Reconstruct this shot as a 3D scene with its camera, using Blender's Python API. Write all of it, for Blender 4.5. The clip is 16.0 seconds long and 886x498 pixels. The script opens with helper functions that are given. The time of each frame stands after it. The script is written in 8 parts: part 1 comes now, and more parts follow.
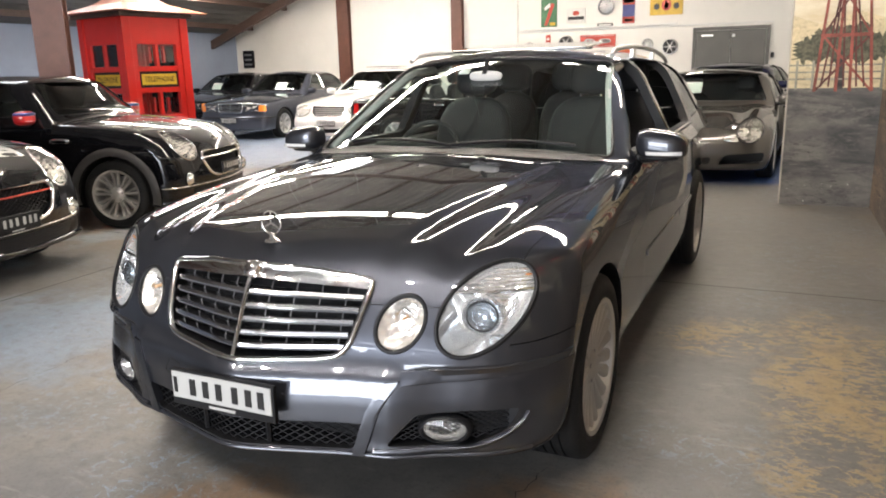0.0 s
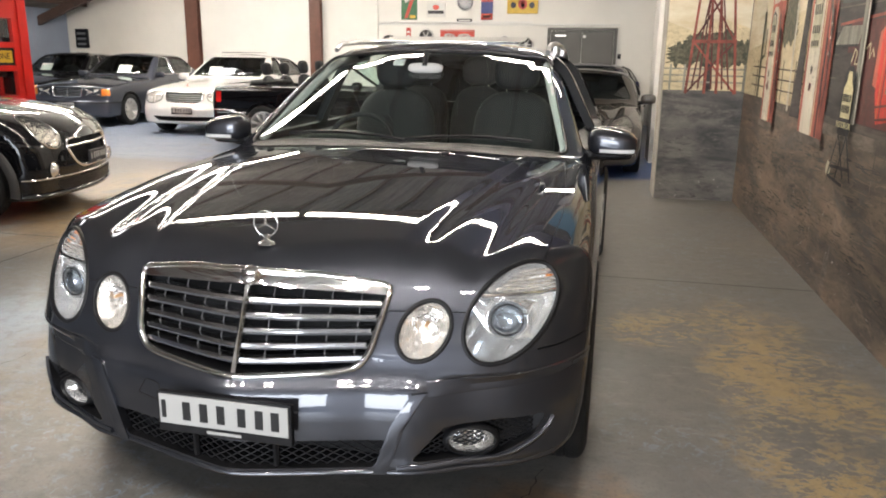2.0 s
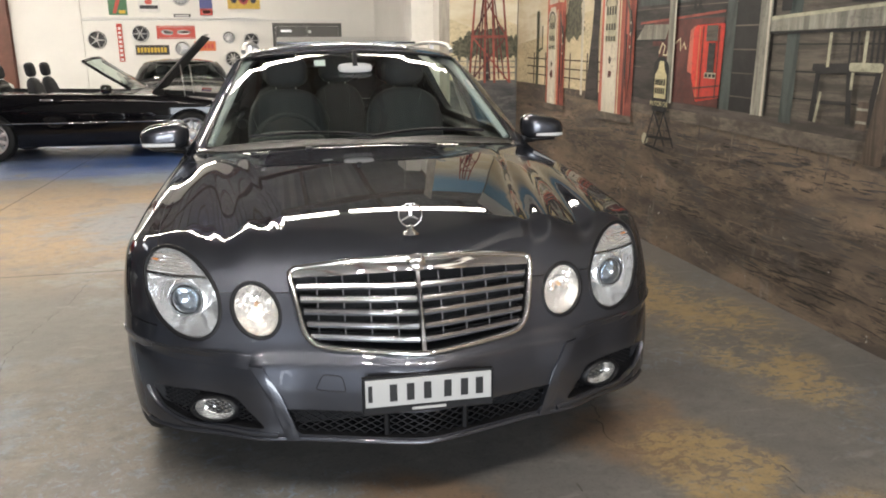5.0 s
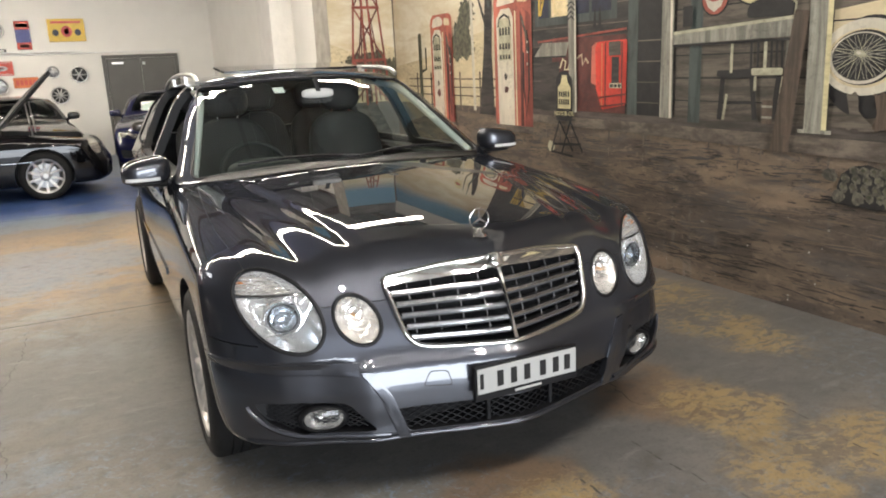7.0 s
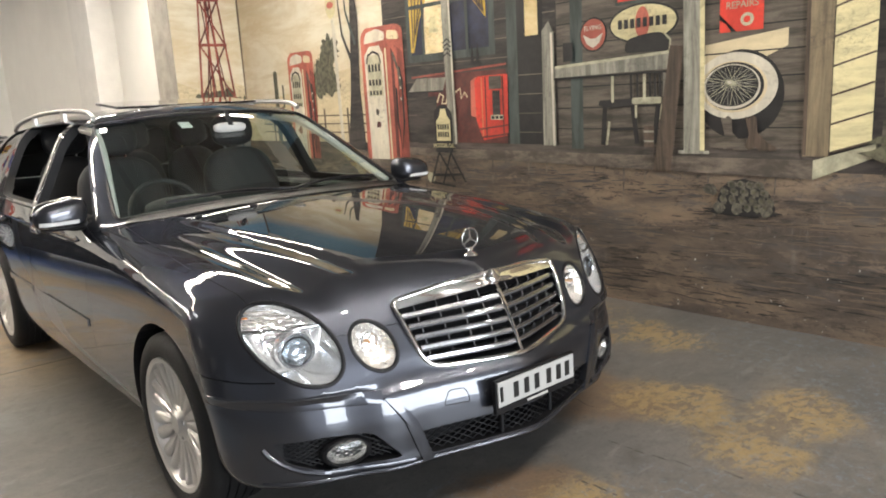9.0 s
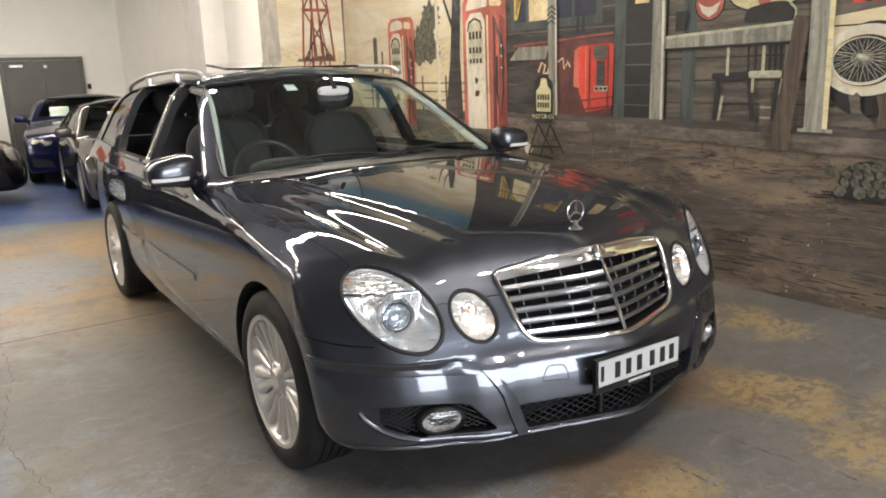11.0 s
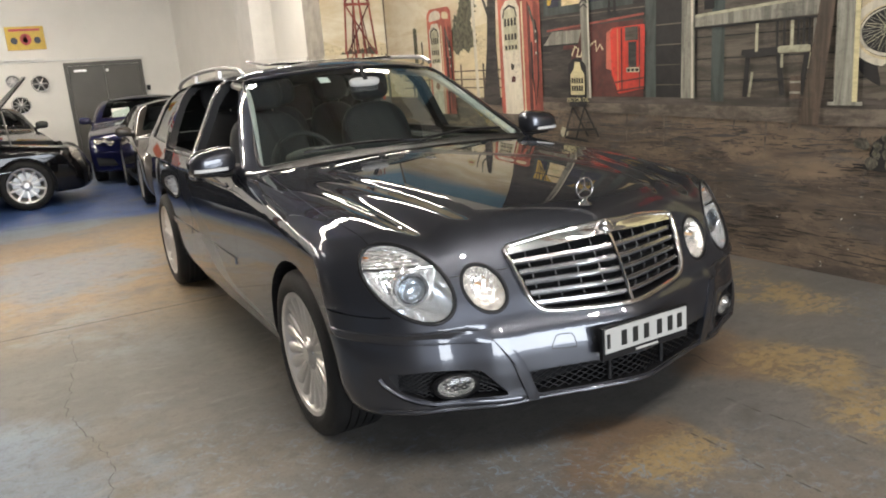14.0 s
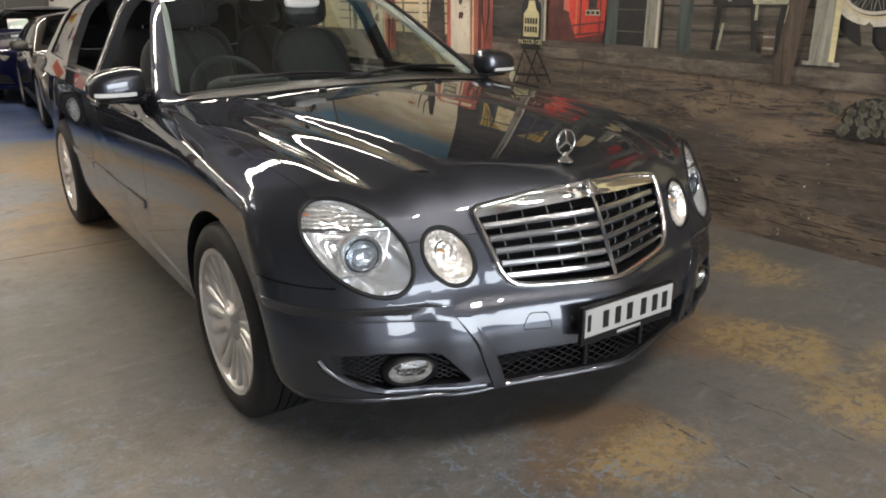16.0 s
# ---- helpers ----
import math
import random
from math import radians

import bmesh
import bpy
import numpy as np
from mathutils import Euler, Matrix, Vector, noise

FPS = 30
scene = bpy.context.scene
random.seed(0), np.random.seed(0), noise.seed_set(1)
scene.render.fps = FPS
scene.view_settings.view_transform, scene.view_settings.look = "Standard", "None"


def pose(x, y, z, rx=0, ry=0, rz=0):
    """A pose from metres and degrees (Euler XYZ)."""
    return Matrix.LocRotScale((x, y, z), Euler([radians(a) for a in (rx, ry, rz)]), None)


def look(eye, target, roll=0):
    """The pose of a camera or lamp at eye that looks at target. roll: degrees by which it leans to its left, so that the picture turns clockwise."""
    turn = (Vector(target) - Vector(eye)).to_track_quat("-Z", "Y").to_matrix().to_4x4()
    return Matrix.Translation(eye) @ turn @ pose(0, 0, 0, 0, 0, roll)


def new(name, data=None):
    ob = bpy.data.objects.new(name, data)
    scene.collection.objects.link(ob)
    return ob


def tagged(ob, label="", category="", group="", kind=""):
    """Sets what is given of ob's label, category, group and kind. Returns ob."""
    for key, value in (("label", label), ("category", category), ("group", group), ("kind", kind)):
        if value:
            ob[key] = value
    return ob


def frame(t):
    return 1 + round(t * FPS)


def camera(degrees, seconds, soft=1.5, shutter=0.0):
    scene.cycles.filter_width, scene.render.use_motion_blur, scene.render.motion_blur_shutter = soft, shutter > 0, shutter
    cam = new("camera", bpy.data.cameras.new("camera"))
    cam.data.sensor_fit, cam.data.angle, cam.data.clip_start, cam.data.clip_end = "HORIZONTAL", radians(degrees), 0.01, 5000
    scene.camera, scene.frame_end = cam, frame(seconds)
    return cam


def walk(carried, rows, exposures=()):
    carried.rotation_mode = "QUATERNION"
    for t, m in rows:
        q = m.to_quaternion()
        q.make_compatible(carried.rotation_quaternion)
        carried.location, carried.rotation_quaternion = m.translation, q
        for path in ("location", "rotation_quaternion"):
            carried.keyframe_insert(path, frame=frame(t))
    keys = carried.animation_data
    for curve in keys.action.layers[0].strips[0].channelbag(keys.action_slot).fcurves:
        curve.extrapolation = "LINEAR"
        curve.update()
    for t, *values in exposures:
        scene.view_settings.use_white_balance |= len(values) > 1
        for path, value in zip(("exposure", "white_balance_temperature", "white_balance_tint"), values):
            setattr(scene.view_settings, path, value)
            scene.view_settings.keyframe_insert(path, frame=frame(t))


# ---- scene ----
cam = camera(61.6, 16.0, soft=1.9)
METRES, EYE, TILT, LEAN, TURN = 4.55, 1.352, 0.75, 0.0, 24.4
EXPOSURE = 0.59
ROWS = [
    (0.0, 0.0, 0.0, 0.0, -0.43, -14.2, 1.68),
    (0.5, -0.0089, -0.0047, 0.0006, 1.8, -15.54, 1.21),
    (1.0, -0.0254, -0.0035, 0.0004, -1.78, -18.1, 1.11),
    (1.5, -0.0591, 0.0218, -0.001, -7.72, -16.53, 0.92),
    (2.0, -0.1098, 0.0381, 0.0008, -12.43, -14.94, -0.68),
    (2.5, -0.1633, 0.0123, 0.0072, -19.58, -16.22, -1.2),
    (3.0, -0.2094, 0.011, 0.0113, -22.39, -16.27, -1.54),
    (3.5, -0.2643, 0.0323, 0.0071, -27.0, -15.88, 1.38),
    (6.0, -0.4845, 0.131, 0.0068, -43.32, -14.2, 0.52),
    (6.5, -0.5307, 0.1495, 0.0126, -47.72, -13.06, 3.33),
    (7.0, -0.5643, 0.1771, 0.0095, -50.98, -13.98, 2.49),
    (7.5, -0.5818, 0.2164, 0.0066, -54.25, -11.68, 3.46),
    (8.0, -0.6042, 0.2482, 0.0044, -56.57, -12.43, 0.59),
    (8.5, -0.6365, 0.2728, 0.003, -64.78, -10.89, 4.65),
    (9.0, -0.647, 0.291, 0.0037, -66.07, -11.61, 3.07),
    (9.5, -0.6457, 0.3053, 0.0031, -62.15, -12.26, 1.42),
    (12.0, -0.6424, 0.3076, -0.0007, -58.95, -13.84, 1.76),
    (12.5, -0.6438, 0.3041, -0.001, -60.12, -13.94, 1.92),
    (13.0, -0.6535, 0.3011, -0.0033, -60.09, -13.82, 3.6),
    (13.5, -0.6704, 0.2925, -0.0052, -58.12, -15.33, 3.82),
    (14.0, -0.655, 0.2629, -0.0027, -55.13, -14.06, 4.04),
    (14.5, -0.6319, 0.238, -0.0033, -53.35, -15.82, 1.56),
    (15.0, -0.6169, 0.2543, -0.0053, -53.06, -17.28, 0.91),
    (15.5, -0.6067, 0.2953, -0.0058, -55.1, -17.24, 1.31),
    (16.0, -0.5939, 0.3334, -0.0135, -60.27, -18.69, 0.01),
]
walk(cam, [(t, pose(1.45, -1.62, EYE, TILT, LEAN) @ pose(0, 0, 0, 0, 0, TURN) @ pose(METRES * x, METRES * y, METRES * z, 90 + pitch, roll, yaw)) for t, x, y, z, yaw, pitch, roll in ROWS],
     [(t, EXPOSURE + e, kelvin, tint) for t, e, kelvin, tint in ((0.0, 0.40, 6600, 13), (1.0, 0.30, 6600, 13), (1.5, 0.23, 6600, 12), (3.5, 0.05, 6600, 12), (6.0, 0.05, 6600, 11), (9.0, 0.20, 6600, 11), (12.0, 0.12, 6600, 12), (13.5, 0.03, 6600, 11), (15.0, -0.10, 6600, 11), (16.0, -0.20, 6600, 11))])


# ---------------------------------------------------------------- world and light
world = bpy.data.worlds.new("world")
scene.world = world
world.use_nodes = True
_sky = world.node_tree.nodes.new("ShaderNodeTexSky")
_sky.sky_type, _sky.sun_disc, _sky.sun_elevation = "NISHITA", False, radians(40)
_bg = world.node_tree.nodes["Background"]
_bg.inputs["Strength"].default_value = 0.1
world.node_tree.links.new(_sky.outputs[0], _bg.inputs["Color"])
TUBE_POWER = 52.0       # emission of a fluorescent diffuser
SKYLIGHT_POWER = 6.0    # daylight through the roof strips
DOORWAY_POWER = 400.0   # watts of daylight from the doorway


# ---------------------------------------------------------------- materials
def material(name, colour=(0.5, 0.5, 0.5), rough=0.5, metal=0.0, coat=0.0, bump=0.0, grain=40.0, vary=0.0, scale=3.0, glow=0.0, spec=0.5):
    """A principled material with mottling at a large scale (vary, scale) and a fine grain (bump, grain)."""
    m = bpy.data.materials.new(name)
    m.use_nodes = True
    n, l = m.node_tree.nodes, m.node_tree.links
    b = n["Principled BSDF"]
    b.inputs["Base Color"].default_value = (*colour, 1)
    b.inputs["Roughness"].default_value = rough
    b.inputs["Metallic"].default_value = metal
    b.inputs["Coat Weight"].default_value = coat
    b.inputs["Coat Roughness"].default_value = 0.02
    b.inputs["Specular IOR Level"].default_value = spec
    if glow:
        b.inputs["Emission Color"].default_value = (*colour, 1)
        b.inputs["Emission Strength"].default_value = glow
    if vary or bump:
        co = n.new("ShaderNodeTexCoord")
    if vary:
        t = n.new("ShaderNodeTexNoise")
        t.inputs["Scale"].default_value, t.inputs["Detail"].default_value, t.inputs["Roughness"].default_value = scale, 8, 0.65
        l.new(co.outputs["Object"], t.inputs["Vector"])
        r = n.new("ShaderNodeValToRGB")
        r.color_ramp.elements[0].position, r.color_ramp.elements[1].position = 0.3, 0.7
        r.color_ramp.elements[0].color = (*[c * (1 - vary) for c in colour], 1)
        r.color_ramp.elements[1].color = (*[min(1, c * (1 + vary)) for c in colour], 1)
        l.new(t.outputs["Fac"], r.inputs["Fac"])
        l.new(r.outputs["Color"], b.inputs["Base Color"])
    if bump:
        t = n.new("ShaderNodeTexNoise")
        t.inputs["Scale"].default_value, t.inputs["Detail"].default_value = grain, 4
        l.new(co.outputs["Object"], t.inputs["Vector"])
        k = n.new("ShaderNodeBump")
        k.inputs["Strength"].default_value, k.inputs["Distance"].default_value = bump, 0.01
        l.new(t.outputs["Fac"], k.inputs["Height"])
        l.new(k.outputs["Normal"], b.inputs["Normal"])
    return m


def glass(name, tint=(0.8, 0.9, 0.86), rough=0.0, ior=1.52):
    """Thin glass: tinted see-through with a mirror-like gloss."""
    m = bpy.data.materials.new(name)
    m.use_nodes = True
    n, l = m.node_tree.nodes, m.node_tree.links
    n.remove(n["Principled BSDF"])
    see, gl, mix, fr = (n.new("ShaderNode" + k) for k in ("BsdfTransparent", "BsdfGlossy", "MixShader", "Fresnel"))
    see.inputs["Color"].default_value = (*tint, 1)
    gl.inputs["Roughness"].default_value = rough
    fr.inputs["IOR"].default_value = ior
    l.new(fr.outputs[0], mix.inputs[0])
    l.new(see.outputs[0], mix.inputs[1])
    l.new(gl.outputs[0], mix.inputs[2])
    l.new(mix.outputs[0], n["Material Output"].inputs["Surface"])
    return m


def paint(name, colour, flake=0.0, rough=0.35):
    """Car paint under clear coat; flake gives the metallic share."""
    m = material(name, colour, rough, flake, 1.0, spec=0.1)
    b = m.node_tree.nodes["Principled BSDF"]
    b.inputs["Coat IOR"].default_value = 1.65
    b.inputs["Coat Roughness"].default_value = 0.008
    b.inputs["Specular Tint"].default_value = (*[min(1.0, 2.1 * c) for c in colour], 1)
    return m


M_PAINT = paint("grey_metallic_paint", (0.060, 0.064, 0.076), 0.85, 0.38)
M_BLACK_PAINT = paint("black_paint", (0.004, 0.004, 0.005))
M_BLACK_PAINT.node_tree.nodes["Principled BSDF"].inputs["Coat IOR"].default_value = 1.45
M_BLUE_GREY = paint("blue_grey_paint", (0.05, 0.055, 0.07), 0.4)
M_WHITE_PAINT = paint("silver_white_paint", (0.62, 0.62, 0.60), 0.15)
M_BRONZE_PAINT = paint("grey_bronze_paint", (0.085, 0.078, 0.07), 0.7, 0.4)
M_NAVY_PAINT = paint("navy_paint", (0.012, 0.014, 0.06), 0.4)
M_CHARCOAL_PAINT = paint("charcoal_paint", (0.03, 0.03, 0.032), 0.4)
M_CHROME = material("chrome", (0.85, 0.85, 0.84), 0.06, 1.0)
M_ALLOY = material("silver_alloy", (0.60, 0.585, 0.565), 0.30, 0.78)
M_TRIM = material("black_plastic", (0.008, 0.008, 0.009), 0.45, bump=0.15, grain=300, spec=0.3)
M_RUBBER = material("tyre_rubber", (0.010, 0.010, 0.010), 0.6, bump=0.2, grain=120, spec=0.25)
M_CABIN = material("charcoal_cabin_trim", (0.014, 0.015, 0.016), 0.7, bump=0.2, grain=200)
M_GLASS = glass("green_tinted_glass", (0.70, 0.84, 0.79), ior=1.8)
M_DARK_GLASS = glass("dark_tinted_glass", (0.10, 0.12, 0.12))
M_LENS = glass("clear_lens", (0.95, 0.96, 0.97))
M_REFLECTOR = material("lamp_reflector", (0.93, 0.93, 0.92), 0.10, 0.78)
M_PLATE = material("white_number_plate", (0.40, 0.40, 0.385), 0.45)
M_PAPER = material("white_paper", (0.82, 0.82, 0.80), 0.8)


# ---------------------------------------------------------------- mesh helpers
def mesh_of(name, verts, faces):
    me = bpy.data.meshes.new(name)
    me.from_pydata([tuple(map(float, v)) for v in verts], [], [tuple(map(int, f)) for f in faces])
    me.update()
    return me


def part(name, data, mat, parent=None, label="", smooth=0.0, at=None):
    """Links a bmesh or a mesh as one object under a thing or a part. smooth: degrees up to which edges are smooth."""
    if isinstance(data, bmesh.types.BMesh):
        me = bpy.data.meshes.new(name)
        bmesh.ops.recalc_face_normals(data, faces=data.faces)
        data.to_mesh(me)
        data.free()
    else:
        me = data
    for m in (mat if isinstance(mat, (list, tuple)) else [mat]):
        me.materials.append(m)
    if smooth:
        for p in me.polygons:
            p.use_smooth = True
        me.set_sharp_from_angle(angle=radians(smooth))
    ob = new(name, me)
    ob.parent = parent
    if at is not None:
        ob.matrix_local = at
    if label:
        tagged(ob, label)
    return ob


def thing(name, label, category, at=None, group="", kind=""):
    """An empty that holds the parts of a thing."""
    ob = new(name)
    ob.empty_display_size = 0.1
    if at is not None:
        ob.matrix_world = at
    return tagged(ob, label, category, group, kind)


def box(bm, lo, hi, bevel=0.0):
    c = [(a + b) / 2 for a, b in zip(lo, hi)]
    d = [abs(b - a) for a, b in zip(lo, hi)]
    r = bmesh.ops.create_cube(bm, size=1, matrix=Matrix.Translation(c) @ Matrix.Diagonal((*d, 1)))
    if bevel:
        es = list({e for v in r["verts"] for e in v.link_edges})
        bmesh.ops.bevel(bm, geom=es, offset=bevel, segments=2, affect="EDGES", profile=0.5)
    return bm


def boxes(*args, bevel=0.0):
    bm = bmesh.new()
    for lo, hi in args:
        box(bm, lo, hi, bevel)
    return bm


def lathe(profile, n=32, axis="x", closed=False):
    """Turns (radius, offset) pairs about an axis through the origin."""
    bm = bmesh.new()
    rings = []
    for k in range(n):
        a = 2 * math.pi * k / n
        ring = []
        for r, o in profile:
            c, s = r * math.cos(a), r * math.sin(a)
            ring.append(bm.verts.new({"x": (o, c, s), "y": (c, o, s), "z": (c, s, o)}[axis]))
        rings.append(ring)
    m = len(profile)
    for k in range(n):
        a, b = rings[k], rings[(k + 1) % n]
        for i in range(m if closed else m - 1):
            j = (i + 1) % m
            bm.faces.new((a[i], a[j], b[j], b[i]))
    bmesh.ops.remove_doubles(bm, verts=bm.verts, dist=1e-6)
    return bm


def tube(points, radius, n=8, closed=False):
    """A round bar along points."""
    bm = bmesh.new()
    pts = [Vector(p) for p in points]
    rings = []
    up = None
    for i, p in enumerate(pts):
        a = pts[i - 1] if i or closed else p
        b = pts[(i + 1) % len(pts)] if i + 1 < len(pts) or closed else p
        d = (b - a).normalized()
        if up is None:
            up = d.orthogonal().normalized()
        up = (up - d * up.dot(d)).normalized()
        side = d.cross(up)
        r = radius[i] if isinstance(radius, (list, tuple)) else radius
        rings.append([bm.verts.new(p + (up * math.cos(2 * math.pi * k / n) + side * math.sin(2 * math.pi * k / n)) * r) for k in range(n)])
    for i in range(len(rings) - (0 if closed else 1)):
        a, b = rings[i], rings[(i + 1) % len(rings)]
        for k in range(n):
            bm.faces.new((a[k], a[(k + 1) % n], b[(k + 1) % n], b[k]))
    if not closed:
        bm.faces.new(rings[0])
        bm.faces.new(rings[-1])
    return bm


def joined(*bms):
    out = bmesh.new()
    for b in bms:
        me = bpy.data.meshes.new("tmp")
        b.to_mesh(me)
        b.free()
        out.from_mesh(me)
        bpy.data.meshes.remove(me)
    return out


BENCH = bpy.data.scenes.new("bench")    # an empty scene in which shapes are cut, removed at the end


def boolean(me, cutter, op="DIFFERENCE"):
    """The mesh me cut by (or met with) another closed mesh."""
    a, b = bpy.data.objects.new("a", me), bpy.data.objects.new("b", cutter)
    BENCH.collection.objects.link(a), BENCH.collection.objects.link(b)
    mod = a.modifiers.new("cut", "BOOLEAN")
    mod.object, mod.operation, mod.solver = b, op, "MANIFOLD"
    layer = BENCH.view_layers[0]
    layer.update()
    out = bpy.data.meshes.new_from_object(a.evaluated_get(layer.depsgraph))
    bpy.data.objects.remove(a)
    bpy.data.objects.remove(b)
    return out


def prism(outline, axis, a, b):
    """A closed block: an outline in the two other axes, from a to b along axis."""
    n = len(outline)

    def put(p, q):
        return {"x": (q, p[0], p[1]), "y": (p[0], q, p[1]), "z": (p[0], p[1], q)}[axis]
    bm = bmesh.new()
    lo, hi = [bm.verts.new(put(p, a)) for p in outline], [bm.verts.new(put(p, b)) for p in outline]
    bm.faces.new(lo), bm.faces.new(hi)
    for i in range(n):
        j = (i + 1) % n
        bm.faces.new((lo[i], lo[j], hi[j], hi[i]))
    bmesh.ops.recalc_face_normals(bm, faces=bm.faces)
    bmesh.ops.triangulate(bm, faces=[f for f in bm.faces if len(f.verts) > 4])
    me = bpy.data.meshes.new("prism")
    bm.to_mesh(me)
    bm.free()
    return me


def rounded(corners, r=0.04, n=4):
    """A polygon with rounded corners."""
    out = []
    m = len(corners)
    for i, p in enumerate(corners):
        p, a, b = Vector(p), Vector(corners[i - 1]), Vector(corners[(i + 1) % m])
        ra = min(r, (a - p).length * 0.45, (b - p).length * 0.45)
        s, e = p + (a - p).normalized() * ra, p + (b - p).normalized() * ra
        for k in range(n + 1):
            t = k / n
            out.append(tuple((1 - t) ** 2 * s + 2 * t * (1 - t) * p + t * t * e))
    return out


def ellipse(cx, cz, rx, rz, tilt=0.0, n=40, power=2.0):
    out = []
    for k in range(n):
        a = 2 * math.pi * k / n
        c, s = math.cos(a), math.sin(a)
        u = rx * math.copysign(abs(c) ** (2 / power), c)
        v = rz * math.copysign(abs(s) ** (2 / power), s)
        out.append((cx + u * math.cos(tilt) - v * math.sin(tilt), cz + u * math.sin(tilt) + v * math.cos(tilt)))
    return out


# ---------------------------------------------------------------- car bodies from smooth fields
def curve(*pairs, soft=0.05):
    """A smooth line through (place, value) pairs, as a function of arrays."""
    p = np.array(pairs, float)
    xs = np.linspace(p[0, 0], p[-1, 0], 600)
    v = np.interp(xs, p[:, 0], p[:, 1])
    w = max(1, int(soft * 600 / 2))
    for _ in range(3):
        e = np.concatenate((2 * v[0] - v[w:0:-1], v, 2 * v[-1] - v[-2:-w - 2:-1]))
        c = np.concatenate(((0,), np.cumsum(e)))
        v = (c[2 * w + 1:] - c[:-2 * w - 1]) / (2 * w + 1)
    return lambda q: np.interp(q, xs, v)


def smax(a, b, k):
    h = np.maximum(k - np.abs(a - b), 0)
    return np.maximum(a, b) + h * h / (4 * k)


def smin(a, b, k):
    return -smax(-a, -b, k)


def step(q, a, b):
    t = np.clip((q - a) / (b - a), 0, 1)
    return t * t * (3 - 2 * t)


def grad(F, p):
    e = 0.002
    g = np.empty_like(p)
    for i in range(3):
        d = np.zeros(3)
        d[i] = e
        g[:, i] = (F(*(p + d).T) - F(*(p - d).T)) / (2 * e)
    return g


def nets(F, lo, hi, h):
    """The closed surface F = 0 as a mesh of even quads."""
    ax = [np.arange(a, b + h, h) for a, b in zip(lo, hi)]
    X, Y, Z = np.meshgrid(*ax, indexing="ij")
    V = F(X, Y, Z)
    s = V < 0
    n = [len(a) - 1 for a in ax]
    cs = [(i, j, k) for i in (0, 1) for j in (0, 1) for k in (0, 1)]

    def corner(A, c):
        return A[c[0]:c[0] + n[0], c[1]:c[1] + n[1], c[2]:c[2] + n[2]]
    cnt = sum(corner(s, c).astype(int) for c in cs)
    act = (cnt > 0) & (cnt < 8)
    acc, num = np.zeros((*n, 3)), np.zeros(n)
    for a in cs:
        for d in range(3):
            if a[d]:
                continue
            b = list(a)
            b[d] = 1
            va, vb = corner(V, a), corner(V, b)
            cross = (va < 0) != (vb < 0)
            t = np.where(cross, va / np.where(cross, va - vb, 1), 0)
            for q in range(3):
                acc[..., q] += np.where(cross, a[q] + (t if q == d else 0), 0)
            num += cross
    idx = -np.ones(n, int)
    ids = np.argwhere(act)
    idx[act] = np.arange(len(ids))
    p = np.array([a[0] for a in ax]) + (ids + acc[act] / num[act][:, None]) * h
    faces = []
    for d in range(3):
        a, b = [slice(1, -1)] * 3, [slice(1, -1)] * 3
        a[d], b[d] = slice(0, -1), slice(1, None)
        s0, s1 = s[tuple(a)], s[tuple(b)]
        e1, e2 = [q for q in range(3) if q != d]
        for inside in (True, False):
            w = np.argwhere((s0 != s1) & (s0 == inside))
            w[:, e1] += 1
            w[:, e2] += 1
            quad = []
            for u, v in ((-1, -1), (0, -1), (0, 0), (-1, 0)):
                c = w.copy()
                c[:, e1] += u
                c[:, e2] += v
                quad.append(idx[tuple(c.T)])
            q = np.stack(quad, 1)
            flip = inside ^ (d == 1)
            faces.append(q if flip else q[:, ::-1])
    for _ in range(4):
        g = grad(F, p)
        f = F(*p.T)
        stepv = f[:, None] * g / np.maximum((g * g).sum(1), 0.3)[:, None]
        p = p - np.clip(stepv, -h / 2, h / 2)
    return mesh_of("body", p, np.concatenate(faces))


def polish(me, F, mats, tol=0.004):
    """Smooth normals from the field itself; faces that lie off it (cuts) take the second material and stay flat."""
    nv, nl, npoly = len(me.vertices), len(me.loops), len(me.polygons)
    co = np.empty(nv * 3)
    me.vertices.foreach_get("co", co)
    co = co.reshape(-1, 3)
    lv = np.empty(nl, int)
    me.loops.foreach_get("vertex_index", lv)
    tot, fn, fc = np.empty(npoly, int), np.empty(npoly * 3), np.empty(npoly * 3)
    me.polygons.foreach_get("loop_total", tot)
    me.polygons.foreach_get("normal", fn)
    me.polygons.foreach_get("center", fc)
    fn, fc = fn.reshape(-1, 3), fc.reshape(-1, 3)
    g = grad(F, co)
    g /= np.maximum(np.linalg.norm(g, axis=1), 1e-6)[:, None]
    gc = grad(F, fc)
    gc /= np.maximum(np.linalg.norm(gc, axis=1), 1e-6)[:, None]
    on = (np.abs(F(*fc.T)) < tol) & ((gc * fn).sum(1) > 0.75)
    lp = np.repeat(np.arange(npoly), tot)
    n = np.where((on[lp] & ((g[lv] * fn[lp]).sum(1) > 0.6))[:, None], g[lv], fn[lp])
    me.materials.clear()
    for m in mats:
        me.materials.append(m)
    me.polygons.foreach_set("material_index", np.where(on, 0, 1).astype(np.int32))
    me.polygons.foreach_set("use_smooth", np.ones(npoly, bool))
    me.normals_split_custom_set(n.tolist())
    me.update()
    return me


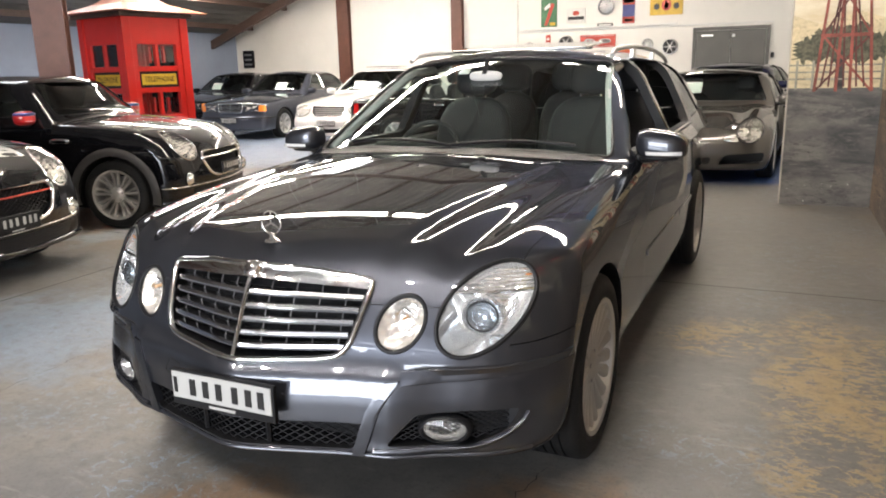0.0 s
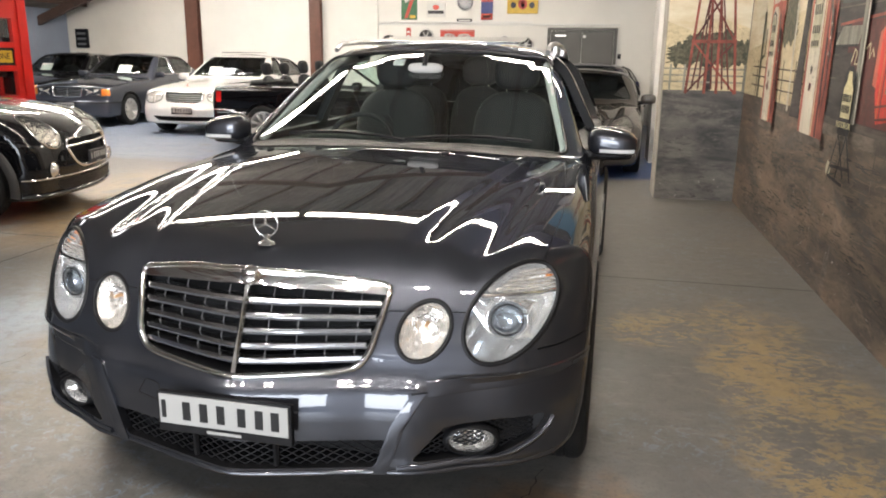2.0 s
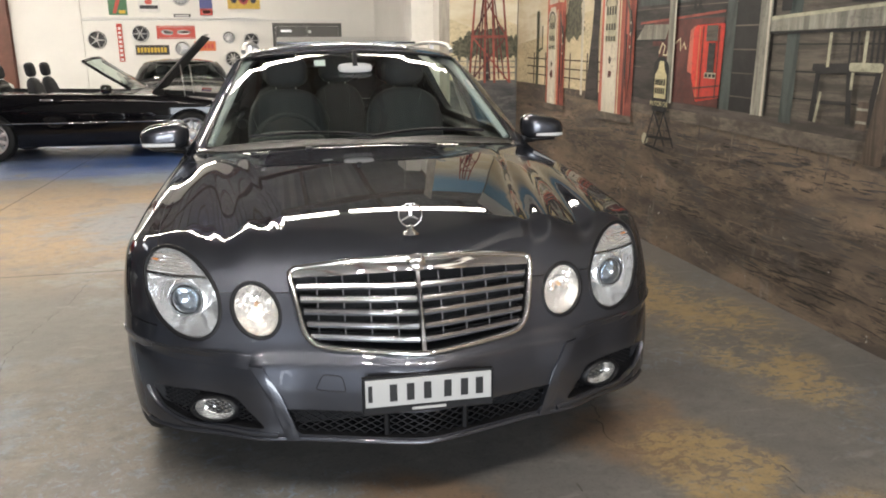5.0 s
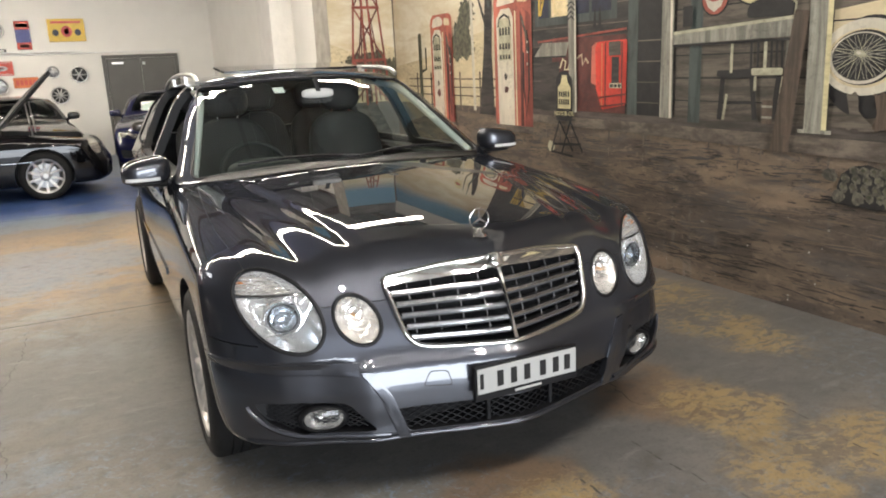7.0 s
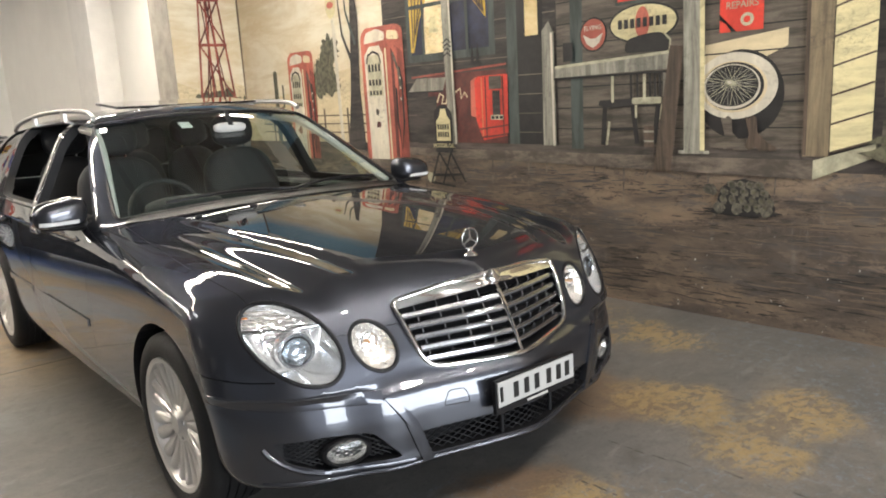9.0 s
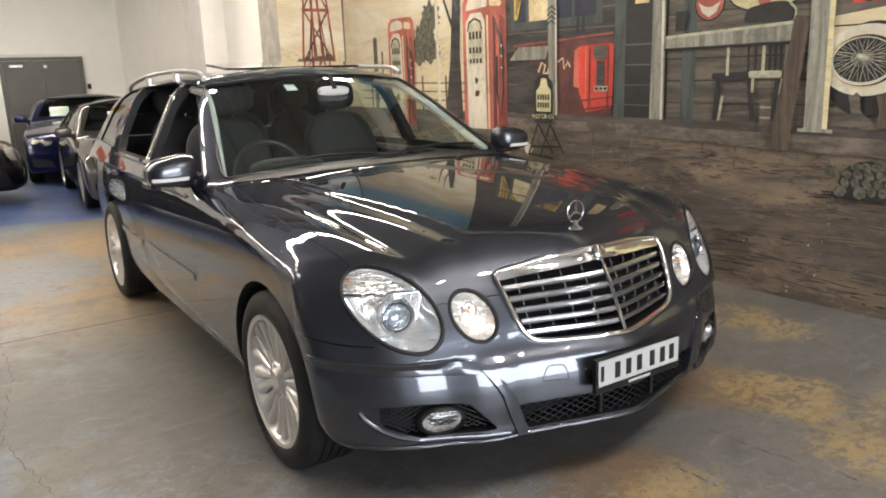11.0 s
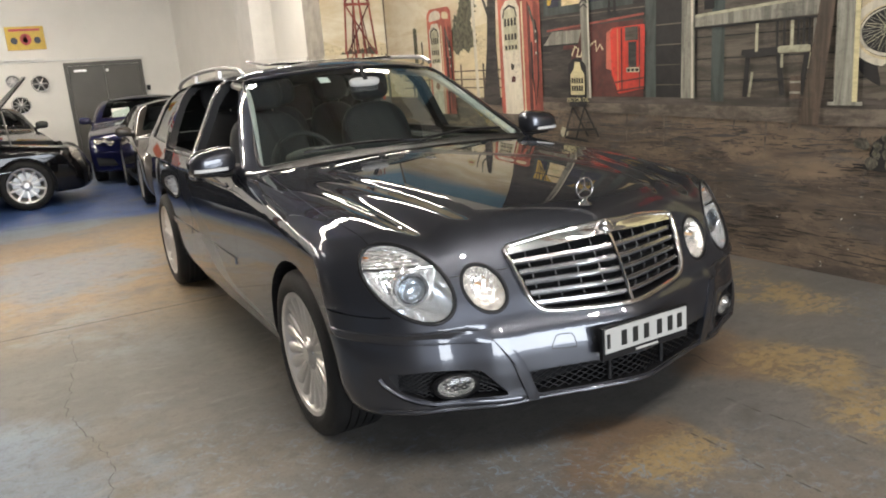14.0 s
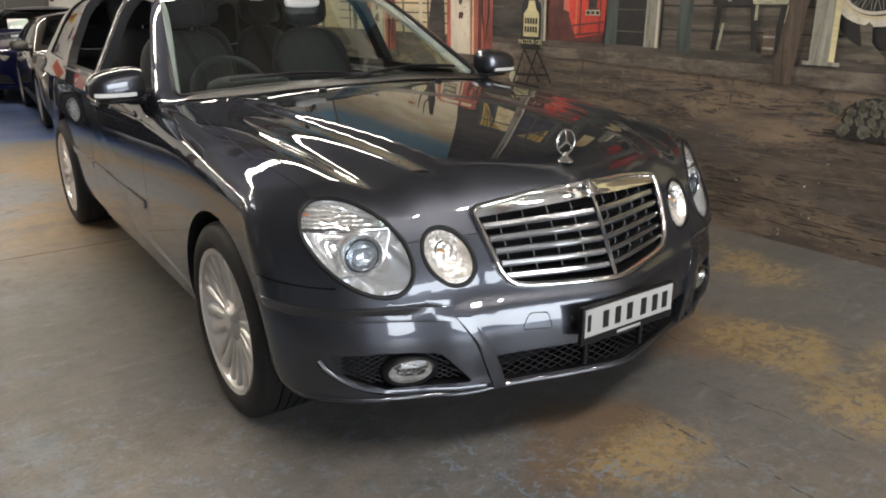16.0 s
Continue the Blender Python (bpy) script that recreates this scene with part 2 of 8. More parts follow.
def onto(F, pts, axis, start, end, depth=0.0):
    """Points slid along an axis, from start towards end, until they meet the surface F = -depth."""
    p = np.array(pts, float)
    ts = np.linspace(start, end, 160)
    best = np.full(len(p), end, float)
    done = np.zeros(len(p), bool)
    prev = start
    for t in ts:
        p[:, axis] = t
        hit = (F(*p.T) + depth < 0) & ~done
        best[hit] = t
        done |= hit
    d = (end - start) / 159
    lo, hi = best - d, best.copy()
    for _ in range(14):
        mid = (lo + hi) / 2
        p[:, axis] = mid
        inside = F(*p.T) + depth < 0
        hi = np.where(inside, mid, hi)
        lo = np.where(inside, lo, mid)
    p[:, axis] = hi
    return p


def patch(F, outline, axis, start, end, depth=0.0, rings=6, thick=0.0):
    """A sheet inside an outline, laid on the surface F = -depth along an axis (0: outline is y, z; 1: x, z; 2: x, y)."""
    o = np.array(outline, float)
    c = o.mean(0)
    flat = [c]
    n = len(o)
    for r in range(1, rings + 1):
        flat += list(c + (o - c) * r / rings)
    flat = np.array(flat)
    pts = np.zeros((len(flat), 3))
    other = [q for q in range(3) if q != axis]
    pts[:, other] = flat
    if callable(depth):
        depth = np.array([depth(0)] + [depth(r / rings) for r in range(1, rings + 1) for _ in range(n)])
    pts = onto(F, pts, axis, start, end, depth)
    faces = [(0, 1 + k, 1 + (k + 1) % n) for k in range(n)]
    for r in range(rings - 1):
        a, b = 1 + r * n, 1 + (r + 1) * n
        faces += [(a + k, b + k, b + (k + 1) % n, a + (k + 1) % n) for k in range(n)]
    if thick:
        m = len(pts)
        back = pts.copy()
        back[:, axis] += thick * (1 if end > start else -1)
        pts = np.concatenate((pts, back))
        faces = faces + [tuple(m + i for i in reversed(f)) for f in faces]
        a = 1 + (rings - 1) * n
        faces += [(a + (k + 1) % n, a + k, m + a + k, m + a + (k + 1) % n) for k in range(n)]
    bm = bmesh.new()
    vs = [bm.verts.new(q) for q in pts]
    for f in faces:
        bm.faces.new([vs[i] for i in f])
    bmesh.ops.recalc_face_normals(bm, faces=bm.faces)
    return bm


def car_field(P):
    """The outer form of a car as a field, negative inside. x across, y back from the nose, z up."""
    L, W, zb = P["length"], P["half"], P["clear"]
    plan, flank, nose, top, roof = P["plan"], P["flank"], P["nose"], P["top"], P["roof"]
    bow1, bow2 = P["bow"]
    y0, dy, wb = P["screen"]            # windscreen base y, run per rise, plan bow
    r0, rdy = P["tail"]                 # tail glass base y, run per rise
    gw, gt, belt = P["house"]           # greenhouse half width at belt, tumblehome, belt height
    shape = P.get("shape")
    kf, ks, kr = P.get("round", (0.12, 0.09, 0.12))

    def F(x, y, z):
        a = np.abs(x)
        sx = np.sqrt(x * x + 0.0025) - 0.05
        side = a - plan(y) - flank(z)
        zt = z - top(y) + P.get("crown", 0.06) * (a / 0.8) ** 2
        if shape:
            zt = zt - shape(a, y)
        if "vee" in P:
            front = nose(z) + P["vee"](sx) + 0.045 * step(a, 0.46, 0.66) * (1 - step(z, 0.495, 0.535)) - y
        else:
            front = nose(z) + bow1 * sx + bow2 * a * a + P.get("bow4", 0.0) * a ** 6 - y
        back = y - (L - P.get("stern", 0.10) * (a / W) ** 2 - P.get("lean", 0.03) * np.abs(z - 0.55) / 0.4)
        low = smax(side, zt * 0.97, ks)
        low = smax(low, smax(front, back, 0.01), kf)
        low = smax(low, zb - z, 0.06)
        gs = (a - (gw - gt * (z - belt) - P.get("pinch", 0.012) * (y - P.get("mid", 3.0)) ** 2)) * 0.9
        scr = (y0 + wb * a * a + dy * (z - belt) - y) / math.hypot(1, dy)
        tail = (y - (r0 - P.get("tailbow", 0.12) * a * a + rdy * (z - belt))) / math.hypot(1, rdy)
        up = z - roof(y) + P.get("roofcrown", 0.16) * a * a
        h = smax(gs, up, kr)
        h = smax(h, scr, 0.07)
        h = smax(h, tail, 0.08)
        h = np.maximum(h, belt - 0.07 - z)
        return smin(low, h, 0.02)
    return F


def arch(y, z, r, n=28):
    return [(y + r * math.cos(2 * math.pi * k / n), z + r * math.sin(2 * math.pi * k / n)) for k in range(n)]


def build_body(P, F, cell, cuts):
    """The body as one closed shell: arches, cabin and window openings cut through."""
    L, W = P["length"], P["half"]
    me = nets(F, (-W - 0.1, -0.12, P["clear"] - 0.08), (W + 0.1, L + 0.1, 1.7), cell)
    d = P.get("wall", 0.045)
    c0, c1 = P["cabin"]

    def inner(x, y, z):
        f = F(x, y, z) + d
        f = np.maximum(f, P.get("floor", 0.42) - z)
        return smax(smax(f, c0 - y, 0.05), y - c1, 0.05)
    me = boolean(me, nets(inner, (-W, c0 - 0.1, 0.25), (W, c1 + 0.1, 1.7), cell * 1.3))
    for c in cuts:
        me = boolean(me, c)
    return me


# ---------------------------------------------------------------- wheels
def tyre_mesh(R, rim, w, n=56):
    """A tyre with a rounded shoulder and cut tread, turned about x; its outer face at x = 0."""
    prof = [(rim, -0.012), (rim + 0.012, 0.0), (rim + 0.4 * (R - rim), 0.006), (R - 0.022, -0.004), (R - 0.006, -0.016), (R, -0.034)]
    k = 5
    for i in range(k):
        a, b = -0.034 - (w - 0.068) * i / k, -0.034 - (w - 0.068) * (i + 1) / k
        prof += [(R, b + 0.007), (R - 0.007, b + 0.006), (R - 0.007, b + 0.001), (R, b)] if i < k - 1 else [(R, b)]
    prof += [(R - 0.006, -w + 0.016), (R - 0.03, -w), (rim, -w + 0.01)]
    bm = lathe(prof, n)
    return bm


def spoke_mesh(r0, r1, w0, w1, d0, d1, t=0.03):
    """One tapered, rounded spoke along z, crowned towards the outside."""
    bm = bmesh.new()
    rows = []
    for i in range(6):
        f = i / 5
        r, w, d = r0 + (r1 - r0) * f, w0 + (w1 - w0) * f, d0 + (d1 - d0) * f * f
        rows.append([bm.verts.new(p) for p in ((d - t, -w, r), (d - 0.008, -w, r), (d, -w * 0.55, r), (d, w * 0.55, r), (d - 0.008, w, r), (d - t, w, r))])
    for a, b in zip(rows, rows[1:]):
        for k in range(6):
            bm.faces.new((a[k], a[(k + 1) % 6], b[(k + 1) % 6], b[k]))
    bm.faces.new(rows[0]), bm.faces.new(rows[-1])
    return bm


WHEELS = {}


def wheel(parent, x, y, R, rim, w, style, side):
    """A wheel under its car: tyre, rim, spokes, hub, brake disc. side: +1 for the car's left."""
    key = (R, rim, w, style)
    if key not in WHEELS:
        n, pair, ws, wo = {"multi": (10, 0.145, 0.0125, 0.0265), "ten": (10, 0, 0.016, 0.022), "twin": (9, 0.13, 0.011, 0.015), "five": (5, 0.22, 0.022, 0.026), "eight": (8, 0, 0.026, 0.034)}[style]
        rimbm = lathe([(rim - 0.004, -0.004), (rim + 0.004, -0.002), (rim + 0.006, -0.012), (rim - 0.008, -0.024), (rim - 0.020, -0.06), (rim - 0.028, -w + 0.02), (rim - 0.05, -w + 0.02), (rim - 0.034, -0.06), (rim - 0.02, -0.022), (rim - 0.012, -0.006)], 48, closed=True)
        sp = []
        for k in range(n):
            for q in ((-pair, pair) if pair else (0,)):
                a = 2 * math.pi * k / n
                b = spoke_mesh(0.05, rim - 0.012, ws * 0.9, wo, -0.030, -0.014)
                bmesh.ops.rotate(b, verts=b.verts, cent=(0, 0, 0), matrix=Matrix.Rotation(a, 3, "X"))
                if pair:
                    bmesh.ops.rotate(b, verts=b.verts, cent=(0, 0, 0), matrix=Matrix.Rotation(q, 3, "X"))
                sp.append(b)
        hub = lathe([(0.0, -0.012), (0.034, -0.013), (0.038, -0.018), (0.062, -0.026), (0.072, -0.034), (0.072, -0.06), (0.0, -0.06)], 28)
        bolts = []
        for k in range(5):
            a = 2 * math.pi * k / 5 + 0.3
            b = lathe([(0.0, -0.022), (0.009, -0.022), (0.011, -0.034)], 8)
            bmesh.ops.translate(b, verts=b.verts, vec=(0, 0.052 * math.cos(a), 0.052 * math.sin(a)))
            bolts.append(b)
        disc = lathe([(0.05, -0.10), (rim * 0.72, -0.10), (rim * 0.72, -0.12), (0.05, -0.12)], 36, closed=True)
        WHEELS[key] = dict(tyre=tyre_mesh(R, rim, w), rim=rimbm, hub=hub, spokes=sp, bolts=bolts, disc=disc, made={})
    W = WHEELS[key]
    e = new("wheel")
    e.parent = parent
    e.empty_display_size = 0.1
    e.matrix_local = pose(x, y, R, 0, 0, 0 if side > 0 else 180)
    made = W["made"]
    for name, mat in (("tyre", M_RUBBER), ("rim", M_ALLOY), ("hub", M_ALLOY), ("disc", M_STEEL)):
        if name not in made:
            ob = part(name if name != "disc" else "brake_disc", W[name], mat, e, smooth=40)
            made[name] = ob.data
        else:
            ob = new(name if name != "disc" else "brake_disc", made[name])
            ob.parent = e
    for name in ("spokes", "bolts"):
        if name not in made:
            made[name] = [part(name[:-1], b, M_ALLOY if name == "spokes" else M_STEEL, e, smooth=40).data for b in W[name]]
        else:
            for d in made[name]:
                new(name[:-1], d).parent = e
    return e


M_STEEL = material("brushed_steel", (0.35, 0.35, 0.35), 0.35, 1.0)
M_LEATHER = material("grey_leather", (0.011, 0.012, 0.014), 0.7, bump=0.25, grain=150, vary=0.1)
M_GRILLE_SLAT = material("satin_chrome", (0.55, 0.55, 0.56), 0.2, 1.0)
M_MIRROR = material("mirror_glass", (0.9, 0.9, 0.9), 0.01, 1.0)
M_AMBER = material("amber_lens", (0.75, 0.22, 0.03), 0.2, coat=1.0)
M_BULB_TINT = material("tinted_bulb", (0.55, 0.33, 0.18), 0.2, coat=1.0)
M_RED_LENS = material("red_lens", (0.45, 0.01, 0.01), 0.2, coat=1.0)
M_INK = material("black_ink", (0.01, 0.01, 0.01), 0.5)
M_LAMP_ON = material("lit_lamp", (1.0, 0.86, 0.66), 0.3, glow=2.2)


def loop_tube(F, outline, axis, start, end, depth, r, n=8):
    """A closed trim line that follows an outline laid on the surface."""
    o = np.array(outline)
    pts = np.zeros((len(o), 3))
    pts[:, [q for q in range(3) if q != axis]] = o
    return tube(onto(F, pts, axis, start, end, depth), r, n, closed=True)


# ---------------------------------------------------------------- the grey estate car
def lamp_shape(a, y):
    """Ridges that run back from the lamps, and the raised middle of the bonnet with its two diverging creases."""
    run = 0.16 * np.clip(y - 0.25, 0, 1.3)
    outer = 0.016 * np.exp(-((a - 0.725 - 0.2 * run) / 0.085) ** 2) * (1 - step(y, 0.6, 1.5))
    inner = 0.011 * np.exp(-((a - 0.475 - run) / 0.05) ** 2) * (1 - step(y, 0.45, 1.3))
    dip = 0.014 * np.exp(-((a - 0.585 - 0.7 * run) / 0.05) ** 2) * (1 - step(y, 0.5, 1.4))
    ridge = 0.385 + 0.20 * step(y, 0.15, 1.6)
    crown = 0.011 * (1 - step(a, ridge - 0.022, ridge + 0.026)) * (1 - step(y, 1.35, 1.6)) * step(y, 0.10, 0.35)
    return outer + inner - dip + crown


ESTATE = dict(
    length=4.86, half=0.911, clear=0.222,
    plan=curve((0, 0.915), (0.4, 0.925), (0.85, 0.937), (1.6, 0.927), (3.2, 0.922), (4.0, 0.898), (4.86, 0.82)),
    flank=curve((0.1, -0.09), (0.2, -0.045), (0.32, -0.008), (0.5, 0.0), (0.68, 0.0), (0.82, -0.018), (0.95, -0.05), (1.2, -0.10), soft=0.08),
    nose=curve((0.1, 0.10), (0.20, 0.01), (0.235, -0.048), (0.265, -0.060), (0.30, -0.056), (0.36, -0.058), (0.42, -0.055), (0.47, -0.044), (0.495, -0.035), (0.515, -0.014), (0.54, 0.0), (0.60, 0.022), (0.66, 0.050), (0.70, 0.072), (0.75, 0.105), (0.80, 0.144), (0.9, 0.235), (1.1, 0.5), soft=0.016),
    vee=curve((-0.05, 0.03), (0, 0.046), (0.317, 0.143), (0.468, 0.171), (0.60, 0.203), (0.70, 0.25), (0.77, 0.308), (0.83, 0.385), (0.95, 0.57), (1.2, 1.1), soft=0.03),
    top=curve((-0.2, 0.68), (0.1, 0.775), (0.3, 0.84), (0.6, 0.895), (1.0, 0.945), (1.45, 0.985), (1.8, 1.005), (3.0, 1.01), (4.86, 1.02), soft=0.04),
    roof=curve((1.4, 1.36), (2.1, 1.425), (2.6, 1.462), (3.2, 1.474), (3.8, 1.458), (4.3, 1.425), (4.9, 1.36)),
    bow=(0.10, 0.29), bow4=0.16, screen=(1.48, 1.85, 0.37), tail=(4.84, -0.85), house=(0.868, 0.50, 0.96),
    shape=lamp_shape, cabin=(1.62, 4.60), round=(0.05, 0.075, 0.12))

HEAD = dict(outer=(0.712, 0.677, 0.101, 0.141, -0.73), inner=(0.487, 0.635, 0.067, 0.081, -0.60))
GRILLE_HALF = [(0.0, 0.784), (0.2, 0.773), (0.386, 0.748), (0.368, 0.66), (0.350, 0.58), (0.322, 0.543), (0.26, 0.534), (0.13, 0.528), (0.0, 0.524)]
GRILLE = GRILLE_HALF + [(-u, v) for u, v in GRILLE_HALF[-2:0:-1]]


def mirrored(o, s):
    return [(s * u, v) for u, v in o] if s > 0 else [(s * u, v) for u, v in reversed(o)]


def sheet(F, outline, axis, start, end, depth, thick, rings=4):
    return patch(F, outline, axis, start, end, depth, rings, thick)


def dense(o, n):
    """An outline resampled at even steps."""
    p = np.array(list(o) + [o[0]], float)
    d = np.concatenate(((0,), np.cumsum(np.linalg.norm(np.diff(p, axis=0), axis=1))))
    q = np.linspace(0, d[-1], n + 1)[:-1]
    return list(zip(np.interp(q, d, p[:, 0]), np.interp(q, d, p[:, 1])))


def line_on(F, pts, axis, start, end, depth, r, n=6):
    """A thin bar along points laid on the surface."""
    p = np.array(pts, float)
    q = np.zeros((len(p), 3))
    q[:, [k for k in range(3) if k != axis]] = p
    return tube(onto(F, q, axis, start, end, depth), r, n)


def around(F, z, a0, a1, depth, r, n=40, centre=(0.0, 1.0)):
    """A thin bar round the nose at height z, between two angles (degrees, 0 straight ahead, + to the car's left)."""
    out = []
    for k in range(n + 1):
        a = radians(a0 + (a1 - a0) * k / n)
        d = np.array((math.sin(a), -math.cos(a)))
        lo, hi = 0.2, 1.6
        for _ in range(30):
            m = (lo + hi) / 2
            x, y = centre[0] + d[0] * m, centre[1] + d[1] * m
            if F(np.array([x]), np.array([y]), np.array([z]))[0] + depth < 0:
                lo = m
            else:
                hi = m
        out.append((centre[0] + d[0] * lo, centre[1] + d[1] * lo, z))
    return tube(out, r, 6)


def ribbon(F, a0, a1, low, high, proud, n=44, centre=(0.0, 1.0)):
    """A raised strip round the nose between two angles; its lower and upper edges run from the first to the second height."""
    bm, rows = bmesh.new(), []
    for k in range(n + 1):
        q = k / n
        a = radians(a0 + (a1 - a0) * q)
        d = np.array((math.sin(a), -math.cos(a)))
        z0, z1 = low[0] + (low[1] - low[0]) * q, high[0] + (high[1] - high[0]) * q
        end = min(1.0, min(q, 1 - q) * 12)
        row = []
        for z, out in ((z0 - 0.004, -0.004), (z0, proud * 0.7), (z0 + 0.004, proud), ((z0 + z1) / 2, proud * 1.1), (z1 - 0.004, proud), (z1, proud * 0.7), (z1 + 0.004, -0.004)):
            lo, hi = 0.2, 1.6
            for _ in range(26):
                m = (lo + hi) / 2
                if F(np.array([centre[0] + d[0] * m]), np.array([centre[1] + d[1] * m]), np.array([z]))[0] < (out if out < 0 else out * end):
                    lo = m
                else:
                    hi = m
            row.append(bm.verts.new((centre[0] + d[0] * lo, centre[1] + d[1] * lo, z)))
        rows.append(row)
    for u, v in zip(rows, rows[1:]):
        for k in range(6):
            bm.faces.new((u[k], u[k + 1], v[k + 1], v[k]))
    return bm


def blob(centre, size, h, power=3.0, cut=None):
    """A softly rounded block, as a mesh."""
    c, s = np.array(centre), np.array(size)

    def F(x, y, z):
        f = (np.abs((x - c[0]) / s[0]) ** power + np.abs((y - c[1]) / s[1]) ** power + np.abs((z - c[2]) / s[2]) ** power) ** (1 / power) - 1
        f = f * s.min()
        return f if cut is None else np.maximum(f, cut(x, y, z))
    return nets(F, c - s - 2 * h, c + s + 2 * h, h)


SEATS = {}


def car_seat(parent, x, y, wide=0.50, drop=0.0):
    """A car seat: cushion, backrest and headrest on two rods. Seats of one width share their meshes."""
    first = wide not in SEATS
    if first:
        SEATS[wide] = [blob((0, 0, 0), (wide / 2, 0.26, 0.09), 0.035), blob((0, 0, 0.30), (wide / 2, 0.075, 0.32), 0.035), blob((0, 0, 0.09), (0.135, 0.055, 0.10), 0.022)]
    cushion, back, head = SEATS[wide]

    def put(name, me, at, under):
        if first:
            return part(name, me, M_LEATHER, under, "", 70, at)
        ob = new(name, me)
        ob.parent, ob.matrix_local = under, at
        return ob
    seat = tagged(put("seat", cushion, pose(x, y, 0.60 - drop), parent), "grey leather seat")
    put("backrest", back, pose(0, 0.24, -0.02, -14), seat)
    put("headrest", head, pose(0, 0.385, 0.60, -8), seat)
    for s in (-0.06, 0.06):
        part("headrest_rod", tube([(s, 0.375, 0.50), (s, 0.385, 0.64)], 0.006), M_CHROME, seat)
    return seat


def star_ring(parent, at, r, flat=False):
    """A chrome ring with three thin rays."""
    e = part("ornament", tube([(r * math.cos(2 * math.pi * k / 36), 0, r * math.sin(2 * math.pi * k / 36)) for k in range(36)], r * 0.07, 8, True), M_CHROME, parent, "chrome ring ornament", 60, at)
    for k in range(3):
        a = math.pi / 2 + 2 * math.pi * k / 3
        bm = tube([(0, 0, 0), (r * math.cos(a), 0, r * math.sin(a))], [r * 0.12, r * 0.03], 4)
        part("ray", bm, M_CHROME, e)
    return e


def plate_bars(parent, at, w=0.372, h=0.084, dark=False):
    """A number plate with plain bars in place of its characters."""
    ground, ink = (M_TRIM, M_PLATE) if dark else (M_PLATE, M_INK)
    holder = part("number_plate", boxes(((-w / 2 - 0.008, -0.008, -0.026), (w / 2 + 0.008, 0.010, h + 0.006)), bevel=0.003), M_TRIM, parent, "black number plate with pale bars" if dark else "white number plate in a black holder", at=at)
    part("plate_face", boxes(((-w / 2, -0.012, 0.0), (w / 2, -0.007, h)), bevel=0.001), ground, holder)
    for k, x in enumerate((-0.105, -0.055, -0.005, 0.055, 0.105, 0.150)):
        part("bar", boxes(((x - 0.011, -0.0145, 0.016), (x + 0.011, -0.0115, h - 0.016))), ink, holder)
    part("bar", boxes(((-w / 2 + 0.008, -0.0145, 0.018), (-w / 2 + 0.02, -0.0115, h - 0.016))), ink, holder)
    part("bar", boxes(((-0.05, -0.0105, -0.018), (0.05, -0.0075, -0.010))), M_PLATE, holder)
    return holder


def mesh_grid(F, outline, axis, start, end, depth, pitch=0.026, r=0.0022):
    """A wire lattice of lozenges inside an outline, a little below the surface."""
    o = np.array(outline)
    lo, hi = o.min(0), o.max(0)

    def inside(p):
        c = False
        for (x1, y1), (x2, y2) in zip(o, np.roll(o, -1, 0)):
            if (y1 > p[1]) != (y2 > p[1]) and p[0] < (x2 - x1) * (p[1] - y1) / (y2 - y1) + x1:
                c = not c
        return c
    bars = []
    span = hi[1] - lo[1]
    n = int((hi[0] - lo[0] + 2 * span) / pitch)
    for slope in (1.7, -1.7):
        for k in range(n):
            x0 = lo[0] - span + k * pitch
            pts = []
            for j in range(13):
                z = lo[1] + span * j / 12
                x = x0 + (z - lo[1]) * slope + (span * 1.0 if slope < 0 else 0)
                if inside((x, z)):
                    pts.append((x, z))
            if len(pts) > 1:
                bars.append(line_on(F, pts, axis, start, end, depth, r, 4))
    return joined(*bars)


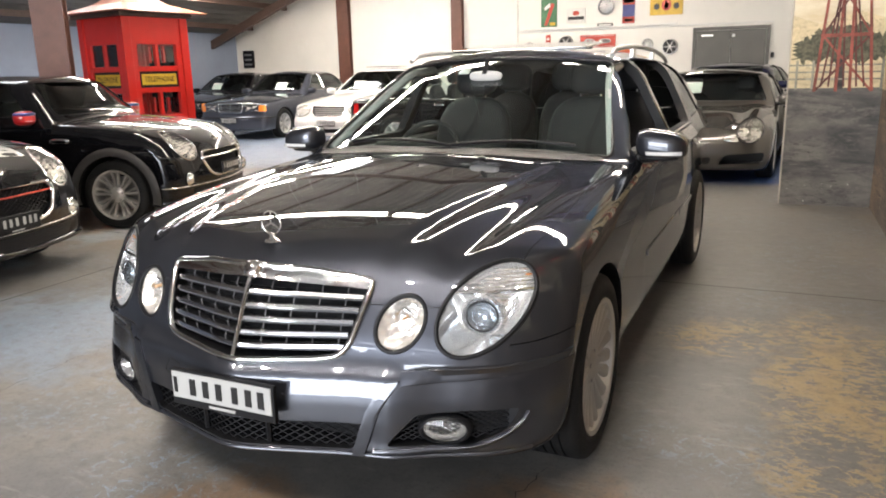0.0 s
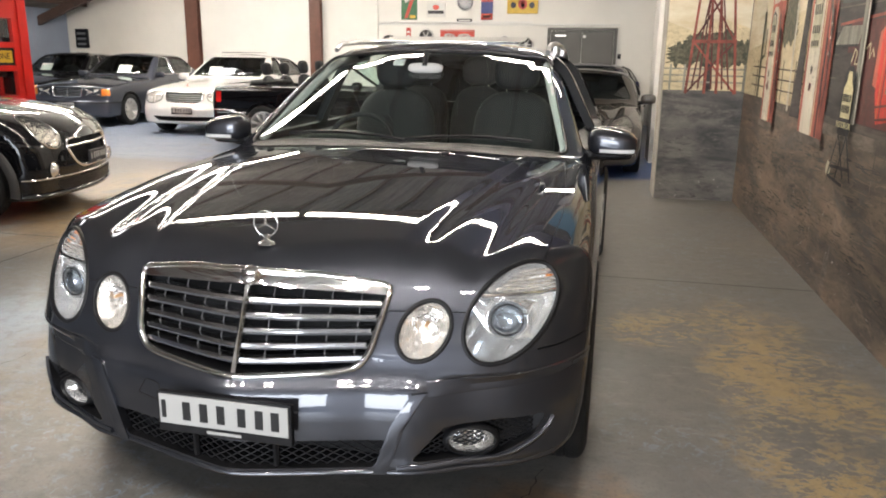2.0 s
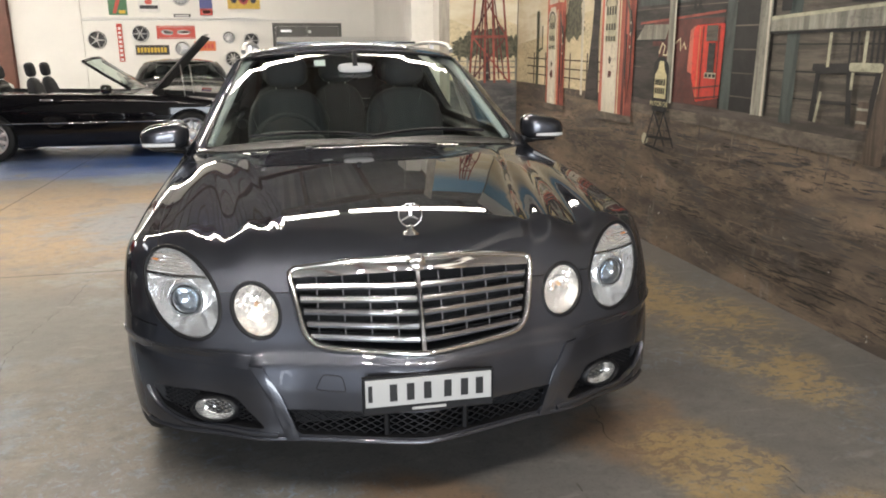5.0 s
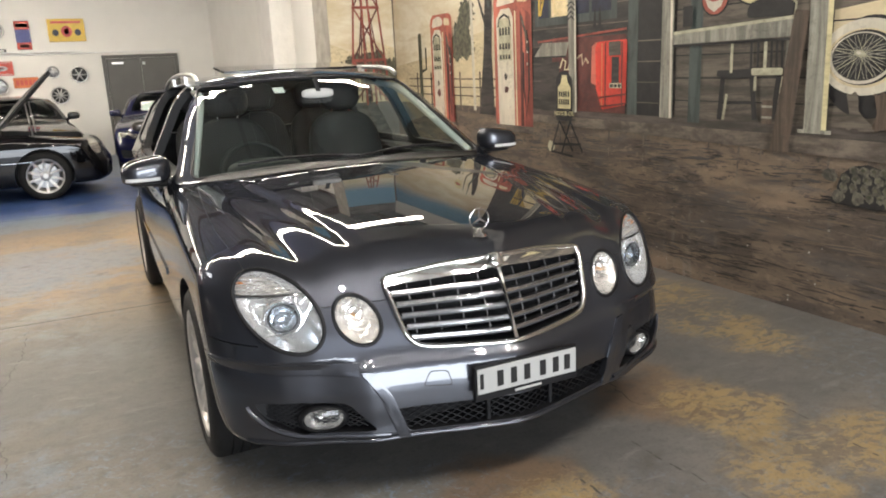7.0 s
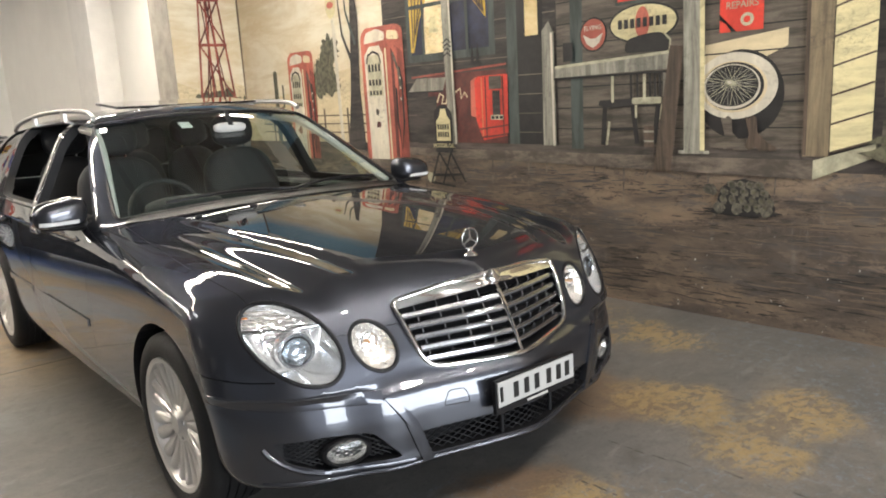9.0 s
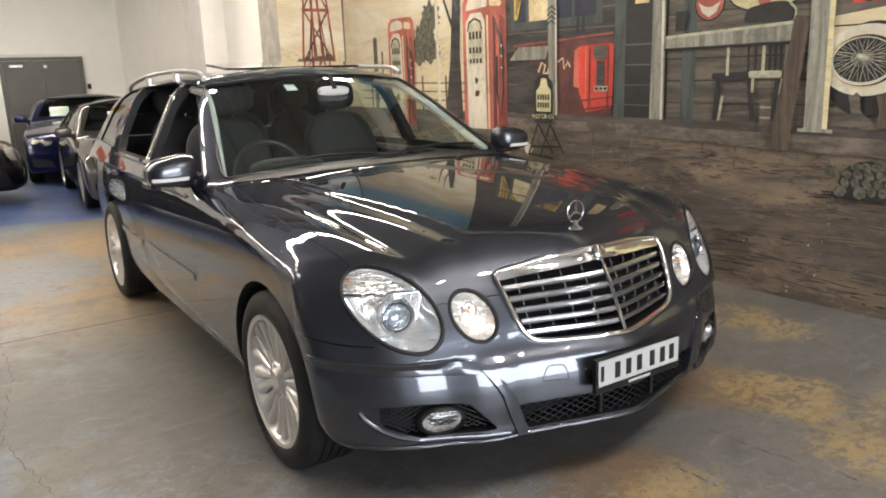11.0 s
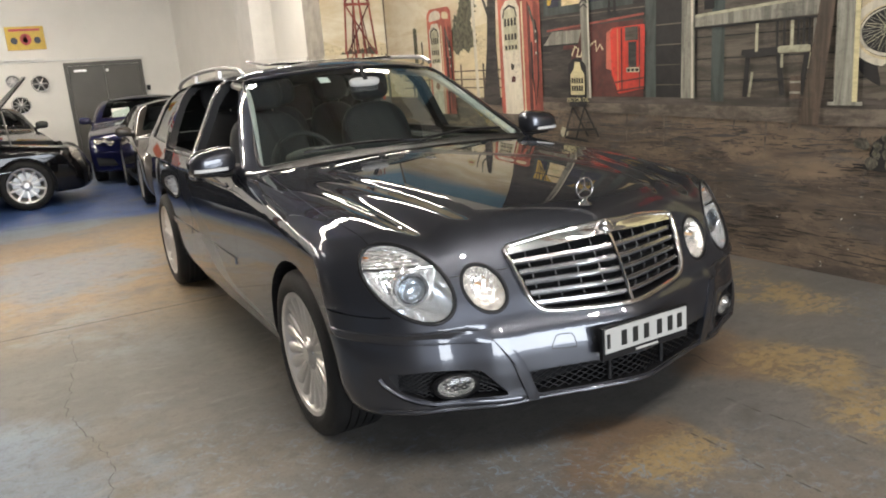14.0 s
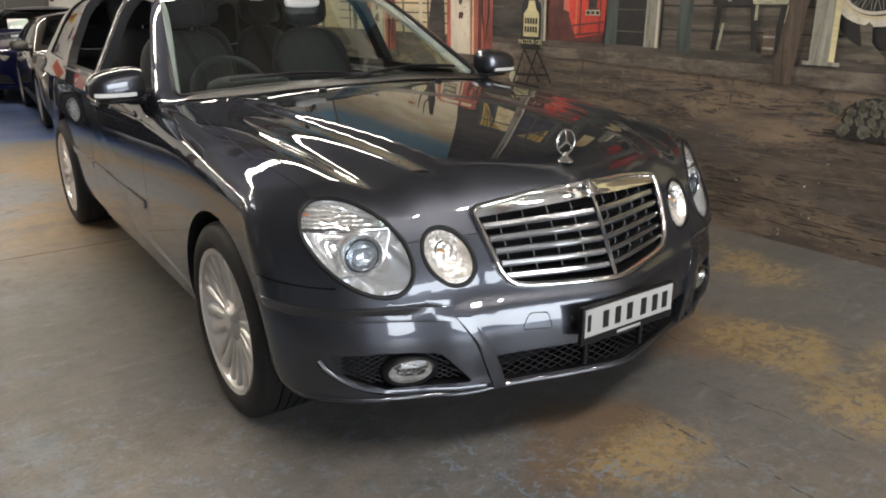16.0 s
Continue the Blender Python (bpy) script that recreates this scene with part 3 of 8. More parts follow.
def estate_car(at):
    P = ESTATE
    F = car_field(P)
    car = thing("estate_car", "dark grey metallic estate car with chrome grille, on painted concrete", "car", at)
    yf, yr, R = 0.845, 3.699, 0.327
    side_win = {"front": [(1.80, 0.972), (2.70, 0.978), (2.70, 1.388), (2.40, 1.362)],
                "rear": [(2.79, 0.979), (3.60, 0.985), (3.68, 1.10), (3.72, 1.385), (2.79, 1.395)],
                "quarter": [(3.76, 1.0), (4.42, 1.02), (4.34, 1.20), (4.22, 1.355), (3.80, 1.378)]}
    screen = rounded([(-0.768, 0.955), (-0.62, 0.972), (-0.4, 0.987), (0, 0.999), (0.4, 0.987), (0.62, 0.972), (0.768, 0.955), (0.602, 1.368), (0.3, 1.398), (0, 1.405), (-0.3, 1.398), (-0.602, 1.368)], 0.04)
    tailwin = rounded([(-0.62, 1.02), (0.62, 1.02), (0.52, 1.33), (-0.52, 1.33)], 0.06)
    lower = rounded([(-0.375, 0.274), (0.375, 0.274), (0.435, 0.356), (-0.435, 0.356)], 0.012)
    fogbay = rounded([(0.475, 0.292), (0.70, 0.290), (0.79, 0.328), (0.825, 0.392), (0.70, 0.398), (0.56, 0.388)], 0.018)
    cuts = []
    for s in (1, -1):
        for y in (yf, yr):
            cuts.append(prism(arch(y, R + 0.005, 0.362, 40), "x", s * 0.60, s * 1.1))
        for o in side_win.values():
            cuts.append(prism(rounded(o, 0.035), "x", s * 0.45, s * 1.1))
        for k in HEAD.values():
            cuts.append(prism(mirrored(ellipse(*k), s), "y", -0.1, 0.50 if k is HEAD["outer"] else 0.34))
        cuts.append(prism(mirrored(fogbay, s), "y", -0.1, 0.30))
        # seam between wing and bumper
        cuts.append(prism([(0.26, 0.578), (0.36, 0.578), (0.56, 0.592), (0.56, 0.596), (0.36, 0.582), (0.26, 0.582)], "x", s * 0.79, s * 1.1))
    cuts.append(prism(screen, "y", 1.44, 2.6))
    cuts.append(prism(tailwin, "y", 4.3, 5.2))
    cuts.append(prism(rounded(GRILLE, 0.02), "y", -0.1, 0.26))
    cuts.append(prism(lower, "y", -0.1, 0.16))
    me = build_body(P, F, 0.016, cuts)
    # bonnet and doors are panels of their own with real gaps
    def bonnet_block(g):
        edge = [(0.600 - g, -0.2), (0.615 - g, 0.245), (0.70 - g, 0.328), (0.788 - g, 0.425), (0.800 - g, 0.58), (0.810 - g, 0.78), (0.806 - g, 0.95), (0.792 - g, 1.2), (0.775 - g, 1.4), (0.755 - g, 1.63 - g), (0.5, 1.475 - g), (0.25, 1.405 - g)]
        hood = [(-u, v) for u, v in reversed(edge)] + edge + [(0.0, 1.39 - g)]
        upper = [(-0.2, 0.684 + g), (0.27, 0.684 + g), (0.5, 0.74), (1.7, 0.80), (1.7, 1.2), (-0.2, 1.2)]
        return boolean(prism(hood, "z", 0.5, 1.2), prism(upper, "x", -1, 1), "INTERSECT")

    def door_outline(kind, g):
        if kind == "front":
            o = [(1.70 + g, 0.30 + g), (2.738 - g, 0.30 + g), (2.738 - g, 0.955), (2.0, 0.952), (1.76 + g, 0.945), (1.68 + g, 0.6)]
        else:
            o = [(2.746 + g, 0.30 + g), (3.31 - g, 0.30 + g), (3.38 - g, 0.52), (3.52 - g, 0.68), (3.66 - g, 0.74), (3.66 - g, 0.96), (2.746 + g, 0.957)]
        return rounded(o, 0.03)
    bonnet = boolean(me, bonnet_block(0.0022), "INTERSECT")
    me = boolean(me, bonnet_block(0.0))
    doors = []
    for s in (1, -1):
        for kind in ("front", "rear"):
            doors.append((s, kind, boolean(me, prism(door_outline(kind, 0.003), "x", s * 0.80, s * 1.1), "INTERSECT")))
            me = boolean(me, prism(door_outline(kind, 0.0), "x", s * 0.80, s * 1.1))
    part("body", polish(me, F, [M_PAINT, M_TRIM]), [], car)
    hood = part("bonnet", polish(bonnet, F, [M_PAINT, M_TRIM]), [], car)
    for s, kind, dm in doors:
        door = part("door", polish(dm, F, [M_PAINT, M_TRIM]), [], car)
        y = 2.54 if kind == "front" else 3.44
        p = onto(F, [(0, y, 0.865)], 0, s * 1.1, s * 0.5)[0]
        part("door_handle", blob((p[0] + s * 0.022, y, 0.868), (0.012, 0.095, 0.016), 0.008), M_PAINT, door, "", 60)
        part("handle_recess", blob((p[0] + s * 0.001, y, 0.855), (0.003, 0.06, 0.028), 0.008, 2), M_TRIM, door, "", 60)
        y0, y1 = (1.74, 2.73) if kind == "front" else (2.76, 3.36)
        part("side_moulding", sheet(F, [(y0, 0.515), (y1, 0.515), (y1, 0.548), (y0, 0.548)], 0, s * 1.1, s * 0.5, -0.007, 0.02), M_PAINT, door, "", 40)
        k0, k1 = (1.80, 2.72) if kind == "front" else (2.76, 3.66)
        part("belt_strip", line_on(F, [(k0 + (k1 - k0) * i / 12, 0.962 + 0.008 * i / 12) for i in range(13)], 0, s * 1.1, s * 0.5, 0.0, 0.007), M_TRIM, door, "", 60)
    # glass
    part("windscreen", patch(F, screen, 1, 0.9, 2.9, 0.006), M_GLASS, car, "green-tinted windscreen", 60).visible_shadow = False
    part("windscreen_seal", loop_tube(F, screen, 1, 0.9, 2.9, 0.003, 0.009), M_TRIM, car, "", 60)
    part("tail_window", patch(F, tailwin, 1, 5.2, 4.0, 0.006), M_GLASS, car, "", 60)
    for s in (1, -1):
        for k, o in side_win.items():
            if k != "quarter":
                continue    # the windows of all four doors are wound down
            part("side_window", patch(F, rounded(o, 0.035), 0, s * 1.1, s * 0.4, 0.008), M_GLASS, car, "", 60)
        part("pillar_trim", sheet(F, [(2.705, 0.98), (2.785, 0.98), (2.785, 1.385), (2.705, 1.385)], 0, s * 1.1, s * 0.4, -0.002, 0.006), M_GLOSS, car, "", 40)
    # lamps
    for s in (1, -1):
        for k, (cx, cz, rx, rz, tl) in HEAD.items():
            lamp = part("headlamp", patch(F, mirrored(ellipse(cx, cz, rx * 1.0, rz * 1.0, tl), s), 1, -0.2, 0.8, 0.003, 8), M_LENS, car, "clear oval headlamp with a bright reflector", 60)
            lamp.visible_shadow = False
            part("bezel", loop_tube(F, mirrored(ellipse(cx, cz, rx, rz, tl), s), 1, -0.2, 0.8, 0.004, 0.0075), M_TRIM, lamp, "", 60)
            deep = 0.075 if k == "outer" else 0.04
            part("reflector", patch(F, mirrored(ellipse(cx, cz, rx * 0.99, rz * 0.99, tl), s), 1, -0.2, 0.8, lambda q, deep=deep: 0.006 + deep * (1 - q ** 3), 8), M_FACET if k == "inner" else M_REFLECTOR, lamp, "", 60)
            if k == "outer":
                px, pz = s * 0.702, 0.652
                py = onto(F, [(px, 0, pz)], 1, -0.2, 0.8, 0.035)[0][1]
                turn = pose(px, py, pz, 0, 0, s * 14)
                part("projector_ring", lathe([(0.066, 0.04), (0.064, 0.006), (0.058, 0.0), (0.050, 0.006), (0.047, 0.03)], 36, "y"), M_REFLECTOR, lamp, "bright ring", 60, turn)
                part("shroud", lathe([(0.0475, 0.002), (0.0455, -0.002), (0.0435, 0.004)], 32, "y"), M_TRIM, lamp, "dark shroud ring", 60, turn)
                part("projector_bowl", lathe([(0.0, 0.034), (0.018, 0.030), (0.034, 0.022), (0.0435, 0.012)], 28, "y"), M_REFLECTOR, lamp, "bright bowl", 60, turn)
                part("projector_lens", lathe([(0.0, -0.012), (0.018, -0.009), (0.033, 0.0), (0.042, 0.014)], 28, "y"), M_BULB, lamp, "glass projector lens", 60, turn)
                rows = []
                for j in range(5):
                    z = 0.734 + 0.0105 * j
                    mid, half = 0.745 + 0.45 * (z - 0.734), 0.078 - 0.009 * j
                    rows.append(line_on(F, [(s * (mid + half * q), z) for q in (-1, -0.5, 0, 0.5, 1)], 1, -0.2, 0.9, 0.016, 0.0042))
                part("indicator_ribs", joined(*rows), M_FACET, lamp, "", 60)
                part("divider_bar", line_on(F, [(s * (0.728 + 0.10 * q), 0.722) for q in (-1, -0.5, 0, 0.5, 1)], 1, -0.2, 0.9, 0.012, 0.007), M_CHROME, lamp, "", 60)
                part("bulb", blob((s * 0.80, float(onto(F, [(s * 0.80, 0, 0.755)], 1, -0.2, 0.9, 0.03)[0][1]), 0.755), (0.008, 0.010, 0.008), 0.005, 2), M_AMBER, lamp, "amber bulb", 60)
            else:
                py = onto(F, [(s * cx, 0, cz)], 1, -0.2, 0.8, 0.03)[0][1]
                part("bulb", lathe([(0.0, -0.01), (0.005, -0.006), (0.006, 0.02)], 16, "y"), M_BULB_TINT, lamp, "amber bulb", 60, pose(s * cx, py, cz + 0.01))
                part("bulb_shield", lathe([(0.030, -0.004), (0.034, 0.002), (0.026, 0.02)], 20, "y"), M_CHROME, lamp, "", 60, pose(s * cx, py, cz + 0.01))
        fy = onto(F, [(s * 0.632, 0, 0.335)], 1, -0.2, 0.8, 0.0)[0][1]
        turn = pose(s * 0.632, fy, 0.335, 0, 0, s * 18)
        fog = part("fog_lamp", lathe([(0.0, -0.006), (0.03, -0.004), (0.052, 0.004)], 28, "y"), M_LENS, car, "round fog lamp", 60, turn @ Matrix.Diagonal((1.25, 1, 0.72, 1)))
        part("reflector", lathe([(0.0, 0.045), (0.03, 0.035), (0.050, 0.006)], 28, "y"), M_FACET, fog, "", 60)
        part("surround", lathe([(0.050, 0.006), (0.054, -0.004), (0.062, 0.0), (0.066, 0.02)], 28, "y"), M_TRIM, fog, "", 60)
        part("fog_bay_mesh", mesh_grid(F, mirrored(fogbay, s), 1, -0.2, 0.8, 0.03, 0.024), M_TRIM, car)
        part("bumper_strut", sheet(F, mirrored([(0.475, 0.485), (0.515, 0.488), (0.465, 0.40), (0.44, 0.33), (0.415, 0.258), (0.375, 0.255), (0.40, 0.33), (0.425, 0.40)], s), 1, -0.2, 0.6, -0.010, 0.03), M_PAINT, car, "", 25)
        part("bumper_band", ribbon(F, s * 31, s * 63, (0.474, 0.505), (0.514, 0.532), 0.007), M_PAINT, car, "", 35)
        part("fog_bay_lip", line_on(F, mirrored([(0.44, 0.272), (0.52, 0.2765), (0.60, 0.279), (0.66, 0.280), (0.71, 0.285), (0.75, 0.295), (0.785, 0.311), (0.812, 0.331), (0.832, 0.352), (0.842, 0.374)], s), 1, -0.2, 0.9, -0.001, 0.009), M_PAINT, car, "", 60)
        part("tow_cover", loop_tube(F, mirrored(rounded([(0.235, 0.415), (0.325, 0.42), (0.30, 0.465), (0.245, 0.462)], 0.012), s), 1, -0.2, 0.6, 0.0005, 0.0016), M_TRIM, car) if s < 0 else None
        part("washer_cap", lathe([(0.0, -0.002), (0.009, -0.002), (0.011, 0.002)], 14, "y"), M_PAINT, car, "", 60, pose(s * 0.175, float(onto(F, [(s * 0.175, 0, 0.43)], 1, -0.2, 0.6)[0][1]), 0.43))
    part("bumper_lip", around(F, 0.258, -52, 52, -0.002, 0.007, 60), M_PAINT, car, "", 60)
    part("intake_mesh", mesh_grid(F, lower, 1, -0.2, 0.6, 0.022, 0.036), M_TRIM, car)
    for x in (-0.12, 0.12):
        part("intake_bar", line_on(F, [(x, 0.276), (x, 0.354)], 1, -0.2, 0.6, 0.016, 0.009), M_TRIM, car)
    # grille
    g = dense(rounded(GRILLE, 0.02, 6), 100)
    grille = part("grille", loop_tube(F, g, 1, -0.3, 0.6, -0.006, 0.010), M_CHROME, car, "chrome-framed grille with five slats", 60)
    part("top_band", sheet(F, [(-0.376, 0.726), (-0.2, 0.747), (0.0, 0.757), (0.2, 0.747), (0.376, 0.726), (0.382, 0.746), (0.2, 0.771), (0.0, 0.783), (-0.2, 0.771), (-0.382, 0.746)], 1, -0.3, 0.6, -0.010, 0.03), M_CHROME, grille, "", 30)
    for j in range(5):
        for s in (1, -1):
            xs = [s * (0.010 + (0.328 + 0.034 * (j / 4) - 0.010) * q) for q in (0, 0.25, 0.5, 0.75, 1)]
            zs = [0.562 + 0.0375 * j + (0.004 - 0.0012 * j - 0.009 * (j / 4)) * q for q in (0, 0.25, 0.5, 0.75, 1)]
            o = [(x, z + 0.005) for x, z in zip(xs, zs)] + [(x, z - 0.005) for x, z in zip(reversed(xs), reversed(zs))]
            part("slat", sheet(F, o, 1, -0.3, 0.6, 0.002, 0.03, 3), M_GRILLE_SLAT, grille, "", 25)
            back = [(x, z - 0.004) for x, z in zip(xs, zs)] + [(x, z - 0.014) for x, z in zip(reversed(xs), reversed(zs))]
            part("slat_back", sheet(F, back, 1, -0.3, 0.6, 0.014, 0.04, 3), M_SLAT_BACK, grille, "grey plastic slat back", 25)
    part("centre_bar", sheet(F, [(-0.007, 0.528), (0.007, 0.528), (0.007, 0.76), (-0.007, 0.76)], 1, -0.3, 0.6, -0.006, 0.05), M_CHROME, grille)
    for s in (1, -1):
        for j in range(4):
            x = s * (0.068 + 0.078 * j)
            part("upright", line_on(F, [(x, 0.545), (x, 0.65), (x, 0.735)], 1, -0.3, 0.6, 0.022, 0.0021), M_SLAT_BACK, grille)
    by = float(onto(F, [(0, 0, 0.768)], 1, -0.3, 0.6)[0][1])
    part("badge", lathe([(0.0, -0.014), (0.018, -0.013), (0.027, -0.008), (0.030, 0.004)], 24, "y"), M_CHROME, grille, "", 60, pose(0, by - 0.006, 0.770, -30))
    bz = float(onto(F, [(0, 0.27, 0)], 2, 1.2, 0.5)[0][2])
    star_ring(car, pose(0, 0.27, bz + 0.060), 0.037)
    part("ornament_foot", lathe([(0.0, 0.030), (0.008, 0.026), (0.010, 0.012), (0.022, 0.006), (0.026, 0.0)], 20, "z"), M_CHROME, car, "", 60, pose(0, 0.27, bz))
    plate_bars(car, pose(0, float(onto(F, [(0, 0, 0.43)], 1, -0.3, 0.6)[0][1]) - 0.012, 0.396, 0))
    for s in (-1, 1):
        for q in (0.28, 0.52):
            p = onto(F, [(s * q, 1.33 + 0.12 * q, 0)], 2, 1.3, 0.5)[0]
            part("washer_jet", blob((p[0], p[1], p[2] + 0.004), (0.018, 0.012, 0.008), 0.005, 2), M_TRIM, hood, "", 60)
    cowl = [(-0.748, 1.642), (-0.5, 1.487), (-0.25, 1.417), (0, 1.402), (0.25, 1.417), (0.5, 1.487), (0.748, 1.642), (0.745, 1.675), (0.4, 1.555), (0, 1.50), (-0.4, 1.555), (-0.745, 1.675)]
    part("cowl", patch(F, dense(cowl, 60), 2, 1.3, 0.6, -0.004, 5), M_TRIM, car, "black plastic cowl", 40)
    # wipers
    for x0, x1 in ((-0.55, 0.05), (0.02, 0.60)):
        pts = [(x0 + (x1 - x0) * q, 1.012 + 0.018 * math.sin(math.pi * q)) for q in np.linspace(0, 1, 9)]
        part("wiper", line_on(F, pts, 1, 0.9, 2.9, -0.008, 0.008), M_TRIM, car, "", 60)
    # mirrors
    for s in (1, -1):
        def shell(x, y, z, s=s):
            u, v, w = (s * x - 0.955) / 0.112, (y - 1.835) / 0.098, (z - 1.005 + 0.010 * (s * x - 0.955) / 0.1) / (0.068 - 0.005 * np.clip((s * x - 0.955) / 0.11, -1, 1))
            f = (np.abs(u) ** 3.2 + np.abs(v) ** 2.4 + np.abs(w) ** 3.0) ** (1 / 2.9) - 1
            return smax(smax(f * 0.06, y - 1.865, 0.012), 0.950 - z, 0.018)
        m = part("door_mirror", nets(shell, (s * 0.955 - 0.14, 1.70, 0.90), (s * 0.955 + 0.14, 1.90, 1.10), 0.0075), M_PAINT, car, "grey door mirror with a white indicator strip", 50)
        part("mirror_glass", blob((s * 0.952, 1.866, 1.003), (0.086, 0.004, 0.046), 0.008, 4), M_MIRROR, m, "", 50)
        strip = np.array([(s * x, 1.6, z) for x in np.linspace(0.90, 1.052, 16) for z in (0.968, 0.984)])
        pts = onto(shell, strip, 1, 1.70, 1.90, -0.0025)
        bm = bmesh.new()
        vs = [bm.verts.new(p) for p in pts]
        for k in range(15):
            bm.faces.new((vs[2 * k], vs[2 * k + 1], vs[2 * k + 3], vs[2 * k + 2]))
        part("indicator", bm, M_INDICATOR, m, "clear white indicator strip", 60)
        part("under_shell", blob((s * 0.945, 1.828, 0.950), (0.088, 0.052, 0.014), 0.008, 2.5), M_TRIM, m, "", 60)
        part("arm", blob((s * 0.880, 1.840, 0.948), (0.060, 0.032, 0.024), 0.01, 2.5), M_TRIM, m, "", 60)
    # roof
    for s in (1, -1):
        rail = [(s * (0.590 - 0.03 * q), 2.42 + 2.0 * q, 1.405 + 0.062 * math.sin(math.pi * min(1, q * 1.02)) ** 0.35 + 0.012 * math.sin(math.pi * q) - 0.035 * q) for q in np.linspace(0, 1, 28)]
        r = part("roof_rail", tube(rail, 0.0135, 10), M_STEEL, car, "silver roof rail", 60)
        for q in (8, 18):
            x, y, z = rail[q]
            part("rail_foot", boxes(((x - 0.012, y - 0.03, z - 0.06), (x + 0.012, y + 0.03, z)), bevel=0.004), M_ALLOY, r)
    part("sunroof", boxes(((-0.41, 0, 0), (0.41, 0.38, 0.014)), bevel=0.002), M_GLOSS, car, "tilted dark glass sunroof", at=pose(0, 2.60, 1.449, 5.5))
    part("aerial_base", blob((0, 4.2, 1.432), (0.03, 0.06, 0.02), 0.01, 2), M_PAINT, car, "", 60)
    # cabin
    dash = part("dashboard", blob((0, 1.80, 0.82), (0.74, 0.30, 0.145), 0.05, 4), M_CABIN, car, "", 60)
    part("instrument_hood", blob((-0.37, 1.92, 0.955), (0.19, 0.12, 0.055), 0.02, 2.5), M_CABIN, dash, "", 60)
    sw = part("steering_wheel", tube([(0.185 * math.cos(a), 0, 0.185 * math.sin(a)) for a in np.linspace(0, 2 * math.pi, 33)[:-1]], 0.014, 8, True), M_CABIN, car, "black steering wheel", 60, pose(-0.37, 2.16, 0.90, -24))
    part("wheel_boss", blob((0, 0.0, 0), (0.075, 0.03, 0.06), 0.015, 2.5), M_CABIN, sw, "", 60)
    for a in (0, math.pi, -math.pi / 2):
        part("wheel_spoke", tube([(0.05 * math.cos(a), 0, 0.05 * math.sin(a)), (0.18 * math.cos(a), 0, 0.18 * math.sin(a))], 0.016, 6), M_CABIN, sw)
    part("column", tube([(-0.37, 2.14, 0.89), (-0.37, 1.9, 0.80)], 0.04, 10), M_CABIN, sw)
    for x in (-0.37, 0.37):
        car_seat(car, x, 2.50)
    for x in (-0.42, 0.0, 0.42):
        car_seat(car, x, 3.35, 0.40)
    part("cabin_mirror", blob((0, 2.12, 1.318), (0.092, 0.02, 0.026), 0.012, 3), M_LINING, car, "grey rear-view mirror", 60)
    part("mirror_stem", tube([(0, 2.10, 1.33), (0, 2.15, 1.40)], 0.014), M_CABIN, car)
    for s in (1, -1):
        part("pillar_lining", line_on(F, [(s * (0.748 - 0.178 * q), 0.962 + 0.408 * q) for q in np.linspace(0, 1, 12)], 1, 0.9, 2.9, 0.035, 0.022), M_LINING, car, "pale grey pillar lining", 60)
        part("mud_flap", boxes(((s * 0.70, yf + 0.335, 0.16), (s * 0.895, yf + 0.350, 0.42)), bevel=0.004), M_RUBBER, car, "", at=None)
        part("mud_flap", boxes(((s * 0.70, yr + 0.335, 0.16), (s * 0.895, yr + 0.350, 0.42)), bevel=0.004), M_RUBBER, car)
    part("windscreen_sticker", boxes(((-0.18, 0, -0.03), (-0.12, 0.002, 0.03))), M_PAPER, car, at=pose(-0.03, 2.265, 1.345, -60))
    for s in (1, -1):
        for y in (yf, yr):
            wheel(car, s * 0.932, y, R, 0.238, 0.235, "multi", s)
    return car


M_GLOSS = material("gloss_black", (0.006, 0.006, 0.007), 0.06, coat=1.0)
M_INDICATOR = material("white_indicator_lens", (0.75, 0.75, 0.74), 0.15, coat=1.0)
M_LINING = material("pale_lining", (0.50, 0.50, 0.48), 0.8)
M_BULB = glass("bulb_glass", (0.75, 0.80, 0.85))
M_FACET = material("faceted_reflector", (0.90, 0.86, 0.80), 0.22, 0.78)
M_SLAT_BACK = material("satin_grey_plastic", (0.10, 0.10, 0.105), 0.4)
_n, _l = M_FACET.node_tree.nodes, M_FACET.node_tree.links
_w, _c, _b = _n.new("ShaderNodeTexVoronoi"), _n.new("ShaderNodeTexCoord"), _n.new("ShaderNodeBump")
_w.inputs["Scale"].default_value = 42
_b.inputs["Strength"].default_value, _b.inputs["Distance"].default_value = 0.45, 0.012
_l.new(_c.outputs["Object"], _w.inputs["Vector"]), _l.new(_w.outputs["Distance"], _b.inputs["Height"]), _l.new(_b.outputs["Normal"], _n["Principled BSDF"].inputs["Normal"])
estate_car(pose(-0.005, 0, 0, 0, 0, -0.95))


# ---------------------------------------------------------------- surfaces of the hall
def nodes_of(name, rough=0.6):
    m = bpy.data.materials.new(name)
    m.use_nodes = True
    n, l = m.node_tree.nodes, m.node_tree.links
    n["Principled BSDF"].inputs["Roughness"].default_value = rough
    return m, n, l, n["Principled BSDF"]


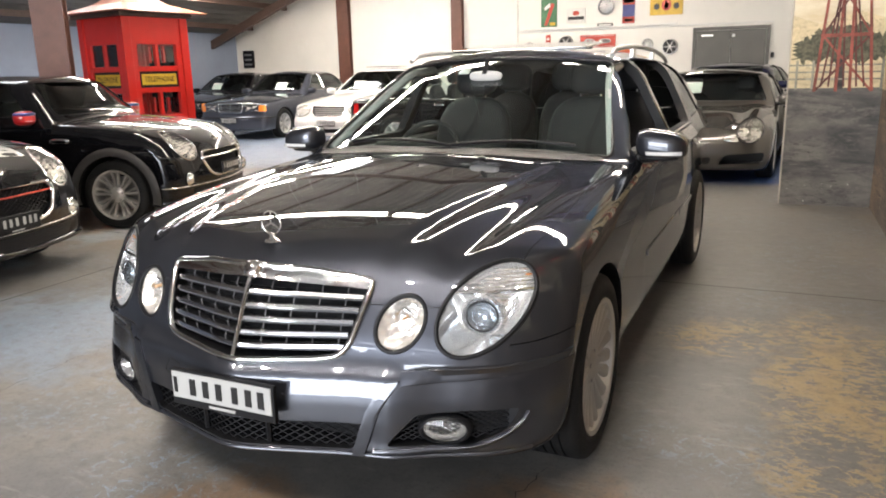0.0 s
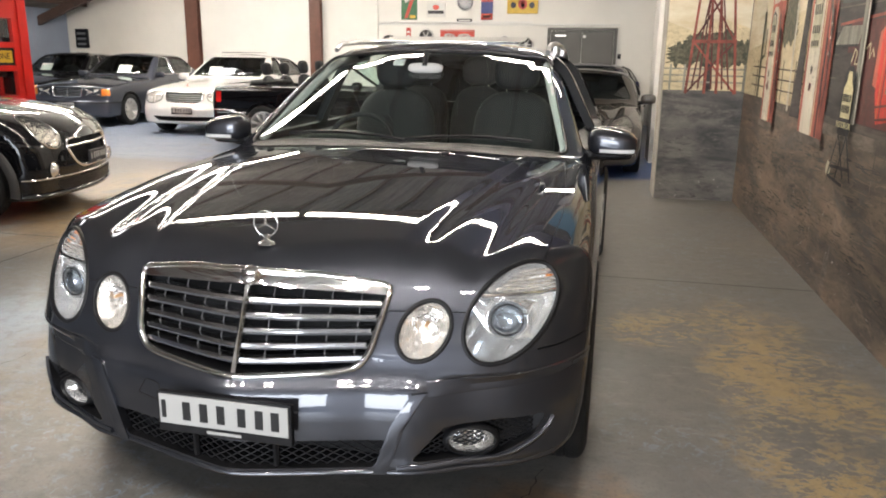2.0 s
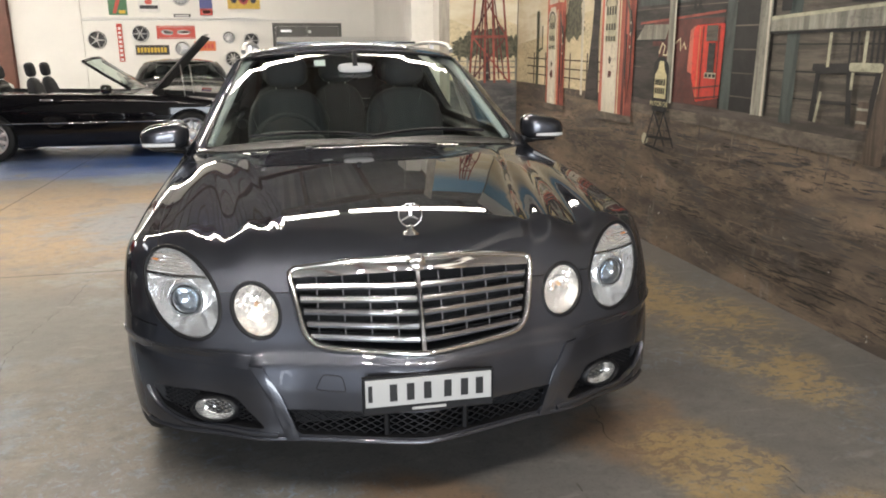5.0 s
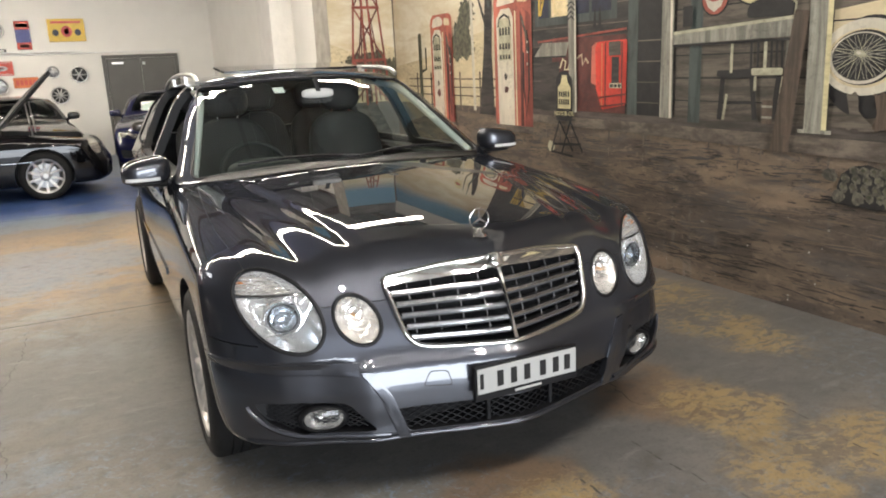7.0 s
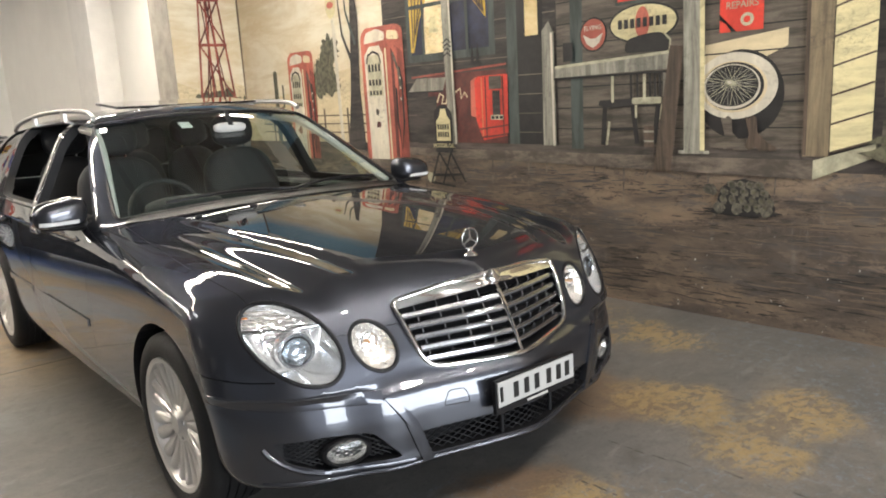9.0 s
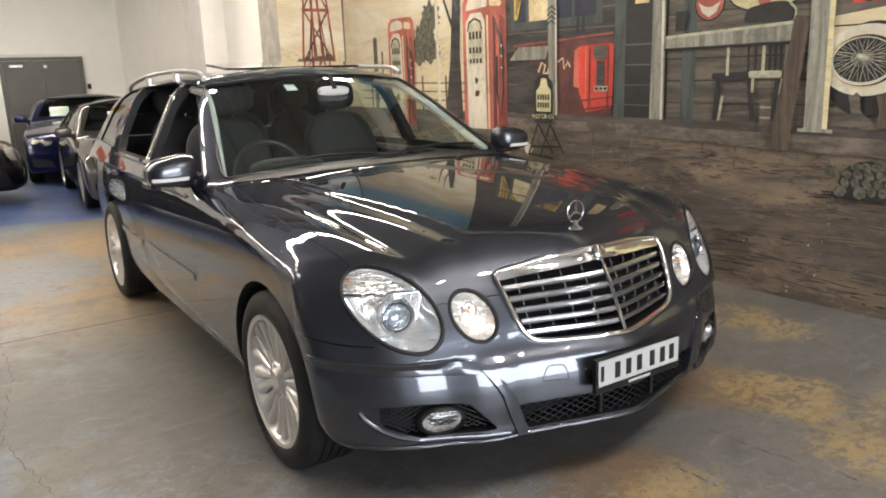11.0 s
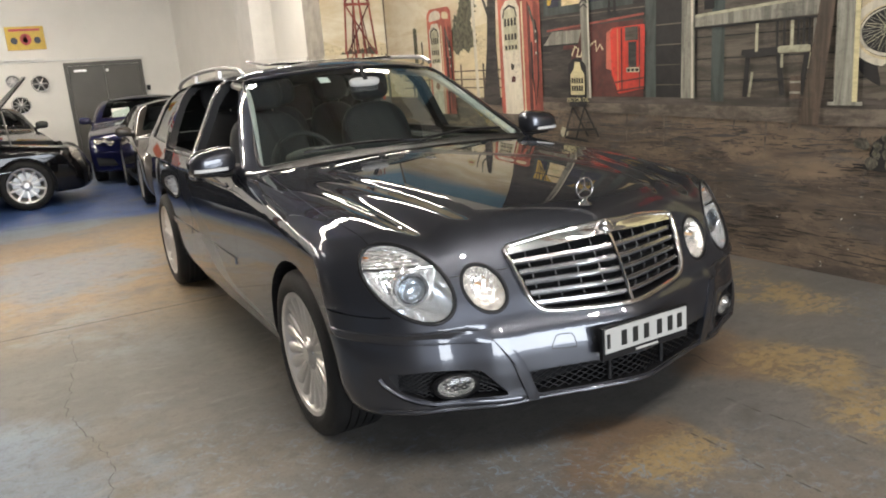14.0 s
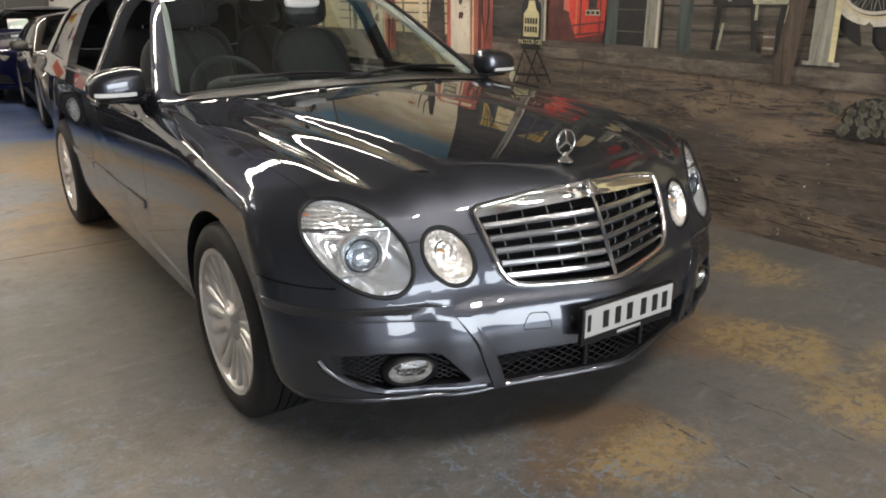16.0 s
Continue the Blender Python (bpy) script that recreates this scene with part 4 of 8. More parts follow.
def noise_node(n, l, co, scale, detail=6, rough=0.6, stretch=None, distort=0.0):
    t = n.new("ShaderNodeTexNoise")
    t.inputs["Scale"].default_value, t.inputs["Detail"].default_value, t.inputs["Roughness"].default_value, t.inputs["Distortion"].default_value = scale, detail, rough, distort
    if stretch:
        mp = n.new("ShaderNodeMapping")
        mp.inputs["Scale"].default_value = stretch
        l.new(co, mp.inputs["Vector"])
        co = mp.outputs[0]
    l.new(co, t.inputs["Vector"])
    return t.outputs["Fac"]


def ramp(n, l, src, a, b):
    r = n.new("ShaderNodeMapRange")
    r.interpolation_type = "SMOOTHSTEP"
    r.inputs["From Min"].default_value, r.inputs["From Max"].default_value = a, b
    l.new(src, r.inputs["Value"])
    return r.outputs[0]


def calc(n, l, op, a, b):
    m = n.new("ShaderNodeMath")
    m.operation = op
    for i, v in enumerate((a, b)):
        if isinstance(v, (int, float)):
            m.inputs[i].default_value = v
        else:
            l.new(v, m.inputs[i])
    return m.outputs[0]


def blend(n, l, fac, a, b):
    m = n.new("ShaderNodeMix")
    m.data_type = "RGBA"
    if isinstance(fac, (int, float)):
        m.inputs[0].default_value = fac
    else:
        l.new(fac, m.inputs[0])
    for i, v in ((6, a), (7, b)):
        if isinstance(v, tuple):
            m.inputs[i].default_value = (*v, 1)
        else:
            l.new(v, m.inputs[i])
    return m.outputs[2]


def floor_material():
    """Old concrete with worn grey, blue and ochre paint, stains and a satin sheen."""
    m, n, l, b = nodes_of("worn_painted_concrete")
    co = n.new("ShaderNodeTexCoord").outputs["Object"]
    sep = n.new("ShaderNodeSeparateXYZ")
    l.new(co, sep.inputs[0])
    x, y = sep.outputs[0], sep.outputs[1]

    def zone(v, a, b_, soft):
        return calc(n, l, "MULTIPLY", ramp(n, l, v, a - soft, a + soft), ramp(n, l, v, b_ + soft, b_ - soft))
    big = noise_node(n, l, co, 0.55, 5, 0.55)
    mid = noise_node(n, l, co, 2.2, 8, 0.65)
    fine = noise_node(n, l, co, 14, 8, 0.7)
    flake = calc(n, l, "ADD", calc(n, l, "MULTIPLY", noise_node(n, l, co, 19.0, 12, 0.74, (1.0, 1.5, 1.0), 0.35), 0.62), calc(n, l, "MULTIPLY", noise_node(n, l, co, 3.2, 5, 0.6), 0.38))
    col = blend(n, l, ramp(n, l, mid, 0.3, 0.7), (0.122, 0.117, 0.110), (0.190, 0.177, 0.161))
    col = blend(n, l, calc(n, l, "MULTIPLY", ramp(n, l, big, 0.5, 0.68), 0.5), col, (0.235, 0.19, 0.14))
    # ochre paint that flakes off beside and before the car
    ragged = calc(n, l, "MULTIPLY", calc(n, l, "SUBTRACT", noise_node(n, l, co, 2.6, 6, 0.65), 0.5), 2.6)

    def spots(*marks):
        out = None
        for cx, cy, rx, ry in marks:
            u = calc(n, l, "DIVIDE", calc(n, l, "SUBTRACT", x, cx), rx)
            v = calc(n, l, "DIVIDE", calc(n, l, "SUBTRACT", y, cy), ry)
            d = calc(n, l, "SQRT", calc(n, l, "ADD", calc(n, l, "MULTIPLY", u, u), calc(n, l, "MULTIPLY", v, v)), 0.0)
            f = ramp(n, l, calc(n, l, "ADD", d, ragged), 1.25, 0.55)
            out = f if out is None else calc(n, l, "MAXIMUM", out, f)
        return out
    before = spots((-0.10, 0.02, 0.30, 0.24), (0.86, 0.36, 0.26, 0.30))
    field = spots((1.78, 1.75, 0.36, 0.85), (1.30, 2.20, 0.30, 0.30), (1.76, 0.80, 0.24, 0.50))
    smear = spots((1.02, 0.05, 0.24, 0.34), (1.15, -0.35, 0.34, 0.26), (0.78, -0.42, 0.20, 0.20), (0.02, -0.14, 0.26, 0.16))
    och = calc(n, l, "MULTIPLY", calc(n, l, "MAXIMUM", field, smear), ramp(n, l, flake, 0.475, 0.515))
    col = blend(n, l, calc(n, l, "MULTIPLY", before, 0.55), col, (0.235, 0.135, 0.060))
    col = blend(n, l, calc(n, l, "MULTIPLY", smear, 0.32), col, (0.30, 0.20, 0.09))
    col = blend(n, l, calc(n, l, "MULTIPLY", och, 0.85), col, (0.41, 0.29, 0.135))
    # rusty stain on the open side, blue paint in the depth
    rust = calc(n, l, "MULTIPLY", zone(y, 3.2, 6.7, 0.9), zone(x, -4.5, -0.2, 0.6))
    col = blend(n, l, calc(n, l, "MULTIPLY", calc(n, l, "MULTIPLY", rust, ramp(n, l, mid, 0.28, 0.52)), 0.85), col, (0.40, 0.265, 0.125))
    pale = calc(n, l, "MULTIPLY", calc(n, l, "MULTIPLY", zone(y, 1.2, 5.5, 0.6), zone(x, -9.0, -1.4, 0.5)), ramp(n, l, noise_node(n, l, co, 1.1, 5), 0.52, 0.66))
    col = blend(n, l, calc(n, l, "MULTIPLY", pale, 0.6), col, (0.30, 0.38, 0.46))
    wave = calc(n, l, "ADD", y, calc(n, l, "MULTIPLY", noise_node(n, l, co, 0.9, 4), 1.1))
    blue = calc(n, l, "MULTIPLY", ramp(n, l, wave, 7.85, 8.3), ramp(n, l, mid, 0.30, 0.44))
    near = calc(n, l, "MULTIPLY", ramp(n, l, wave, 13.0, 10.5), ramp(n, l, x, -5.0, -2.6))
    col = blend(n, l, blue, col, blend(n, l, near, (0.19, 0.235, 0.32), (0.05, 0.115, 0.33)))
    bits = noise_node(n, l, co, 21.0, 10, 0.8, distort=1.0)
    bf = calc(n, l, "MULTIPLY", ramp(n, l, bits, 0.53, 0.58), calc(n, l, "MAXIMUM", spots((-0.40, 0.12, 0.3, 0.25), (-0.24, -0.2, 0.3, 0.3), (-2.15, 1.2, 0.5, 0.6), (-1.4, 4.7, 0.5, 0.8)), calc(n, l, "MULTIPLY", ramp(n, l, noise_node(n, l, co, 0.8, 3), 0.48, 0.6), 0.6)))
    col = blend(n, l, calc(n, l, "MULTIPLY", bf, 0.75), col, (0.22, 0.29, 0.36))
    haze = spots((-2.2, 1.0, 0.7, 0.8), (-1.5, 4.8, 0.8, 0.9), (-1.75, 7.3, 0.8, 0.6))
    col = blend(n, l, calc(n, l, "MULTIPLY", haze, 0.6), col, (0.20, 0.27, 0.36))
    # oil and dirt
    oil = calc(n, l, "MULTIPLY", ramp(n, l, noise_node(n, l, co, 3.1, 3), 0.62, 0.74), 0.6)
    col = blend(n, l, oil, col, (0.10, 0.085, 0.07))
    col = blend(n, l, calc(n, l, "MULTIPLY", ramp(n, l, fine, 0.46, 0.70), 0.5), col, (0.085, 0.08, 0.075))
    speck = noise_node(n, l, co, 75.0, 5, 0.7)
    col = blend(n, l, calc(n, l, "MULTIPLY", ramp(n, l, speck, 0.52, 0.66), 0.45), col, (0.06, 0.056, 0.052))
    scuff = noise_node(n, l, co, 1.0, 9, 0.75, (3.5, 14, 1), 0.7)
    col = blend(n, l, calc(n, l, "MULTIPLY", ramp(n, l, scuff, 0.55, 0.66), 0.35), col, (0.30, 0.285, 0.26))
    l.new(col, b.inputs["Base Color"])
    r = n.new("ShaderNodeMapRange")
    r.inputs["To Min"].default_value, r.inputs["To Max"].default_value = 0.26, 0.55
    l.new(mid, r.inputs["Value"])
    l.new(r.outputs[0], b.inputs["Roughness"])
    bp = n.new("ShaderNodeBump")
    bp.inputs["Strength"].default_value, bp.inputs["Distance"].default_value = 0.4, 0.004
    l.new(calc(n, l, "ADD", fine, calc(n, l, "MULTIPLY", och, 0.6)), bp.inputs["Height"])
    l.new(bp.outputs[0], b.inputs["Normal"])
    return m


def earth_material(name, a, c, d):
    """Painted bare earth: brush strokes drawn out along the wall, with chips and runs."""
    m, n, l, b = nodes_of(name, 0.62)
    co = n.new("ShaderNodeTexCoord").outputs["Object"]
    strokes = noise_node(n, l, co, 1.0, 10, 0.62, (1.1, 0.8, 3.4), 0.9)
    small = noise_node(n, l, co, 1.0, 9, 0.70, (6, 6, 13), 1.0)
    col = blend(n, l, ramp(n, l, strokes, 0.36, 0.62), a, c)
    col = blend(n, l, calc(n, l, "MULTIPLY", ramp(n, l, small, 0.52, 0.70), 0.55), col, d)
    runs = noise_node(n, l, co, 1.0, 7, 0.7, (9, 9, 1.6))
    where = noise_node(n, l, co, 0.9, 3, 0.5)
    col = blend(n, l, calc(n, l, "MULTIPLY", calc(n, l, "MULTIPLY", ramp(n, l, runs, 0.56, 0.68), ramp(n, l, where, 0.50, 0.64)), 0.45), col, (0.30, 0.28, 0.25))
    scratch = noise_node(n, l, co, 1.0, 10, 0.78, (7, 7, 20), 1.6)
    col = blend(n, l, calc(n, l, "MULTIPLY", ramp(n, l, scratch, 0.56, 0.64), 0.55), col, (0.03, 0.027, 0.025))
    tufts = noise_node(n, l, co, 1.0, 12, 0.82, (9, 9, 30), 0.9)
    patchy = noise_node(n, l, co, 1.0, 5, 0.6, (1.6, 1.3, 4.0), 0.8)
    col = blend(n, l, calc(n, l, "MULTIPLY", calc(n, l, "MULTIPLY", ramp(n, l, tufts, 0.50, 0.60), ramp(n, l, patchy, 0.40, 0.58)), 0.85), col, (0.028, 0.025, 0.023))
    streak = noise_node(n, l, co, 1.0, 10, 0.75, (3, 2.2, 17), 1.3)
    col = blend(n, l, calc(n, l, "MULTIPLY", ramp(n, l, streak, 0.54, 0.64), 0.5), col, d)
    grey = noise_node(n, l, co, 1.0, 8, 0.7, (2.2, 1.8, 7), 1.0)
    col = blend(n, l, calc(n, l, "MULTIPLY", ramp(n, l, grey, 0.52, 0.64), 0.55), col, (0.085, 0.082, 0.08))
    broad = noise_node(n, l, co, 1.0, 6, 0.6, (0.7, 0.6, 1.9), 0.9)
    col = blend(n, l, calc(n, l, "MULTIPLY", ramp(n, l, broad, 0.50, 0.64), 0.40), col, a)
    sep = n.new("ShaderNodeSeparateXYZ")
    l.new(co, sep.inputs[0])
    chips = calc(n, l, "MULTIPLY", ramp(n, l, noise_node(n, l, co, 26, 3), 0.70, 0.74), ramp(n, l, sep.outputs[2], 0.75, 0.2))
    col = blend(n, l, chips, col, (0.62, 0.60, 0.55))
    l.new(col, b.inputs["Base Color"])
    bp = n.new("ShaderNodeBump")
    bp.inputs["Strength"].default_value, bp.inputs["Distance"].default_value = 0.2, 0.004
    l.new(small, bp.inputs["Height"])
    l.new(bp.outputs[0], b.inputs["Normal"])
    return m


def brush(name, colour, vary=0.35, stretch=(3, 3, 3), rough=0.62, second=None):
    """Mural paint laid on with a broad brush."""
    m, n, l, b = nodes_of(name, rough)
    co = n.new("ShaderNodeTexCoord").outputs["Object"]
    t = noise_node(n, l, co, 1.6, 8, 0.7, stretch, 0.4)
    dark = tuple(c * (1 - vary) for c in colour)
    light = second or tuple(min(1, c * (1 + vary)) for c in colour)
    col = blend(n, l, ramp(n, l, t, 0.36, 0.64), dark, light)
    grit = noise_node(n, l, co, 1.0, 9, 0.8, (22, 22, 34), 0.5)
    worn = noise_node(n, l, co, 2.3, 5, 0.6)
    grime = calc(n, l, "MULTIPLY", calc(n, l, "MULTIPLY", ramp(n, l, grit, 0.46, 0.66), ramp(n, l, worn, 0.35, 0.65)), 0.55)
    col = blend(n, l, grime, col, (0.035, 0.03, 0.027))
    l.new(col, b.inputs["Base Color"])
    return m


M_FLOOR = floor_material()
M_WALL = material("white_painted_wall", (0.80, 0.78, 0.73), 0.6, vary=0.035, scale=1.5, bump=0.08, grain=25)
# bluish shade of the west side is put into this wall's colour
M_WALL_SHADED = material("blue_grey_shaded_wall", (0.27, 0.32, 0.42), 0.6, vary=0.08, scale=1.2, bump=0.1, grain=25)
M_WALL_END = material("scuffed_plaster_edge", (0.36, 0.33, 0.28), 0.7, vary=0.3, scale=4, bump=0.2, grain=30)
M_RENDER = material("white_rendered_brick", (0.74, 0.72, 0.68), 0.65, vary=0.06, scale=4.0, bump=0.5, grain=14)
M_ROOF = material("weathered_roof_sheet", (0.16, 0.15, 0.14), 0.6, vary=0.35, scale=0.9, bump=0.2, grain=20)
M_ROOF_PALE = material("grey_roof_sheet", (0.145, 0.148, 0.148), 0.6, vary=0.2, scale=0.9, bump=0.2, grain=20)
M_BEAM = material("brown_painted_timber", (0.075, 0.045, 0.035), 0.55, vary=0.25, scale=5)
M_DOOR = material("grey_painted_steel", (0.105, 0.10, 0.088), 0.45, vary=0.08, scale=3)
M_POST = material("brown_steel_post", (0.13, 0.052, 0.034), 0.45, vary=0.2, scale=4)
M_TUBE = material("fluorescent_diffuser", (1.0, 0.92, 0.79), 0.5, glow=TUBE_POWER)
M_GLOBE = material("lamp_globe", (1.0, 0.95, 0.88), 0.4, glow=400.0)
M_SKYLIGHT = material("fibreglass_skylight", (0.92, 0.95, 1.0), 0.5, glow=SKYLIGHT_POWER)
M_FITTING = material("white_enamel", (0.75, 0.75, 0.73), 0.35)
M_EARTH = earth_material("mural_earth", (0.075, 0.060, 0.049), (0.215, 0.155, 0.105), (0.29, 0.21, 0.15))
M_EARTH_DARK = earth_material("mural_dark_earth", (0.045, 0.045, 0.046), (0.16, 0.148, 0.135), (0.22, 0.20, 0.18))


def slab(name, lo, hi, mat, label, category="", kind="structure", bevel=0.0):
    return tagged(part(name, boxes((lo, hi), bevel=bevel), mat), label, category or name.split("_")[0], kind=kind)


XL, XR, YB, YF, YR = -12.8, 2.285, 16.0, -8.0, 6.3
RIDGE_X, EAVE_W, PITCH, PITCH_EAST = -4.2, 2.48, 0.40, 0.25


def roof_z(x):
    top = EAVE_W + PITCH * (RIDGE_X - XL)
    return EAVE_W + PITCH * (x - XL) if x < RIDGE_X else top - PITCH_EAST * (x - RIDGE_X)


floor = slab("floor", (XL - 0.3, YF - 8.0, -0.2), (XR + 0.3, YB + 0.3, 0), M_FLOOR, "worn concrete floor with flaking grey, blue and ochre paint", "floor")
for pts in (((-12.5, 3.20), (2.28, 3.13)), ((-12.5, 7.75), (1.4, 7.65)), ((-2.9, -7.5), (-3.05, 15.5))):
    a, c = Vector((*pts[0], 0)), Vector((*pts[1], 0))
    d = (c - a).normalized().cross(Vector((0, 0, 1))) * 0.006
    bm = bmesh.new()
    bm.faces.new([bm.verts.new(q + Vector((0, 0, 0.0015))) for q in (a - d, c - d, c + d, a + d)])
    part("floor_joint", bm, M_INK, floor, "dark saw-cut joint")
rng = random.Random(4)
for wide, stops in ((0.0018, ((-1.63, 3.16), (-1.64, 2.5), (-1.74, 1.75), (-1.65, 1.3), (-1.62, 1.15), (-1.67, 0.8), (-1.66, 0.2), (-1.78, -0.6))),
                    (0.0024, ((0.80, 0.66), (0.78, 0.52), (0.74, 0.38), (0.75, 0.22)))):
    line = []
    for (xa, ya), (xb, yb) in zip(stops, stops[1:]):
        m = max(3, int(math.hypot(xb - xa, yb - ya) / 0.035))
        line += [Vector((xa + (xb - xa) * k / m + rng.uniform(-0.012, 0.012), ya + (yb - ya) * k / m + rng.uniform(-0.01, 0.01), 0.0015)) for k in range(m)]
    left, right = [], []
    n = len(line)
    for k, p in enumerate(line):
        w = wide * rng.uniform(0.15, 1.0)
        left.append(p + Vector((w, 0, 0))), right.append(p - Vector((w, 0, 0)))
    bm = bmesh.new()
    lv, rv = [bm.verts.new(v) for v in left], [bm.verts.new(v) for v in right]
    for k in range(n - 1):
        bm.faces.new((lv[k], lv[k + 1], rv[k + 1], rv[k]))
    part("floor_crack", bm, M_INK, floor, "thin wandering crack")
# broken lines of old oil drips
M_OIL = material("old_oil_stain", (0.085, 0.075, 0.066), 0.5, vary=0.3, scale=20)
for stops in (((0.53, 0.14), (0.51, -0.01), (0.52, -0.22), (0.57, -0.39), (0.58, -0.59), (0.62, -0.9)), ((0.18, 0.05), (0.18, -0.24), (0.19, -0.42), (0.20, -0.53), (0.22, -0.9)), ((1.23, 0.0), (1.18, -0.32), (1.16, -0.5))):
    for (xa, ya), (xb, yb) in zip(stops, stops[1:]):
        m = max(1, round(math.hypot(xb - xa, yb - ya) / 0.05))
        for k in range(m):
            if rng.random() < 0.3:
                continue
            q = (k + rng.random() * 0.5) / m
            cx, cy = xa + (xb - xa) * q + rng.uniform(-0.01, 0.01), ya + (yb - ya) * q
            long, wide = rng.uniform(0.008, 0.030), rng.uniform(0.0025, 0.006)
            bm = bmesh.new()
            bm.faces.new([bm.verts.new((cx + wide * math.cos(a) * rng.uniform(0.7, 1.2), cy + long * math.sin(a) * rng.uniform(0.7, 1.2), 0.0012)) for a in (2 * math.pi * j / 10 for j in range(10))])
            part("oil_drip", bm, M_OIL, floor, "")

wall_mural = slab("wall_east", (XR, YF, 0), (XR + 0.25, YR, 3.7), M_EARTH, "long wall painted with a desert filling-station mural", "wall")
slab("wall_east_top", (XR + 0.003, YF, 3.7), (XR + 0.25, YR, 4.25), M_WALL, "white wall above the mural", "wall")
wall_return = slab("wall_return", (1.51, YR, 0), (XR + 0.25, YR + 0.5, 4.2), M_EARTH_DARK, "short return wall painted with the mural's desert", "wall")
slab("trim_wall_end", (1.496, YR + 0.002, 0), (1.508, YR + 0.5, 4.2), M_WALL_END, "scuffed plaster end of the mural wall", "wall")
slab("wall_pier", (1.60, 9.2, 0), (1.927, 10.0, 4.3), M_RENDER, "white rendered brick pier on the side wall", "wall")
slab("wall_east_back", (1.93, YR + 0.503, 0), (XR + 0.25, YB, 4.25), M_WALL, "white painted wall behind the parked sports car", "wall")


def gable(name, y0, y1, label, gap=None):
    o = [(XL - 0.25, 0), (XR + 0.25, 0), (XR + 0.25, roof_z(XR) + 0.1), (RIDGE_X, roof_z(RIDGE_X) + 0.02), (XL - 0.25, EAVE_W)]
    me = prism(o, "y", y0, y1)
    if gap:
        me = boolean(me, prism([(gap[0], -0.1), (gap[1], -0.1), (gap[1], gap[2]), (gap[0], gap[2])], "y", y0 - 0.1, y1 + 0.1))
    return tagged(part(name, me, M_WALL), label, "wall", kind="structure")


wall_north = gable("wall_north", YB, YB + 0.25, "white painted end wall hung with old signs")
gable("wall_south", YF - 0.25, YF, "white end wall with a wide open vehicle doorway", (-3.85, 1.85, 3.1))
slab("wall_west", (XL - 0.25, YF, 0), (XL, YB, EAVE_W), M_WALL_SHADED, "low side wall under the eaves, bluish shade in its colour", "wall")

# roof: sheets on purlins, with translucent strips
for name, x0, x1, mat, label in (("ceiling_west", XL - 0.4, RIDGE_X, M_ROOF, "weathered corrugated roof sheets on brown purlins"),
                                 ("ceiling_east", RIDGE_X, XR + 0.4, M_ROOF_PALE, "grey corrugated roof sheets on brown purlins")):
    bm = bmesh.new()
    n = int((x1 - x0) / 0.12)
    for a in range(n):
        xa, xb = x0 + (x1 - x0) * a / n, x0 + (x1 - x0) * (a + 1) / n
        za, zb = roof_z(xa), roof_z(xb)
        za, zb = za + 0.03 * (a % 2), zb + 0.03 * ((a + 1) % 2)
        bm.faces.new([bm.verts.new(v) for v in ((xa, YF - 0.3, za), (xb, YF - 0.3, zb), (xb, YB + 0.3, zb), (xa, YB + 0.3, za))])
    tagged(part(name, bm, mat), label, "ceiling", kind="structure")
for k in range(13):
    x = XL + 0.6 + k * 1.18
    z = roof_z(x)
    slab("purlin", (x - 0.04, YF, z - 0.16), (x + 0.04, YB, z - 0.03), M_BEAM, "brown timber roof purlin", "beam")
for y in (-5.0, -1.0, 3.0, 7.0, 11.0, 15.0):
    for x0, x1 in ((XL, RIDGE_X), (RIDGE_X, XR)):
        z0, z1 = roof_z(x0) - 0.20, roof_z(x1) - 0.20
        bm = prism([(x0, z0 - 0.22), (x1, z1 - 0.22), (x1, z1), (x0, z0)], "y", y - 0.06, y + 0.06)
        tagged(part("rafter", bm, M_BEAM), "brown painted roof rafter", "beam", kind="structure")
for x, y0, y1 in ((-10.6, 8.3, 10.2), (-8.2, 4.3, 6.2), (-8.2, 12.0, 14.0)):
    z = roof_z(x)
    w = 0.38
    bm = bmesh.new()
    bm.faces.new([bm.verts.new(v) for v in ((x - w, y0, z - w * PITCH - 0.012), (x + w, y0, z + w * PITCH - 0.012), (x + w, y1, z + w * PITCH - 0.012), (x - w, y1, z - w * PITCH - 0.012))])
    tagged(part("skylight", bm, M_SKYLIGHT), "translucent daylight strip let into the roof", "skylight", kind="structure")


def strip_light(x, y, z, length=1.5, along="x"):
    """A fluorescent batten hung from the roof on two rods."""
    e = thing("strip_light", "lit white fluorescent batten hung under the roof", "ceiling light", pose(x, y, z, 0, 0, 0 if along == "x" else 90), group="fluorescent battens")
    part("housing", boxes(((-length / 2, -0.028, 0.024), (length / 2, 0.028, 0.085)), bevel=0.006), M_FITTING, e)
    part("diffuser", boxes(((-length / 2 + 0.01, -0.052, -0.012), (length / 2 - 0.01, 0.052, 0.022))), M_TUBE, e, "glowing diffuser")
    for s in (-0.5, 0.5):
        xx = x + s * (length - 0.3) if along == "x" else x
        part("hanging_rod", tube([(s * (length - 0.3), 0, 0.08), (s * (length - 0.3), 0, max(0.2, roof_z(xx) - z))], 0.006, 6), M_STEEL, e)
    return e


